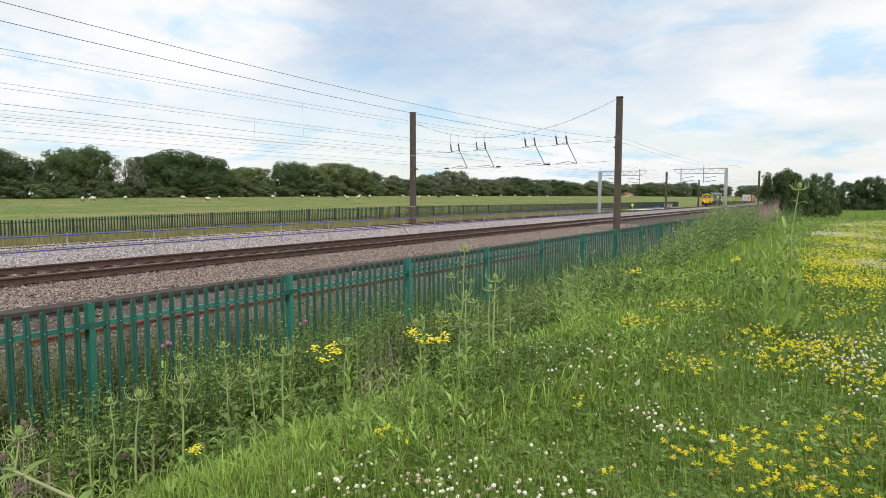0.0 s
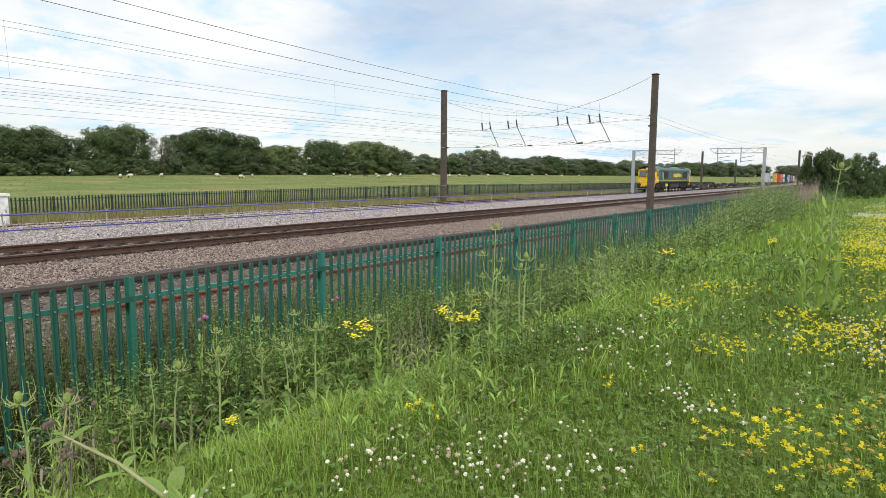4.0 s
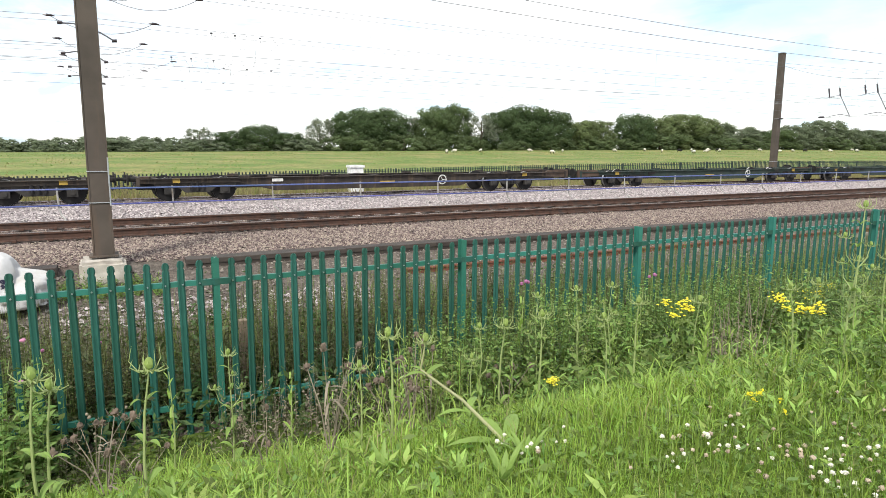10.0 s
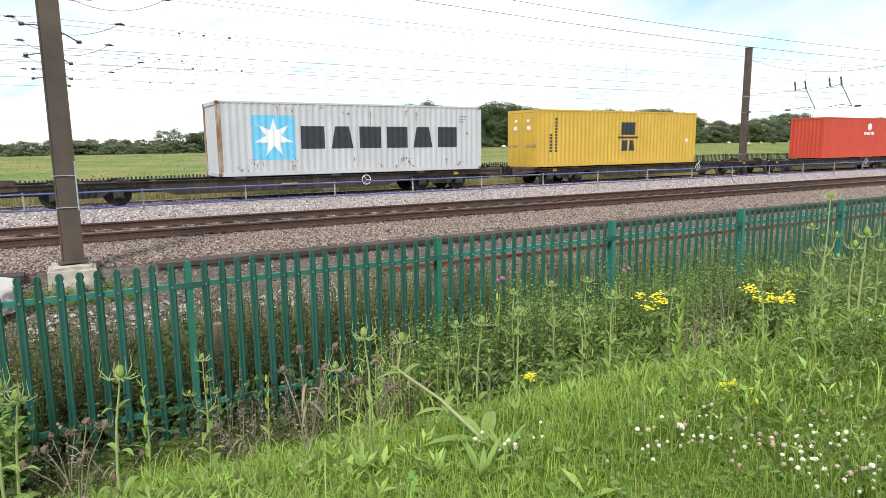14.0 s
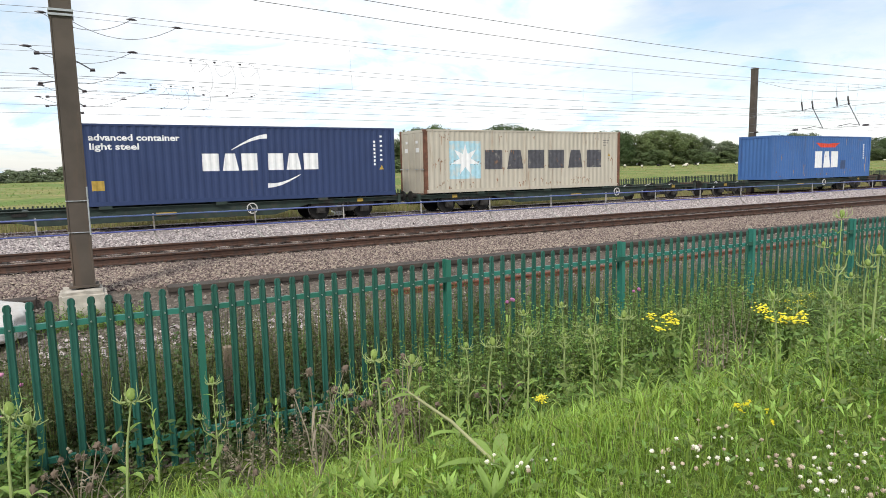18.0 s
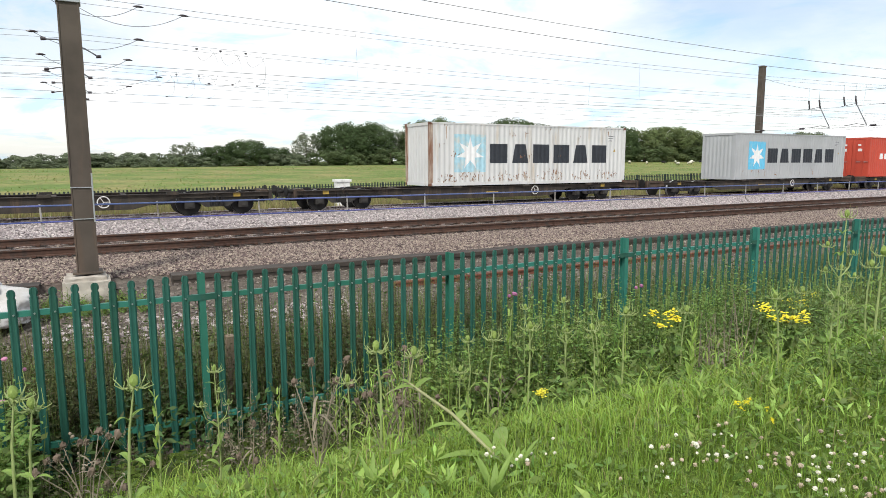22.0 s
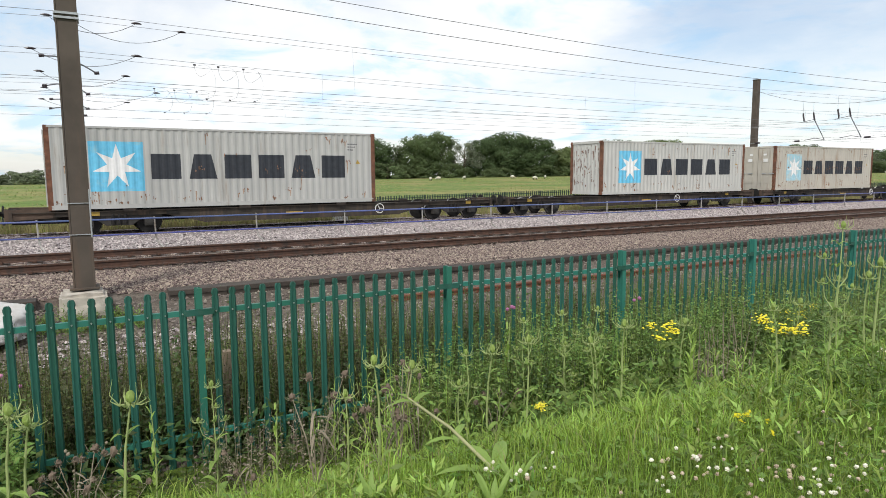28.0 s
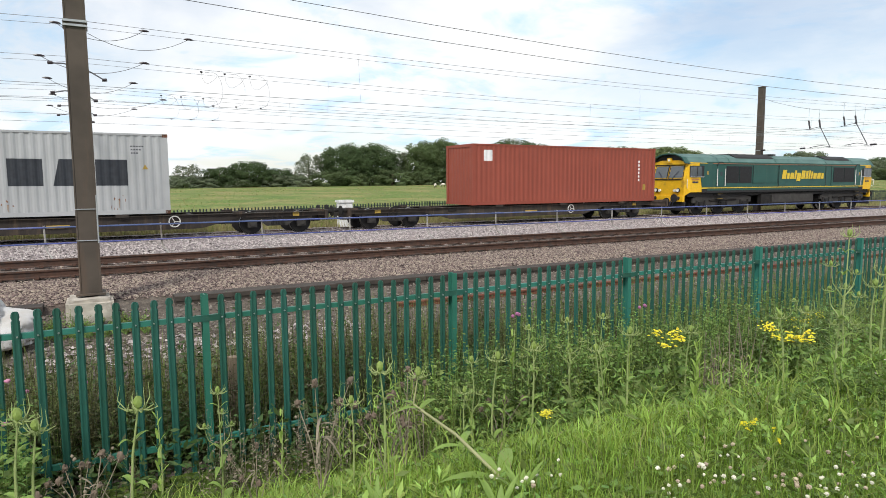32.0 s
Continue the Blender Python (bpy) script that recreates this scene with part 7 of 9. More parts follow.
def lumps(x, y, f, ph=0.0):
    """Smooth uneven patches between 0 and 1."""
    v = np.sin(f * x + 1.7 * np.sin(0.63 * f * y + ph) + ph) + np.sin(1.31 * f * y - 0.8 * f * x + 1.3 * np.sin(0.9 * f * x - ph)) + 0.7 * np.sin(2.3 * f * (x + y) + 2 * ph) * np.sin(1.9 * f * (x - y))
    return np.clip(0.5 + v / 4.4, 0, 1)


def fine_grass(name, label, n, r0, r1, h, material, seed, keep, lean=0.55, wide=1.0, tuft=0, arc=(78, 198)):
    """Thin arching blades, single or in tufts that spring from one root, of uneven height from patch to patch."""
    x, y, d, r = sector(n, r0, r1, *arc, seed)
    k = (x > -5.6 + 0.35 * np.sin(1.3 * y)) & keep(x, y, r)
    x, y, d = x[k], y[k], d[k]
    a0 = r.random(len(x)) * 6.283
    if tuft:
        g = r.random(len(x))
        x, y, d, a0, g = (np.repeat(q, tuft) for q in (x, y, d, a0, g))
        x = x + r.normal(size=len(x)) * 0.022; y = y + r.normal(size=len(y)) * 0.022
    n = len(x)
    a = r.random(n) * 6.283 if tuft else a0
    hh = h * (0.35 + 0.9 * r.random(n)) * (0.55 + 0.9 * lumps(x, y, 2.1, seed))
    if tuft:
        hh = hh * (0.6 + 0.7 * g)
    l = lean * (0.2 + 1.1 * r.random(n)) * hh
    ww = wide * 0.00075 * d ** 0.85 * (0.7 + 0.7 * r.random(n))
    z = bank(x, y) - 0.015
    ca, sa = np.cos(a), np.sin(a)

    def pt(t, side):
        q = ww * (1 - 0.6 * t * t)
        return np.stack([x + ca * l * t * t - side * sa * q, y + sa * l * t * t + side * ca * q, z + hh * (t - 0.30 * t * t * t)], -1)
    v = np.stack([pt(0, -1), pt(0, 1), pt(0.6, 1), pt(0.6, -1), pt(1, 0)], 1).reshape(-1, 3)
    i = np.arange(n)[:, None] * 5
    f = np.concatenate([i + np.array([[0, 1, 2]]), i + np.array([[0, 2, 3]]), i + np.array([[3, 2, 4]])])
    return tagged(new(name, raw(name, v, f, material)), label, "grass", kind="stuff")


# blade colours carry light: bright on the lit bank, dark for clump shade
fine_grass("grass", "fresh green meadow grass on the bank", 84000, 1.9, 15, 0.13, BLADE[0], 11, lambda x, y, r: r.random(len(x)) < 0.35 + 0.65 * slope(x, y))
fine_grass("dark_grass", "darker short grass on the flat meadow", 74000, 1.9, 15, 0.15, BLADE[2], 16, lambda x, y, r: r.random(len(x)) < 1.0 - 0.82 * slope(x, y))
fine_grass("long_grass", "taller lush grass in tufts on the slope", 1300, 1.9, 11, 0.24, TUFT, 12, lambda x, y, r: (lumps(x, y, 1.6, 0.7) > 0.50) & (x < -0.9) & (r.random(len(x)) < 0.85), 0.7, 1.5, 11)
fine_grass("arching_grass", "thin dark arching grass tufts in the meadow", 600, 2.0, 11, 0.24, BLADE[2], 17, lambda x, y, r: (lumps(x, y, 1.3, 2.1) > 0.52), 0.95, 0.95, 12)
fine_grass("surrounding_grass", "meadow grass round and behind the trodden spot", 26000, 0.9, 15, 0.13, BLADE[0], 21, lambda x, y, r: r.random(len(x)) < 0.9, wide=2.2, arc=(198, 438))
fine_grass("surrounding_turf", "darker grass round and behind the trodden spot", 16000, 0.9, 15, 0.14, BLADE[2], 22, lambda x, y, r: r.random(len(x)) < 0.9, wide=2.2, arc=(198, 438))
fine_grass("trodden_grass", "short trodden grass on the meadow", 16000, 0.25, 1.75, 0.08, BLADE[0], 23, lambda x, y, r: r.random(len(x)) < 0.9, wide=3.0, arc=(70, 206))
fine_grass("straw_blades", "odd straw-coloured blades among the grass", 2600, 1.9, 12, 0.16, BLADE[1], 18, lambda x, y, r: r.random(len(x)) < 0.9, 0.6, 1.0)
blades("rough_grass", "thin rough grass over the flat meadow", 34000, (-5.6, 16, -12, 14), 0.15, 0.008, BLADE[2], 1.0, 19, keep=lambda x, y, r: (x > -5.5 + 0.4 * np.sin(y)) & (r.random(len(x)) < smooth01((16 - x) / 8) * smooth01((y + 12) / 7)))
blades("meadow_grass", "distant meadow grass", 42000, (-6.0, 26, 12, 70), 0.22, 0.014, BLADE[0], 1.5, 13)
blades("dry_grass", "dry straw-coloured grass stems along the fence", 1500, (-6.6, -4.8, 2, 40), 0.8, 0.0045, BLADE[1], 1.0, 14)
blades("tall_verge_grass", "purple-brown flowering grass beside the fence", 6000, (-5.7, -3.9, 25, 44), 1.25, 0.005, HAZE, 1.2, 15, lean=0.25)
def verge_grass(name, label, n, u0, u1, y0, y1, h, material, seed):
    r = np.random.default_rng(seed)
    y = y0 + (y1 - y0) * r.random(n)
    x = u0 + (u1 - u0) * r.random(n) - 0.022 * y - np.where(y > 0, 1.2e-4 * y * y, 0)
    z = ground_z(x, y) - 0.03
    hh, a = h * (0.4 + 0.9 * r.random(n)), r.random(n) * 6.28
    dx, dy = 0.02 * np.cos(a), 0.02 * np.sin(a)
    lx, ly = 0.3 * hh * np.cos(a * 3), 0.3 * hh * np.sin(a * 3)
    v = np.stack([np.stack([x - dx, y - dy, z], -1), np.stack([x + dx, y + dy, z], -1), np.stack([x + lx, y + ly, z + hh], -1)], 1).reshape(-1, 3)
    tagged(new(name, raw(name, v, np.arange(3 * n).reshape(-1, 3), material)), label, "grass", kind="stuff")


PASTURE_STRAW = mat("pale pasture grass heads", (0.34, 0.30, 0.135), 0.8, var=0.2, scale=0.3, bump=0, island=0.2, backlit=0.3)
PASTURE_G = mat("pasture grass", (0.17, 0.25, 0.06), 0.8, var=0.2, scale=0.3, bump=0, island=0.3, backlit=0.2)


def pasture_tufts(name, label, n, material, seed, south=1.0):
    r = np.random.default_rng(seed)
    x = -38 - 115 * r.random(n) ** 1.3
    y = -50 + 300 * r.random(n)
    keep = np.sin(x * 0.21 + 0.13 * y) * np.cos(0.17 * y - 0.1 * x) + 0.7 * r.random(n) > 0.25
    keep &= r.random(n) < south + (1 - south) * smooth01((y - 5) / 70)
    x, y = x[keep], y[keep]; n = len(x)
    z = ground_z(x, y) - 0.03
    a, h = r.random(n) * 6.28, 0.03 + 0.17 * r.random(n) ** 2
    w = 0.04 + 0.07 * r.random(n)
    dx, dy = w * np.cos(a), w * np.sin(a)
    v = np.stack([np.stack([x - dx, y - dy, z], -1), np.stack([x + dx, y + dy, z], -1), np.stack([x + dx * 0.8, y + dy, z + h], -1)], 1).reshape(-1, 3)
    tagged(new(name, raw(name, v, np.arange(3 * n).reshape(-1, 3), material)), label, "grass", kind="stuff")


pasture_tufts("pasture_tufts", "green tussocks of grass across the pasture", 45000, PASTURE_G, 71)
pasture_tufts("pasture_straw", "straw-coloured grass heads across the pasture", 75000, PASTURE_STRAW, 72, 0.35)
verge_grass("verge_fringe", "brown and straw grass at the edge of the far ballast", 18000, -31.6, -29.5, -14, 100, 0.55, BLADE[1], 54)
verge_grass("verge_green", "green grass at the edge of the far ballast", 4500, -32.5, -30.0, -14, 100, 0.55, BLADE[2], 55)
verge_grass("verge_grass", "dry straw grass on the far verge", 36000, -34.0, -30.0, -12, 90, 0.62, BLADE[1], 51)
verge_grass("far_verge_grass", "tall pale grass along the far fence", 32000, -37.5, -33.2, -14, 120, 0.95, BLADE[1], 52)
verge_grass("far_green_grass", "green grass along the far fence", 7000, -38.0, -31.0, -14, 120, 0.8, BLADE[2], 53)
def clover_leaves(name, label, n, r0, r1, seed, keep, size, z0, z1, material, count=3):
    """Round leaflets in threes, held flat on short stalks."""
    x, y, d, r = sector(n, r0, r1, 78, 198, seed)
    k = (x > -5.5) & keep(x, y, r)
    x, y, d = x[k], y[k], d[k]
    n = len(x)
    z = bank(x, y) + z0 + (z1 - z0) * r.random(n) * (0.4 + 0.8 * lumps(x, y, 1.9, seed))
    c = np.stack([x, y, z], -1)
    tilt = r.normal(size=(n, 3)) * 0.33 + np.array([0, 0, 1]); tilt /= np.linalg.norm(tilt, axis=1)[:, None]
    e1 = np.cross(tilt, r.normal(size=(n, 3))); e1 /= np.linalg.norm(e1, axis=1)[:, None]
    e2 = np.cross(tilt, e1)
    s = (size * (0.6 + 0.7 * r.random(n)) * (0.75 + 0.09 * d))[:, None]
    vs = []
    for q in range(count):
        g = 6.283 * q / count
        u = e1 * math.cos(g) + e2 * math.sin(g)
        w = e2 * math.cos(g) - e1 * math.sin(g)
        vs.append(np.stack([c, c + (u * 0.62 - w * 0.5) * s, c + u * s * 0.98 + tilt * s * 0.12, c + (u * 0.62 + w * 0.5) * s], 1))
    v = np.concatenate(vs).reshape(-1, 3)
    tagged(new(name, raw(name, v, np.arange(len(v)).reshape(-1, 4), material)), label, "clover leaves", kind="stuff")


clover_leaves("clover_leaves", "small round clover leaves in the turf", 19000, 1.9, 12, 25, lambda x, y, r: r.random(len(x)) < 0.25 + 0.75 * smooth01((x + 2.2) / 0.7) * (0.4 + 0.6 * lumps(x, y, 1.7, 0.4)), 0.013, 0.02, 0.09, CLOVERLEAF)
clover_leaves("turf_leaves", "mixed small dark leaves low in the turf", 9000, 1.9, 12, 26, lambda x, y, r: r.random(len(x)) < 0.8, 0.017, 0.0, 0.06, WEED, 4)
leaves("undergrowth", "tangled dark undergrowth at the fence foot", 30000, (-6.1, -4.7, 3.0, 24), 0.0, 0.8, 0.04, WEED, 1.35, 21, keep=lambda x, y, r: r.random(len(x)) < smooth01((y - 3.0) / 1.2) * smooth01((-4.5 - x) / 0.7 + 0.25))
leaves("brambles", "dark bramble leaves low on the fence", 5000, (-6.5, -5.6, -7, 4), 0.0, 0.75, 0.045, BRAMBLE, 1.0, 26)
leaves("weeds", "mid-green weeds growing beside the fence", 26000, (-5.4, -3.6, 3.2, 30), 0.0, 0.55, 0.04, WEED, 1.3, 22)
leaves("low_weeds", "low broad-leaved weeds on the slope", 16000, (-5.4, 3, -2.5, 12), 0.0, 0.14, 0.032, WEED, 1.2, 23, keep=meadow)
leaves("cess_weeds", "thick olive weeds growing behind the fence", 30000, (-9.2, -6.2, -7, 24), 0.0, 1.15, 0.034, BRAMBLE, 1.2, 24, keep=lambda x, y, r: r.random(len(x)) < smooth01((x + 9.4) / 1.6))
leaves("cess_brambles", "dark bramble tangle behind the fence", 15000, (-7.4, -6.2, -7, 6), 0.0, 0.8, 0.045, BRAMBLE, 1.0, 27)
blades("cess_stems", "thin green and straw stems behind the fence", 12000, (-9.0, -6.25, -7, 24), 1.0, 0.004, OLIVE, 1.2, 28, lean=0.2)
YOUNG = mat("pale young weed leaf", (0.32, 0.44, 0.10), 0.6, var=0.2, scale=0.8, bump=0, island=0.35, backlit=0.35)
# CESS_OLIVE and CESS_DARK: leaf colours darkened, shade at the fence put into them
CESS_OLIVE = mat("dull nettle leaf", (0.125, 0.15, 0.045), 0.6, var=0.25, scale=0.8, bump=0, island=0.45, backlit=0.3)
VERGEWEED = mat("grey-green verge weed leaf", (0.20, 0.27, 0.10), 0.65, var=0.25, scale=0.8, bump=0, island=0.45, backlit=0.3)
CESS_DARK = mat("brown-olive weed leaf with shade in its colour", (0.085, 0.092, 0.034), 0.65, var=0.25, scale=0.8, bump=0, island=0.5, backlit=0.2)
BROWNISH = mat("brown-green dock leaf", (0.14, 0.13, 0.055), 0.7, var=0.25, scale=0.8, bump=0, island=0.45, backlit=0.25)
TREFOIL = mat("trefoil leaf", (0.128, 0.200, 0.042), 0.6, var=0.25, scale=0.8, bump=0, island=0.4, backlit=0.3)


def weed_stand(name, label, n, area, h0, h1, leaf, wide, per, rise, material, seed, ybias=1.2, keep=None, stem=0.004):
    """Single-stemmed weeds: a thin leaning stem with leaves in a spiral that shorten towards the top."""
    x, y, r = scatter(n, *area, ybias, seed)
    if keep is not None:
        k = keep(x, y, r); x, y = x[k], y[k]; n = len(x)
    lump = 0.6 + 0.4 * np.sin(2.1 * x + 1.7 * y) * np.cos(1.9 * y - 0.8 * x)
    h = (h0 + (h1 - h0) * r.random(n)) * (0.55 + 0.45 * lump)
    z = np.where(x > -6.15, bank(x, y), ground_z(x, y)) - 0.02
    a = r.random(n) * 6.283
    lean = h * 0.22 * r.random(n)
    lx, ly = lean * np.cos(a), lean * np.sin(a)
    def at(t):
        return np.stack([x + lx * t * t, y + ly * t * t, z + h * t], -1)
    b = r.random(n) * 6.283
    side = np.stack([np.cos(b), np.sin(b), 0 * b], -1) * stem
    stems = np.stack([at(0) - side, at(0) + side, at(1.0) + side * 0.4, at(1.0) - side * 0.4], 1).reshape(-1, 3)
    vs = [stems]
    for k in range(per):
        t = 0.06 + 0.93 * (k + 0.5 * r.random(n)) / per
        c = np.stack([x + lx * t * t, y + ly * t * t, z + h * t], -1)
        g = a + k * 2.4 + 0.6 * r.random(n)
        L_ = (leaf * (1.15 - 0.75 * t) * (0.6 + 0.8 * r.random(n)))[:, None]
        up = rise * (0.4 + 1.0 * r.random(n))
        d = np.stack([np.cos(g), np.sin(g), up], -1); d /= np.linalg.norm(d, axis=1)[:, None]
        s = np.stack([-np.sin(g), np.cos(g), 2.2 * (r.random(n) - 0.5)], -1); s /= np.linalg.norm(s, axis=1)[:, None]
        mid = c + d * L_ * 0.45
        tip = c + d * L_ * np.array([1, 1, 0.7])
        vs.append(np.stack([c, mid + s * L_ * wide, tip, mid - s * L_ * wide], 1).reshape(-1, 3))
    v = np.concatenate(vs)
    tagged(new(name, raw(name, v, np.arange(len(v)).reshape(-1, 4), material)), label, "weeds", kind="stuff")


def clumped(lo, fx, fy, ph=0.0):
    return lambda x, y, r: r.random(len(x)) < np.clip((np.sin(fx * x + 0.9 * y + ph) * np.cos(fy * y - 0.7 * x + ph) - lo) * 2.2, 0.03, 1)


weed_stand("nettle_weeds", "thick mid-green leafy weeds in front of the fence", 1900, (-6.0, -4.7, 2.2, 26), 0.65, 1.3, 0.085, 0.20, 20, 0.35, WEED, 61, 1.5, lambda x, y, r: r.random(len(x)) < smooth01((y - 2.0) / 1.5) * smooth01((-4.5 - x) / 0.6))
weed_stand("fence_bushes", "dense dark green leafy growth against the fence", 900, (-5.95, -4.4, 2.7, 8.6), 1.0, 1.55, 0.075, 0.27, 26, 0.5, WEED, 74, 1.0, lambda x, y, r: r.random(len(x)) < smooth01((y - 2.6) / 0.8) * smooth01((8.8 - y) / 1.2) * smooth01((-4.25 - x) / 0.7) * (0.45 + 0.8 * lumps(x, y, 1.2, 0.5)))
# darker plants inside the growth: its inner shade is put into the leaf colour
weed_stand("dark_bushes", "nettles inside the growth by the fence, shade in their dark colour", 650, (-5.95, -4.6, 2.5, 9), 0.8, 1.35, 0.075, 0.27, 22, 0.5, BRAMBLE, 84, 1.0, lambda x, y, r: r.random(len(x)) < smooth01((y - 2.4) / 0.8) * (0.4 + 0.8 * lumps(x, y, 1.4, 2.5)))
weed_stand("pale_sprays", "tall pale thin-leaved stems in front of the fence", 420, (-5.6, -4.2, 1.6, 11), 0.5, 1.2, 0.15, 0.055, 16, 1.4, YOUNG, 75, 1.0, clumped(-0.1, 1.3, 1.1, 0.2), 0.004)
weed_stand("dead_stems", "withered brown stems at the fence foot", 420, (-5.9, -4.8, -1.2, 6), 0.35, 0.9, 0.05, 0.2, 14, 0.7, DRYST, 70, 1.0, clumped(0.1, 1.2, 1.4, 0.7), 0.003)
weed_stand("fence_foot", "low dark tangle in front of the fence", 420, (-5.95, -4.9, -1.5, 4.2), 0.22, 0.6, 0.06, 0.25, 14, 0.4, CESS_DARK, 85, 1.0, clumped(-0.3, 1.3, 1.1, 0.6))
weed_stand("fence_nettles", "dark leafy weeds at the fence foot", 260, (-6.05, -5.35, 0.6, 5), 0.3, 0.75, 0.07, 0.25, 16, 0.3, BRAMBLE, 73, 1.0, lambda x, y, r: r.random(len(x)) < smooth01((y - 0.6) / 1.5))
weed_stand("olive_weeds", "olive feathery weeds in front of the fence", 1000, (-6.0, -4.5, 2.4, 26), 0.5, 1.15, 0.07, 0.13, 22, 0.6, OLIVE, 62, 1.4)
weed_stand("cess_nettles", "olive-green nettles behind the fence", 2300, (-9.0, -6.25, -7, 26), 0.6, 1.25, 0.065, 0.24, 20, 0.25, CESS_OLIVE, 63, 1.2, lambda x, y, r: r.random(len(x)) < smooth01((x + 9.3) / 1.8))
weed_stand("cess_docks", "brown-green seeding docks behind the fence", 900, (-8.6, -6.25, -7, 18), 0.6, 1.3, 0.055, 0.22, 22, 0.3, BROWNISH, 64, 1.1, clumped(-0.2, 1.1, 0.8))
weed_stand("young_weeds", "pale narrow-leaved weeds on the slope", 620, (-5.3, -2.2, 2.2, 20), 0.25, 0.7, 0.16, 0.05, 12, 1.3, YOUNG, 65, 1.3, clumped(0.05, 1.3, 1.0, 0.4), 0.005)
weed_stand("low_docks", "low pointed green leaves on the slope", 1300, (-4.8, -0.9, -1.5, 12), 0.05, 0.16, 0.13, 0.09, 8, 1.2, YOUNG, 66, 1.2, clumped(0.1, 1.7, 1.3, 1.4))
weed_stand("pale_verge_weeds", "tall pale weeds along the distant fence", 3600, (-5.95, -2.4, 7, 40), 0.5, 1.15, 0.16, 0.09, 14, 0.8, VERGEWEED, 67, 1.2, clumped(-0.1, 0.9, 0.6))
weed_stand("tall_verge_weeds", "tall pale leafy weeds hiding the distant fence", 1500, (-5.9, -3.2, 10.5, 32), 0.9, 1.55, 0.15, 0.10, 16, 1.0, VERGEWEED, 86, 1.1, clumped(-0.35, 0.9, 0.6, 0.8), 0.005)
weed_stand("tall_young_weeds", "tall fresh green weeds along the fence", 420, (-5.6, -3.0, 9, 28), 0.8, 1.4, 0.18, 0.07, 14, 1.3, YOUNG, 87, 1.1, clumped(-0.1, 1.0, 0.8, 0.3), 0.005)
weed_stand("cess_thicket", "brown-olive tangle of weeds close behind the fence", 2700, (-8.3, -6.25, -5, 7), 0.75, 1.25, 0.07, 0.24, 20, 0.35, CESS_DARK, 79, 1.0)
weed_stand("cess_dry", "withered brown weeds close behind the fence", 700, (-8.0, -6.25, -5, 7), 0.6, 1.2, 0.055, 0.2, 18, 0.5, BROWNISH, 80, 1.0, clumped(-0.2, 1.1, 1.2, 0.3))
weed_stand("dead_tuft", "pale withered stems standing at the fence", 30, (-4.0, -3.6, 5.1, 5.45), 0.6, 0.95, 0.10, 0.06, 10, 1.6, DRYST, 81, 1.0, None, 0.005)
weed_stand("trefoil_patch", "dark feathery clump of trefoil foliage", 380, (-2.6, -1.2, 3.0, 5.6), 0.12, 0.34, 0.06, 0.22, 11, 0.5, TREFOIL, 82, 1.0, lambda x, y, r: r.random(len(x)) < smooth01(1.5 - ((x + 1.85) / 0.6) ** 2 - ((y - 4.3) / 1.1) ** 2))
weed_stand("bindweed_shoots", "tall broad-leaved shoots in front of the fence", 34, (-5.5, -4.9, 2.6, 8), 0.9, 1.35, 0.13, 0.30, 14, 0.5, OLIVE, 83, 1.0, None, 0.005)
clover_leaves("trefoil_plants", "dark feathery trefoil foliage in the meadow", 24000, 2.0, 14, 68, lambda x, y, r: r.random(len(x)) < smooth01((x + 1.3 + 0.15 * np.sin(3 * y)) / 0.5) * smooth01((y - 1.5) / 0.9) * (0.35 + 0.75 * lumps(x, y, 1.5, 1.1)), 0.0105, 0.03, 0.15, TREFOIL, 5)
weed_stand("meadow_weeds", "mixed green weeds across the flat meadow", 2600, (-2.5, 16, 9, 50), 0.2, 0.6, 0.15, 0.14, 9, 0.8, WEED, 69, 1.4, clumped(-0.1, 0.6, 0.5))
weed_stand("balsam", "bushy green balsam with broad leaves by the fence", 230, (-5.8, -4.95, -2.4, -0.7), 0.7, 1.3, 0.13, 0.22, 18, 0.5, WEED, 76, 1.0)
weed_stand("foundation_weeds", "fresh green tufts round the mast foundation", 150, (-11.5, -10.9, -1.0, 0.6), 0.12, 0.4, 0.10, 0.12, 10, 1.2, WEED, 77, 1.0)
r0 = np.random.default_rng(31)
bx, by = -5.65 + 0.6 * r0.random(26), -2.1 + 1.3 * r0.random(26)


def flower_field(n, spots, spread, area, seed, bunch=1, tight=0.03):
    r = np.random.default_rng(seed)
    c = r.integers(0, len(spots), n)
    s = np.array(spots)
    x = s[c, 0] + r.normal(size=n) * spread * s[c, 2]
    y = s[c, 1] + r.normal(size=n) * spread * s[c, 2]
    k = (x > area[0]) & ((y < 9) | (x > -0.85)) & (x < area[1]) & (y > area[2]) & (y < area[3]) & ((x + 0.1) ** 2 + (y + 0.1) ** 2 > 1.5)
    x, y = x[k], y[k]
    if bunch > 1:
        x = np.repeat(x, bunch) + tight * r.normal(size=len(x) * bunch)
        y = np.repeat(y, bunch) + tight * r.normal(size=len(y) * bunch)
    return x, y, r


x, y, r = flower_field(11, [(-5.2, 1.6, 0.7), (-5.2, 1.75, 0.8), (-5.1, 2.3, 1.0), (-5.2, -0.35, 0.6)], 0.22, (-5.7, -4.6, -2, 6), 46, 3, 0.08)
heads("withered_heads", "brown withered seed heads at the fence foot", x, y, 0.25 + 0.5 * r.random(len(x)), 0.013, DRYST, DRYST, "seed heads", 1.3)
def near_spots(n, spots, spread, seed, bunch=1, tight=0.03):
    return flower_field(n, spots, spread, (-6, 30, -2, 62), seed, bunch, tight)


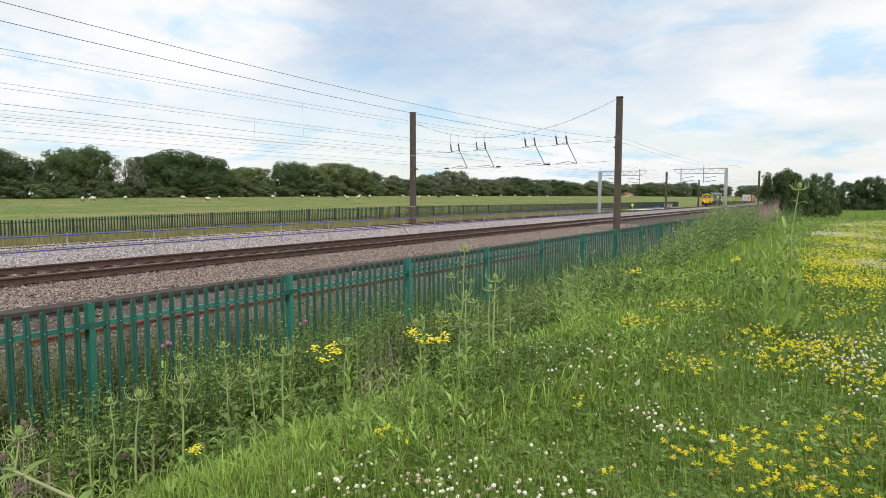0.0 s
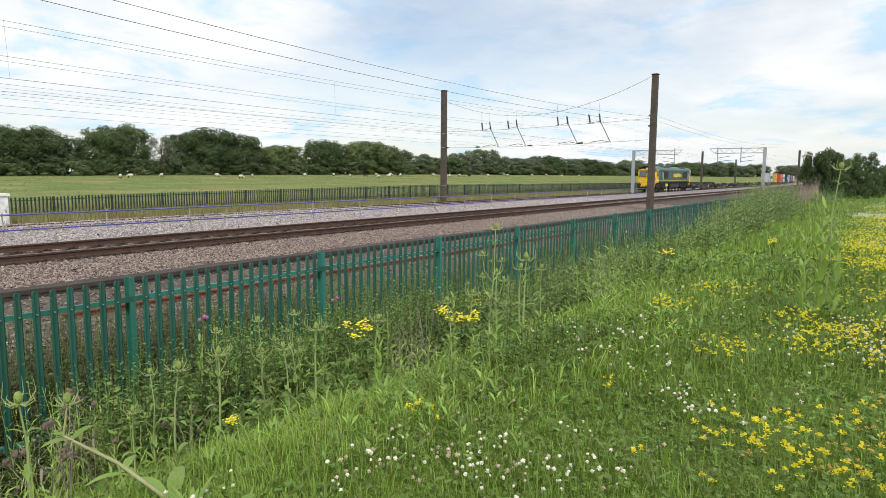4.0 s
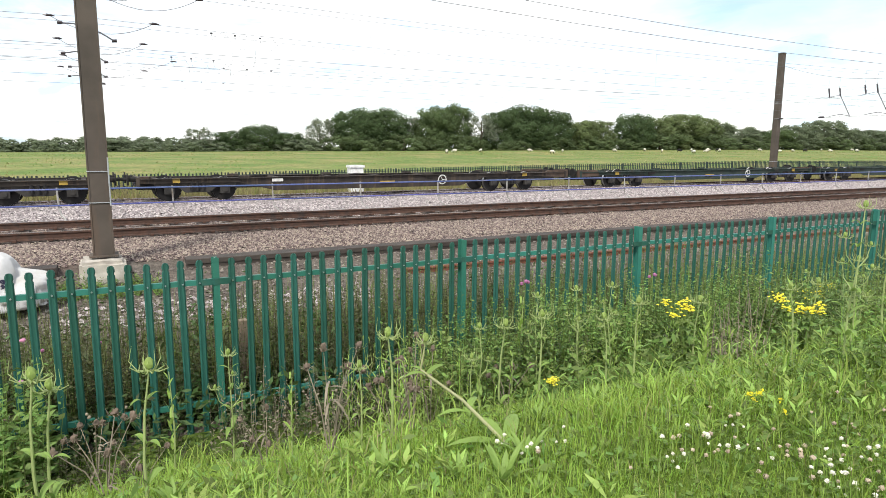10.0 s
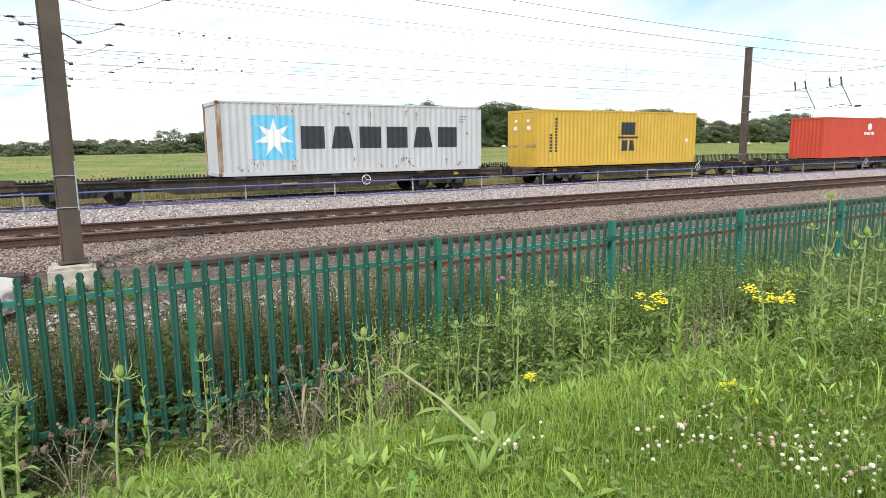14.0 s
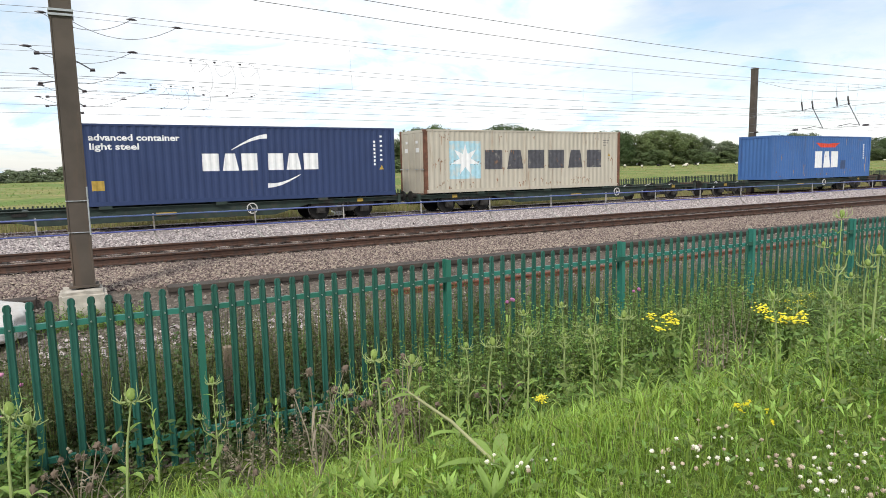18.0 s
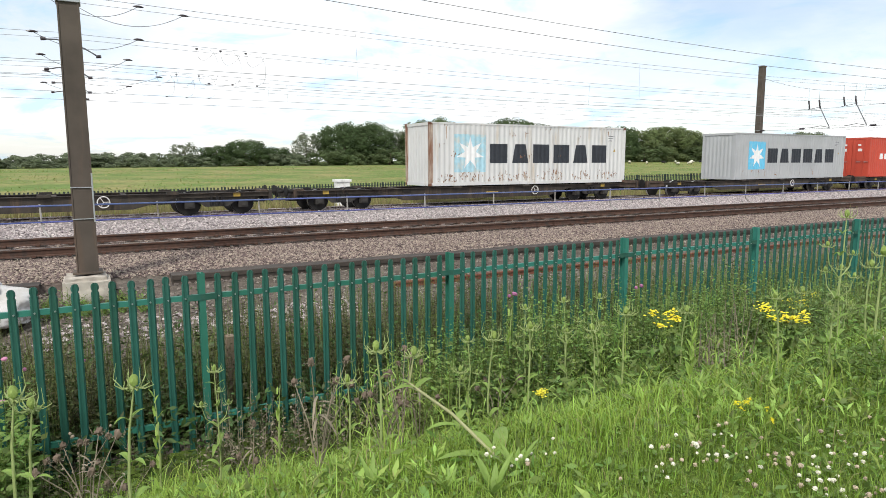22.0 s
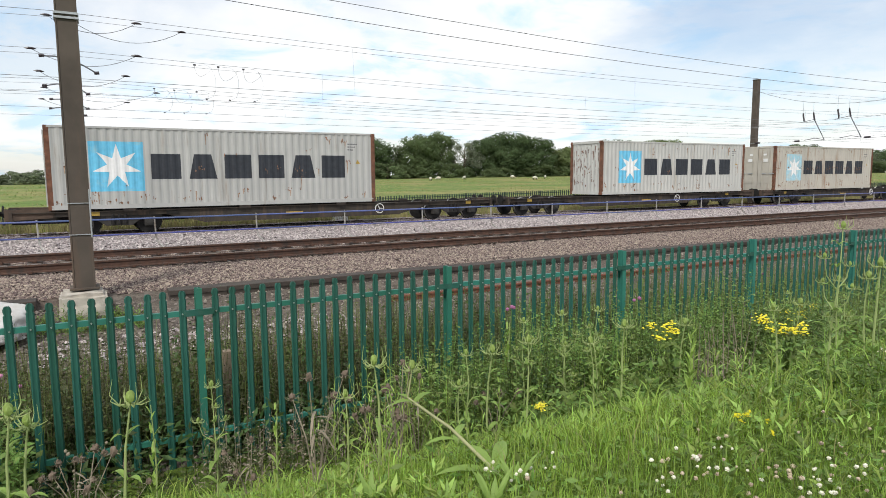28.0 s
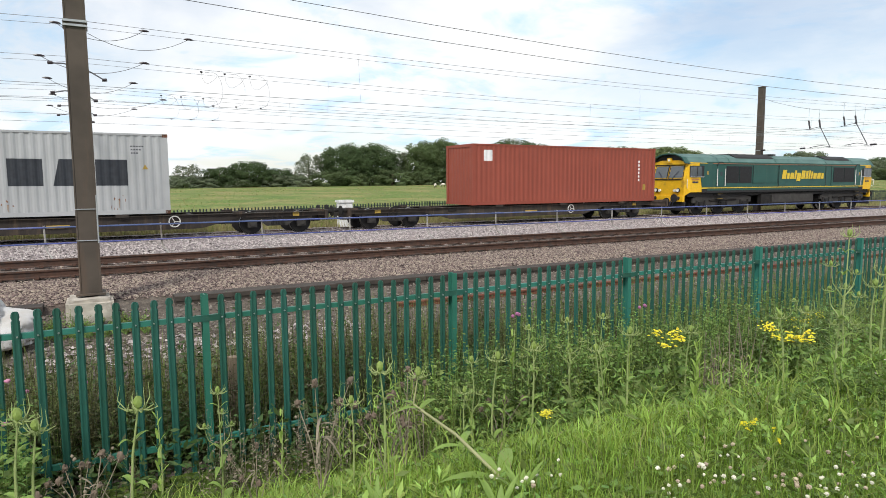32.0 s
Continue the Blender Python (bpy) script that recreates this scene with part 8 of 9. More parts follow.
def clover_heads(name, label, x, y, h, size, material, seed):
    """White clover: a ball of narrow florets round a pale core, on a thin stalk."""
    r = np.random.default_rng(seed)
    n = len(x)
    top = bank(x, y) + h
    c = np.stack([x + 0.01 * r.normal(size=n), y + 0.01 * r.normal(size=n), top], -1)
    m = 20
    k = np.arange(m)
    cz = 1 - 1.62 * (k + 0.5) / m
    a = k * 2.39996
    d = np.stack([np.sqrt(1 - cz * cz) * np.cos(a), np.sqrt(1 - cz * cz) * np.sin(a), cz], -1)
    d = d[None] + 0.22 * r.normal(size=(n, m, 3))
    d /= np.linalg.norm(d, axis=2)[..., None]
    s = (size * (0.7 + 0.6 * r.random(n)))[:, None, None]
    droop = np.where(d[..., 2:] < 0, 0.78, 1.0)
    w = np.cross(d, np.array([0.3, 0.2, 0.9])); w /= np.linalg.norm(w, axis=2)[..., None]
    u = np.cross(d, w)
    tip = c[:, None] + d * s * droop * 0.93
    base_ = c[:, None] + d * s * 0.30
    v = np.stack([base_, tip + w * s * 0.30 - d * s * 0.12, tip + u * s * 0.12, tip - w * s * 0.30 - d * s * 0.12], 2).reshape(-1, 3)
    # the pale heart of each head, an eight-sided bead
    k = np.arange(6)
    ring = np.stack([np.cos(k * 1.0472), np.sin(k * 1.0472), 0 * k], -1)
    bead = np.concatenate([ring * 0.62, ring * 0.42 + [0, 0, 0.5], [[0, 0, 0.66], [0, 0, -0.4]]])
    bv = (c[:, None] + bead[None] * s * 1.25).reshape(-1, 3)
    q = [(j, (j + 1) % 6, 6 + (j + 1) % 6, 6 + j) for j in range(6)] + [(6 + j, 6 + (j + 1) % 6, 6 + (j + 2) % 6, 12) for j in (0, 2, 4)] + [((j + 2) % 6, (j + 1) % 6, j, 13) for j in (0, 2, 4)]
    bf = (np.arange(n)[:, None, None] * 14 + np.array(q)[None]).reshape(-1, 4) + len(v)
    v, fl = np.concatenate([v, bv]), np.concatenate([np.arange(len(v)).reshape(-1, 4), bf])
    tagged(new(name, raw(name, v, fl, material)), label, "clover flowers", kind="stuff")
    z = bank(x, y)
    st = np.stack([np.stack([x - 0.0016, y, z], -1), np.stack([x + 0.0016, y, z], -1), c + [0.0012, 0, 0], c - [0.0012, 0, 0]], 1).reshape(-1, 3)
    tagged(new("flower_stalks", raw("stalks", st, np.arange(4 * n).reshape(-1, 4), BLADE[2])), "thin green flower stalks in the turf", "flower stalks", kind="stuff")


def trefoil_flowers(name, label, x, y, h, size, material, seed, florets=4):
    """Low fans of pea-like petals: an upright standard and a folded keel to each."""
    r = np.random.default_rng(seed)
    n = len(x)
    x, y, h = (np.repeat(q, florets) for q in (x, y, h))
    f = np.tile(np.arange(florets), n)
    a = np.repeat(r.random(n) * 6.283, florets) + f * 6.283 / florets * 0.8 + 0.4 * r.random(len(x))
    s = size * (0.65 + 0.6 * r.random(len(x)))
    o = np.stack([np.cos(a), np.sin(a), 0 * a], -1)
    w = np.stack([-np.sin(a), np.cos(a), 0 * a], -1)
    up = np.array([0, 0, 1.0])
    c = np.stack([x, y, bank(x, y) + h + 0.004 * r.normal(size=len(x))], -1) + o * (s * 0.45)[:, None]
    S = s[:, None]
    lift_ = (0.5 + 0.7 * r.random(len(x)))[:, None]
    stand = np.stack([c - w * S * 0.18, c + w * S * 0.18, c + w * S * 0.62 + up * S * lift_ + o * S * 0.1, c - w * S * 0.62 + up * S * lift_ + o * S * 0.1], 1)
    keel = np.stack([c - up * S * 0.12, c + o * S * 0.9 + w * S * 0.34, c + o * S * 1.1 + up * S * 0.35, c + o * S * 0.9 - w * S * 0.34], 1)
    v = np.concatenate([stand, keel]).reshape(-1, 3)
    tagged(new(name, raw(name, v, np.arange(len(v)).reshape(-1, 4), material)), label, "flowers", kind="stuff")


OLDPETAL = mat("orange ageing petals", (0.68, 0.47, 0.13), 0.6, var=0.1, bump=0, island=0.2, backlit=0.25)
NEAR_WHITE = [(-1.57, 2.07, 1), (-1.5, 2.24, 1), (-1.38, 1.99, 1.2), (-1.19, 2.03, 1.2), (-1.32, 2.51, 1), (-1.24, 2.69, 1), (-1.02, 2.43, 1), (-0.94, 2.61, 1.2), (-1.05, 2.2, 1.2), (-1.73, 1.43, 0.6), (-1.35, 1.99, 0.8), (-1.26, 2.26, 1),
              (-1.23, 2.6, 1), (-0.7, 2.49, 1.2), (-0.86, 2.36, 1), (-0.67, 2.92, 1), (-0.32, 2.99, 0.9), (-0.5, 3.71, 0.8), (-0.83, 4.11, 0.8), (-0.16, 3.59, 0.9), (-0.08, 3.92, 0.7), (-1.48, 2.85, 0.8), (-1.42, 1.9, 0.5), (-1.41, 2.03, 0.5), (-1.24, 1.78, 0.5), (-1.04, 2.19, 0.6), (-0.95, 2.1, 0.6), (-0.85, 2.31, 0.6), (-0.8, 2.44, 0.6), (-1.69, 1.36, 0.3), (-1.03, 2.14, 0.6), (-0.86, 2.2, 0.6), (-0.77, 2.32, 0.6), (-0.63, 2.45, 0.6), (-0.47, 2.67, 0.6), (-1.02, 2.35, 0.6), (-1.16, 1.78, 0.5), (-0.63, 3.76, 0.6), (-1.01, 4.38, 0.8), (-1.56, 5.25, 1.2), (-0.8, 4.2, 0.8)]
x, y, r = near_spots(46, NEAR_WHITE, 0.2, 41, 3, 0.04)
clover_heads("clover_flowers", "white clover heads among the grass", x, y, 0.05 + 0.08 * r.random(len(x)), 0.0108, CLOVER, 41)
x, y, r = near_spots(105, [(0.24, 6.64, 0.5), (0.5, 5.75, 0.5), (0.42, 5.2, 0.4), (0.58, 4.75, 0.35), (0.6, 6.9, 0.6), (0.5, 6.2, 0.5), (0.42, 6.4, 0.5), (0.55, 5.4, 0.4), (0.4, 5.9, 0.4), (-0.35, 3.5, 0.6), (0.7, 5.7, 1.0), (0.6, 6.6, 1.0), (-2.2, 5.2, 1.3), (-0.6, 5.2, 1.4), (-1.6, 7.5, 2), (-1.2, 4.6, 1.2)], 0.34, 47, 3, 0.05)
clover_heads("clover_patch", "dense white clover heads beside the trefoil", x, y, 0.06 + 0.09 * r.random(len(x)), 0.0125, CLOVER, 47)
x, y, r = near_spots(100, NEAR_WHITE + [(-2.59, 3.98, 2), (-2.2, 3.2, 2), (0.3, 3.6, 1.2), (0.6, 4.2, 1)], 0.22, 42)
clover_heads("faded_clover", "browning clover heads among the grass", x, y, 0.04 + 0.06 * r.random(len(x)), 0.0115, CLOVER_P, 42)
NEAR_YELLOW = [(0.37, 3.13, 0.9), (0.56, 3.25, 1), (0.43, 3.82, 0.7), (0.6, 4.05, 0.8), (0.6, 3.5, 1), (-0.2, 3.23, 0.7), (-0.09, 3.36, 0.8), (-0.01, 3.49, 0.8), (-0.07, 3.0, 0.8), (0.14, 3.04, 0.9), (0.48, 3.87, 0.9), (0.57, 3.75, 1), (0.3, 3.3, 0.9), (0.35, 3.1, 0.8), (0.05, 3.2, 0.7), (0.2, 3.5, 0.6)]
MID_YELLOW = [(-0.28, 6.23, 0.5), (0.34, 5.16, 0.5), (0.06, 5.64, 0.5), (-0.04, 5.11, 0.4), (-1.0, 7.2, 0.5), (-0.49, 4.75, 0.3), (0.45, 4.9, 0.5), (0.3, 6.0, 0.4), (0.02, 5.67, 0.5), (0.15, 6.04, 0.5), (-0.23, 6.34, 0.4), (0.29, 7.55, 1.0), (0.58, 8.3, 1.0), (0.7, 10.17, 1.3), (0.45, 8.0, 0.8), (-1.05, 7.52, 0.6), (-0.3, 12.02, 1.0), (0.5, 9.2, 1.2), (0.9, 7.0, 0.9), (0.6, 6.4, 0.6), (-1.24, 5.97, 0.3), (0.8, 4.9, 0.6), (1.0, 8.8, 1.2), (1.2, 10.5, 1.3), (0.9, 11.5, 1.3)]
x, y, r = near_spots(58, NEAR_YELLOW, 0.22, 43, 2, 0.03)
trefoil_flowers("birdsfoot_flowers", "bright yellow trefoil flowers low in the meadow", x, y, 0.09 + 0.07 * r.random(len(x)), 0.0130, BUTTER, 43, 6)
x, y, r = near_spots(26, NEAR_YELLOW + [(0.5, 3.8, 0.6), (0.55, 3.79, 0.5), (0.6, 3.85, 0.5)], 0.2, 48, 2, 0.03)
trefoil_flowers("ageing_trefoil", "ageing orange trefoil flowers low in the meadow", x, y, 0.08 + 0.05 * r.random(len(x)), 0.009, OLDPETAL, 48, 5)
x, y, r = near_spots(270, MID_YELLOW, 0.32, 44, 3, 0.05)
trefoil_flowers("trefoil_drift", "drifts of yellow trefoil flowers across the meadow", x, y, 0.10 + 0.10 * r.random(len(x)), 0.0115, BUTTER, 44, 4)
x, y, r = near_spots(8, [(-1.59, 2.56, 0.2), (-1.29, 2.92, 0.2), (-1.4, 2.46, 0.3), (-0.87, 5.02, 0.4), (-0.91, 3.62, 0.4), (-1.29, 2.8, 0.2), (-1.55, 2.45, 0.3), (-1.46, 2.26, 0.3)], 0.1, 49, 2, 0.03)
trefoil_flowers("scattered_trefoil", "single yellow trefoil flowers in the grass", x, y, 0.10 + 0.06 * r.random(len(x)), 0.010, BUTTER, 49, 5)
x, y, r = near_spots(1900, [(0.2, 10, 0.8), (0.8, 10.4, 0.9), (0.5, 12, 1), (0.0, 12.3, 0.7), (0.4, 14, 1), (0.1, 15.2, 1), (0.9, 16, 1.2), (0.2, 18, 1), (1.0, 19, 1.4), (0.0, 20, 1), (0.4, 22.5, 1.3), (0.9, 25, 1.6), (0.2, 28, 1.6), (0.8, 31, 2), (2.5, 14, 2), (3, 20, 2.4), (3, 28, 3), (6, 36, 4)], 0.42, 50, 4, 0.10)
trefoil_flowers("meadow_flowers", "yellow flowers across the distant meadow", x, y, 0.18 + 0.12 * r.random(len(x)), 0.0175, BUTTER, 50, 1)
x, y, r = near_spots(1300, [(0.5, 21, 1.2), (-0.3, 21.5, 0.8), (0.6, 24, 1.4), (-0.2, 29, 1.6), (0.7, 32, 2.2), (0.9, 17, 1), (0.8, 12.8, 0.8), (3, 24, 3), (5, 34, 4)], 0.6, 45, 3, 0.12)
trefoil_flowers("meadow_clover", "white flowers across the distant meadow", x, y, 0.18 + 0.1 * r.random(len(x)), 0.018, CLOVER, 45, 1)


heads("balsam_flowers", "pink balsam flowers by the fence", bx, by, 0.75 + 0.5 * r0.random(26), 0.024, BALSAMPINK, WEED, "flowers")


def leaf_blade(bm, p, d, length, width, droop):
    """A long pointed leaf from p along d, folded and drooping."""
    p, d = Vector(p), Vector(d).normalized()
    side = d.cross(Vector((0, 0, 1))).normalized() if abs(d.z) < 0.98 else Vector((1, 0, 0))
    prev = None
    for k in range(6):
        t = k / 5
        c = p + d * length * t + Vector((0, 0, -droop * length * t * t))
        w = width * (math.sin(math.pi * min(0.98, t * 0.8 + 0.18)))
        row = [bm.verts.new(c - side * w + Vector((0, 0, w * 0.35))), bm.verts.new(c), bm.verts.new(c + side * w + Vector((0, 0, w * 0.35)))]
        if prev:
            bm.faces.new((prev[0], prev[1], row[1], row[0])); bm.faces.new((prev[1], prev[2], row[2], row[1]))
        prev = row


def teasel_head(t, q, p, s, lean=(0, 0, 1)):
    """An egg-shaped spiny head in a ring of long narrow bracts that curve up round it."""
    x, y, z = p
    bm = B()
    bmesh.ops.create_icosphere(bm, subdivisions=2, radius=0.0142 * s, matrix=Matrix.LocRotScale((x, y, z + 0.026 * s), None, (1, 1, 1.65)))
    for k, v in enumerate(bm.verts):
        v.co += (v.co - Vector((x, y, z + 0.026 * s))).normalized() * (0.0045 if k % 2 else 0.0) * s
    hd = part("seed_head", bm, HEADGREEN, t, "green spiny seed head")
    bm = B()
    for k in range(10):
        a = k * 0.6283 + q.uniform(-.2, .2)
        r_, up = q.uniform(0.046, 0.074) * s, q.uniform(0.025, 0.085) * s * (1.25 if k % 3 == 0 else 0.75)
        c, d = math.cos(a), math.sin(a)
        tube(bm, [(x, y, z), (x + r_ * 0.6 * c, y + r_ * 0.6 * d, z - 0.004), (x + r_ * 1.08 * c, y + r_ * 1.08 * d, z + up * 0.35), (x + r_ * 0.92 * c, y + r_ * 0.92 * d, z + up)], [0.0030 * s, 0.0030 * s, 0.0022 * s, 0.0007], 4)
    tagged(part("bract_whorl", bm, TEASEL, hd, "ring of long pale curved bracts"), kind="stuff")


def teasel(seed, h, nheads):
    """Upright ridged stem, cupped leaf pairs turning by a quarter, paired branches with egg-shaped heads."""
    q = random.Random(seed)
    t = thing("teasel", "tall pale green teasel plant with spiky heads", "teasel", "teasels")
    bend_ = [q.uniform(-0.025, 0.025) * h for k in range(4)]
    bm = B(); tube(bm, [(0, 0, -0.05), (bend_[0], bend_[1], h * 0.35), (bend_[2], bend_[3], h * 0.7), (0.0, 0.01, h)], [0.0075, 0.0065, 0.005, 0.0032], 6); part("stem", bm, TEASEL, t)
    teasel_head(t, q, (0, 0.01, h), 1.0)
    nodes = max(3, int(round(h / 0.17)))
    a = q.uniform(0, 3)
    side = 0
    for k in range(nodes):
        f = (k + 0.6) / (nodes + 0.35)
        z = h * f
        L_ = (0.24 - 0.16 * f) * q.uniform(0.85, 1.2) * min(1.1, 0.55 + 0.5 * h)
        for g in (0, math.pi):
            bm = B(); leaf_blade(bm, (bend_[0] * f, bend_[1] * f, z), (math.cos(a + g), math.sin(a + g), q.uniform(0.9, 1.5)), L_ * q.uniform(0.85, 1.15), L_ * (0.085 + 0.03 * (1 - f)), q.uniform(0.35, 0.75)); part("leaf", bm, TEASEL_L, t)
        if f > 0.42 and side < nheads - 1:
            for g in ((0.5, 3.64)[:min(2, nheads - 1 - side)]):
                l = h * q.uniform(0.12, 0.2)
                e = (l * 0.6 * math.cos(a + g), l * 0.6 * math.sin(a + g), z + l)
                bm = B(); tube(bm, [(0, 0, z), (e[0] * 0.75, e[1] * 0.75, z + l * 0.45), e], [0.0042, 0.0035, 0.0025], 5); part("branch", bm, TEASEL, t)
                teasel_head(t, q, e, q.uniform(0.55, 0.75))
                side += 1
        a += 1.5708 + q.uniform(-0.2, 0.2)
    return t


STRAWSTEM = mat("pale straw teasel stem", (0.30, 0.30, 0.15), 0.7, var=0.2, scale=6, bump=0.2)


def leaning_teasel(x, y, z, e, head_z):
    """A fallen teasel: the stem lies out from the root, then turns up to its head, with long leaves along it."""
    q = random.Random(77)
    t = thing("teasel", "half-fallen teasel with a bent stem and broad leaves", "teasel", "teasels")
    p0, p1 = Vector((x, y, z)), Vector(e)
    mid = p0.lerp(p1, 0.55) + Vector((0, 0, 0.03))
    top = Vector((p1.x - 0.02, p1.y + 0.0, head_z))
    bm = B(); tube(bm, [tuple(p0), tuple(mid), tuple(p1), tuple(p1 + Vector((-0.035, -0.02, 0.02))), tuple(p1.lerp(top, 0.5) + Vector((-0.02, -0.01, 0))), tuple(top)], [0.009, 0.008, 0.007, 0.006, 0.0045, 0.0035], 8); part("stem", bm, STRAWSTEM, t, "bent straw-green stem")
    teasel_head(t, q, tuple(top), 1.0)
    d = (p1 - p0).normalized()
    for f, L_, g, w in ((0.02, 0.34, 0.9, 0.034), (0.04, 0.36, -1.0, 0.036), (0.10, 0.28, -0.35, 0.030), (0.46, 0.20, 1.2, 0.022), (0.50, 0.17, -1.2, 0.020), (1.0, 0.15, 1.3, 0.022), (1.0, 0.17, -1.5, 0.02), (1.05, 0.10, 0.2, 0.016)):
        c = p0.lerp(p1, f)
        bm = B(); leaf_blade(bm, c, (d.x * math.cos(g) - d.y * math.sin(g), d.x * math.sin(g) + d.y * math.cos(g), d.z * 0.5 + 0.25), L_, w, 0.35); part("leaf", bm, TEASEL_L, t)
    return t


SPIKELEAF = mat("fresh broad leaf", (0.33, 0.47, 0.10), 0.5, var=0.15, scale=3, bump=0.1, backlit=0.4)


def leafy_spike(seed, h, broad):
    """An unflowered plant: one stout stem set with ascending pointed leaves up to the tip."""
    q = random.Random(seed)
    t = thing("leafy_weed", "upright unflowered weed with long ascending leaves", "plant", "leafy weeds")
    bm = B(); tube(bm, [(0, 0, -0.04), (0.02, 0.0, h * 0.5), (0.0, 0.02, h)], [0.009, 0.007, 0.003], 6); part("stem", bm, TEASEL, t)
    n = int(10 + 9 * h)
    for k in range(n):
        f = (k + 0.5) / n
        a = k * 2.4 + q.uniform(-.3, .3)
        L_ = h * broad * (1.05 - 0.62 * f) * q.uniform(0.75, 1.2)
        bm = B(); leaf_blade(bm, (0, 0, h * f * 0.97), (math.cos(a), math.sin(a), q.uniform(1.3, 3.2)), L_, L_ * 0.10, q.uniform(0.15, 0.4)); part("leaf", bm, SPIKELEAF, t)
    return t


def ragwort(seed, h, spread):
    q = random.Random(seed)
    t = thing("ragwort", "yellow-flowered ragwort plant with ragged leaves", "wildflower", "ragwort plants")
    for k in range(5):
        a = q.uniform(0, 6.28)
        e = Vector((spread * q.uniform(0.2, 1) * math.cos(a), spread * q.uniform(0.2, 1) * math.sin(a), h * q.uniform(0.8, 1.0)))
        bm = B(); tube(bm, [(0, 0, -0.03), (e.x * 0.3, e.y * 0.3, h * 0.5), tuple(e)], [0.008, 0.006, 0.003], 5); part("stem", bm, WEED, t)
        bm = B()
        for j in range(14):
            c = e + Vector((q.gauss(0, 0.034), q.gauss(0, 0.034), q.uniform(-0.03, 0.02)))
            vs = [bm.verts.new(c + Vector((0.015 * math.cos(b), 0.015 * math.sin(b), 0.004 * (i % 2)))) for i, b in enumerate([i * 0.785 for i in range(8)])]
            tp = bm.verts.new(c + Vector((0, 0, 0.012)))
            for i in range(8):
                bm.faces.new((vs[i], vs[(i + 1) % 8], tp))
        tagged(part("flower_head", bm, BUTTER, t, "flat cluster of yellow flowers"), kind="stuff")
        bm = B()
        for j in range(7):
            z = h * (0.15 + 0.1 * j)
            b = q.uniform(0, 6.28)
            leaf_blade(bm, (e.x * 0.3 * z / h, e.y * 0.3 * z / h, z), (math.cos(b), math.sin(b), 0.6), 0.14, 0.025, 0.5)
        tagged(part("foliage", bm, WEED, t), kind="stuff")
    return t


def dock(seed, h):
    """A broad-leaved plant: rosette of long leaves."""
    q = random.Random(seed)
    t = thing("broadleaf_plant", "broad-leaved green plant with long pointed leaves", "plant", "broad-leaved plants")
    for k in range(12):
        a = k * 0.53 + q.uniform(-.2, .2)
        bm = B(); leaf_blade(bm, (0, 0, 0), (math.cos(a), math.sin(a), q.uniform(1.2, 3.2)), h * q.uniform(0.6, 1.1), h * 0.055, 0.3); part("leaf", bm, TEASEL_L, t)
    return t


def dead_stalks(seed, h):
    """Last year's teasel: thin grey-brown forked stalks with bristly egg-shaped heads and withered leaves."""
    q = random.Random(seed)
    t = thing("dead_teasel", "dry brown teasel stalks with bristly dead heads", "dead plant", "dead teasels")
    for k in range(5):
        a, l = q.uniform(0, 6.28), q.uniform(0.05, 0.26)
        e = (l * math.cos(a), l * math.sin(a), h * q.uniform(0.6, 1.0))
        bm = B(); tube(bm, [(0, 0, 0), (e[0] * 0.4, e[1] * 0.4, e[2] * 0.6), e], [0.0042, 0.0034, 0.002], 5); part("stalk", bm, DRYST, t)
        bm = B(); bmesh.ops.create_icosphere(bm, subdivisions=2, radius=0.0135, matrix=Matrix.LocRotScale(e, None, (1, 1, 1.5)))
        for v in bm.verts:
            v.co += (v.co - Vector(e)).normalized() * q.choice((0, 0, 0.004, 0.009))
        hd = part("withered_head", bm, DEADHEAD, t, "bristly brown seed head")
        bm = B()
        for j in range(6):
            g = j * 1.05 + q.uniform(-.3, .3)
            tube(bm, [e, (e[0] + 0.03 * math.cos(g), e[1] + 0.03 * math.sin(g), e[2] - 0.012), (e[0] + 0.045 * math.cos(g), e[1] + 0.045 * math.sin(g), e[2] + q.uniform(-0.01, 0.04))], [0.0016, 0.0013, 0.0006], 3)
        tagged(part("bract_ring", bm, DRYST, hd), kind="stuff")
    bm = B()
    for j in range(7):
        g, z = q.uniform(0, 6.28), h * q.uniform(0.1, 0.6)
        leaf_blade(bm, (0, 0, z), (math.cos(g), math.sin(g), 0.3), q.uniform(0.08, 0.18), 0.007, 0.9)
    tagged(part("withered_foliage", bm, DRYST, t), kind="stuff")
    return t


TEASELS = [teasel(1, 1.15, 5), teasel(2, 0.85, 3), teasel(3, 1.0, 4), teasel(4, 0.58, 1)]
SPIKE = [leafy_spike(21, 0.9, 0.22), leafy_spike(22, 1.1, 0.34)]
RAG = [ragwort(5, 0.75, 0.26), ragwort(6, 0.5, 0.15)]
DOCK = [dock(7, 0.34), dock(8, 0.5)]
DEAD = [dead_stalks(9, 0.75), dead_stalks(10, 0.55)]
placed = set()


def put(proto, x, y, s=1.0, rot=None, lean=0.0):
    z = float(bank(x, y)) - 0.01 if x > -6.1 else float(ground_z(x, y))
    m = Matrix.LocRotScale((x, y, z), Euler((radians(lean), radians(-lean), tr.uniform(0, 6.28) if rot is None else rot)), (s, s, s))
    if proto.name in placed:
        return copy_thing(proto, m)
    placed.add(proto.name)
    proto.matrix_world = m
    return proto


HT = (1.15, 0.85, 1.0, 0.58)
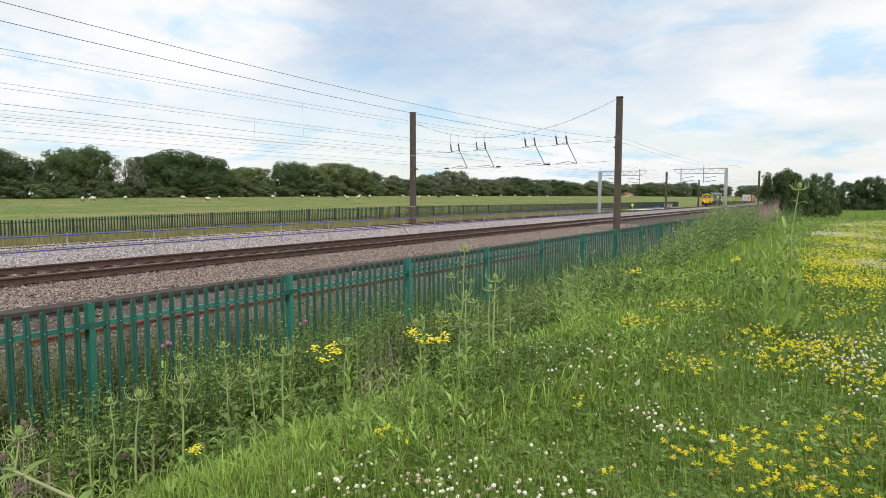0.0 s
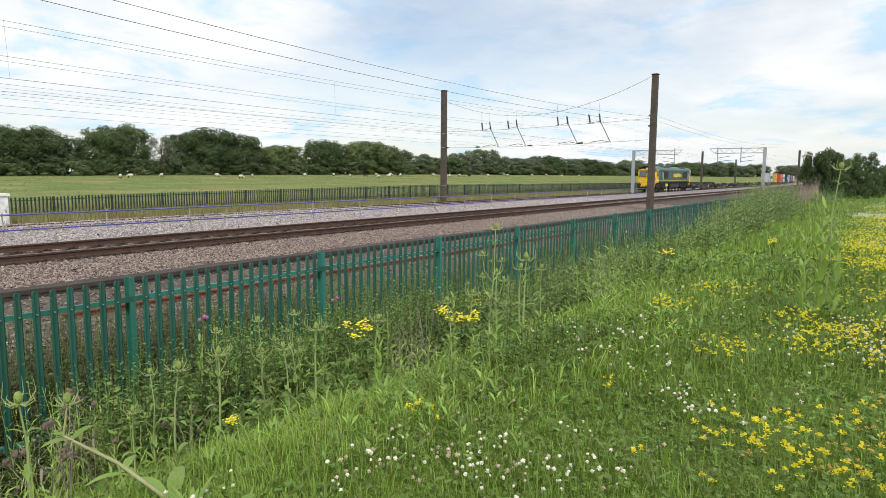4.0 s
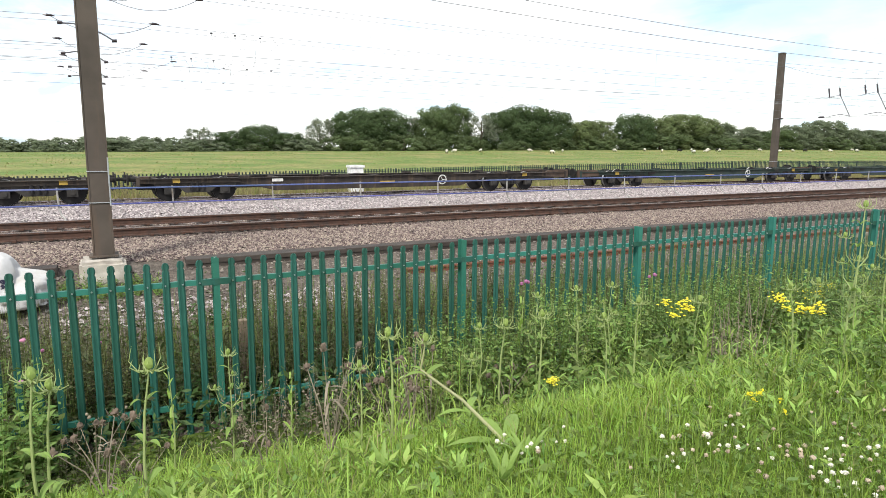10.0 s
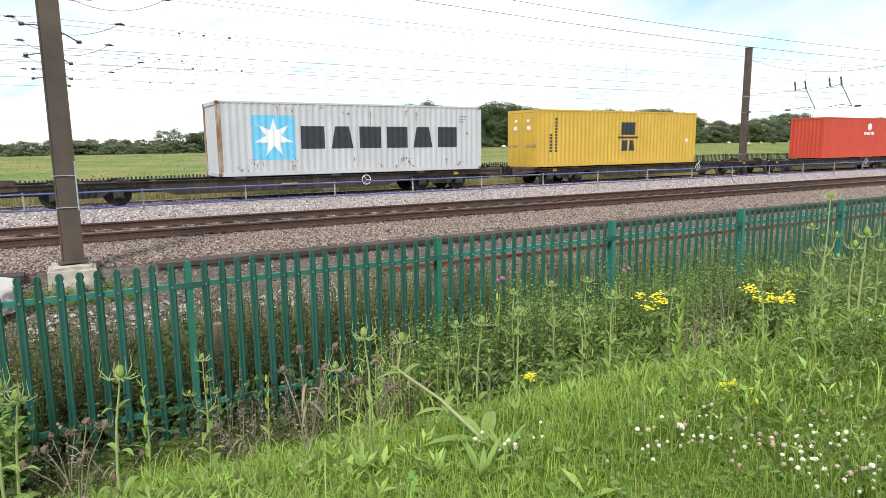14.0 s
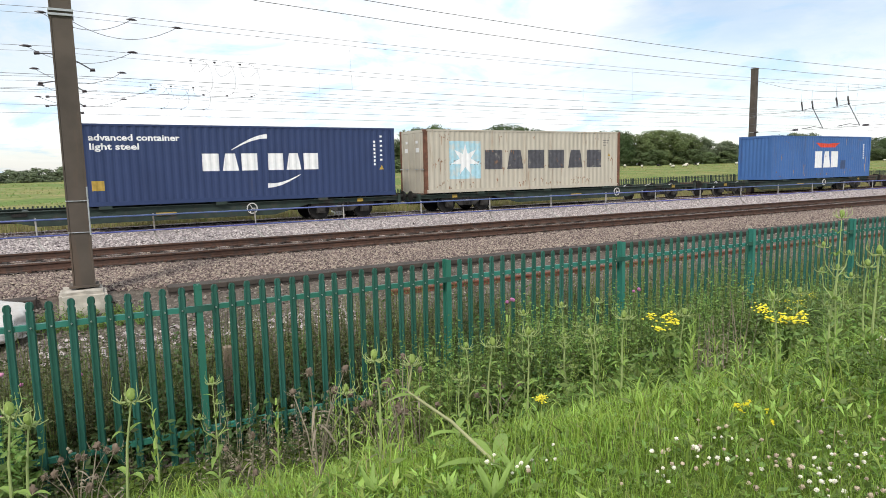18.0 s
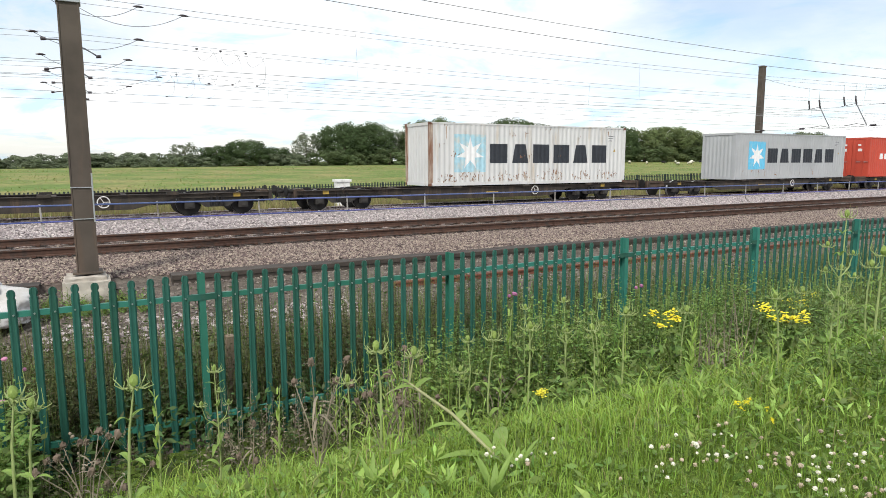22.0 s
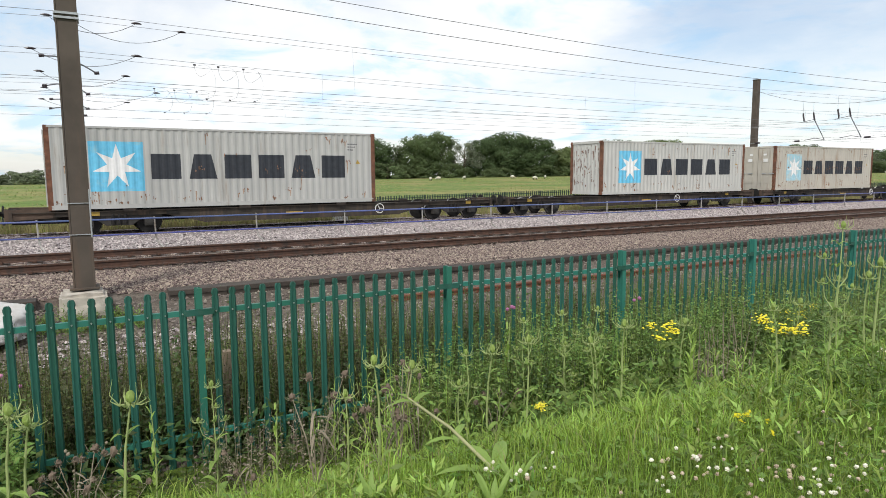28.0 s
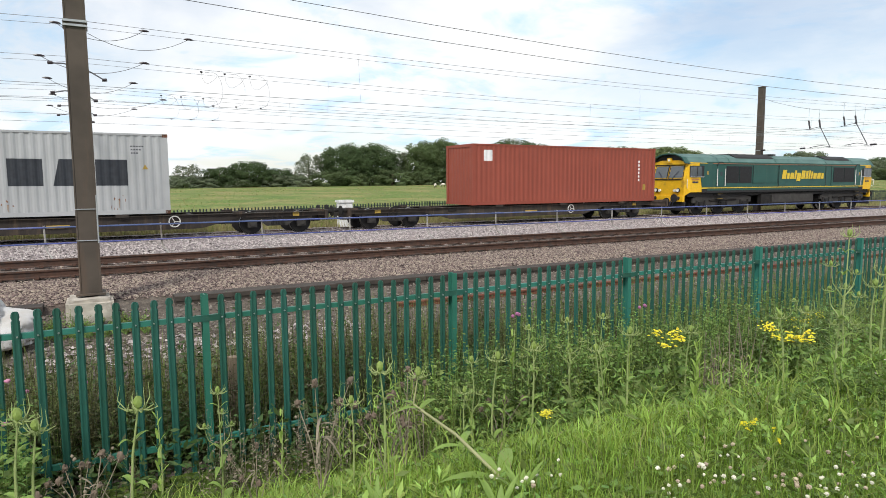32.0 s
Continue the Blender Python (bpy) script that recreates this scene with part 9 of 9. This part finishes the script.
# teasels: place and height
for x, y, h in ((-2.88, -0.54, 0.69), (-2.7, -0.10, 0.56), (-2.98, -0.5, 0.54), (-4.15, 0.5, 0.93), (-2.83, 1.17, 0.57), (-2.98, 1.05, 0.46), (-2.89, 1.73, 0.39), (-4.37, 3.78, 0.80), (-3.16, 3.33, 0.59), (-4.31, 2.65, 0.92), (-4.6, 3.45, 1.12),
                (-3.8, 2.53, 0.66), (-4.3, 4.1, 1.14), (-4.5, 3.9, 1.15), (-3.63, 2.79, 0.65), (-3.31, 3.18, 0.53), (-2.02, 4.05, 1.1), (-2.3, 4.6, 0.77), (-2.1, 4.75, 0.65), (-2.55, 4.3, 0.5)):
    k = min(range(4), key=lambda q: abs(HT[q] - h))
    put(TEASELS[k], x, y, h / HT[k], lean=tr.uniform(-2, 2))
for x, y, h in ((-5.0, 5.2, 1.0), (-4.9, 7.3, 1.05), (-3.35, 5.8, 0.6), (-5.1, 6.2, 0.9), (-5.4, 9.0, 1.05), (-3.1, 14.2, 0.8), (-5.0, 13.4, 1.0), (-5.6, 11.0, 0.95), (-0.14, 7.15, 1.5), (-4.2, 5.2, 0.7), (-3.9, 7.6, 0.8), (-3.4, 9.6, 0.8), (-4.0, 11.5, 0.9), (-2.9, 6.6, 0.6), (-5.3, -1.5, 0.7), (-4.4, 16.0, 1.0), (-3.6, 18.0, 1.0), (-3.0, 8.4, 0.75), (-2.6, 5.6, 0.6)):
    k = min(range(4), key=lambda q: abs(HT[q] - h))
    put(TEASELS[k], x, y, h / HT[k], lean=tr.uniform(-5, 5))
leaning_teasel(-1.98, 1.43, float(bank(-1.98, 1.43)) - 0.01, (-2.52, 1.25, float(bank(-2.52, 1.25)) + 0.40), float(bank(-2.52, 1.25)) + 0.57)
for x, y, k, s in ((-4.19, 0.11, 0, 0.95), (-3.8, 0.84, 0, 0.82), (-0.16, 7.1, 1, 1.05), (-0.05, 7.2, 1, 0.8), (-0.3, 7.0, 1, 0.75), (-4.95, 3.5, 0, 1.35), (-4.2, 2.9, 0, 0.7), (-3.0, 3.9, 1, 0.5), (-4.0, 6.4, 1, 0.75)):
    put(SPIKE[k], x, y, s)
for x, y, k, s in ((-3.87, 4.7, 0, 1.05), (-3.44, 5.6, 0, 0.82), (-3.36, 5.68, 1, 1.1), (-4.9, 8.3, 0, 0.9), (-3.17, 2.56, 1, 0.45), (-1.3, 11.6, 1, 0.6), (-5.2, 13.8, 0, 0.85), (-5.5, 18.2, 0, 0.8), (-5.5, 9.7, 0, 0.9), (-2.6, 10.2, 1, 0.8)):
    put(RAG[k], x, y, s)
for x, y, k, s in ((-1.62, 1.15, 1, 0.5), (-1.75, 1.35, 0, 0.7), (-1.5, 1.0, 1, 0.42), (-1.45, 1.2, 0, 0.6), (-1.8, 1.05, 0, 0.65), (-2.3, 1.8, 0, 0.9), (-2.7, 3.0, 1, 0.8), (-2.0, 2.9, 0, 0.9), (-3.1, 2.5, 1, 0.8), (-2.0, 4.2, 1, 1.0), (-1.9, 4.05, 1, 0.9), (-0.12, 7.05, 1, 1.0), (-0.22, 7.0, 1, 1.15), (-0.02, 7.12, 1, 1.0), (-2.6, 0.0, 0, 0.9), (-2.4, 2.3, 0, 1.0), (-2.5, 3.4, 1, 0.9), (-2.1, 3.5, 0, 1.0), (-3.3, 3.9, 1, 0.9), (-2.15, 0.85, 0, 0.9), (-2.8, 0.9, 0, 0.8), (-4.6, 0.5, 0, 0.9), (-5.0, 1.1, 0, 0.9)):
    put(DOCK[k], x, y, s)
for x, y, k, s in ((-4.14, 1.91, 0, 1.3), (-4.16, 1.75, 1, 1.3), (-3.6, 1.05, 0, 1.0), (-3.6, -0.29, 1, 0.9), (-3.9, -0.1, 1, 0.7), (-4.0, 0.7, 1, 0.75), (-5.3, -0.4, 1, 1.0), (-5.8, 8.1, 0, 1.05), (-5.5, -1.2, 1, 1.0), (-4.6, 2.3, 0, 0.9), (-4.4, 3.0, 1, 0.9)):
    put(DEAD[k], x, y, s)
for x, y, h in ((-5.05, 3.6, 1.28), (-5.1, 5.45, 1.2), (-6.9, -0.9, 0.75), (-7.1, -0.4, 0.7), (-6.4, 9.6, 1.1)):
    t = thing("thistle", "thistle with a pink flower head by the fence", "wildflower", "thistles")
    z = float(ground_z(x, y))
    bm = B(); tube(bm, [(x, y, z), (x + 0.02, y, z + h * 0.6), (x, y + 0.02, z + h)], [0.008, 0.006, 0.004], 5); part("stem", bm, WEED, t)
    for k in range(3):
        bm = B(); bmesh.ops.create_icosphere(bm, subdivisions=1, radius=0.022, matrix=Matrix.Translation((x + 0.04 * (k - 1), y + 0.05 * (k % 2), z + h + 0.02 * k))); part("flower_head", bm, PINK, t)
marker = thing("marker_post", "short weathered timber marker post behind the fence", "post")
bm = B(); box(bm, -6.75, 1.06, 0.47, 0.09, 0.09, 0.98); bmesh.ops.bevel(bm, geom=bm.edges, offset=0.008, segments=1, affect="EDGES"); part("shaft", bm, TIMBER, marker)

motions()
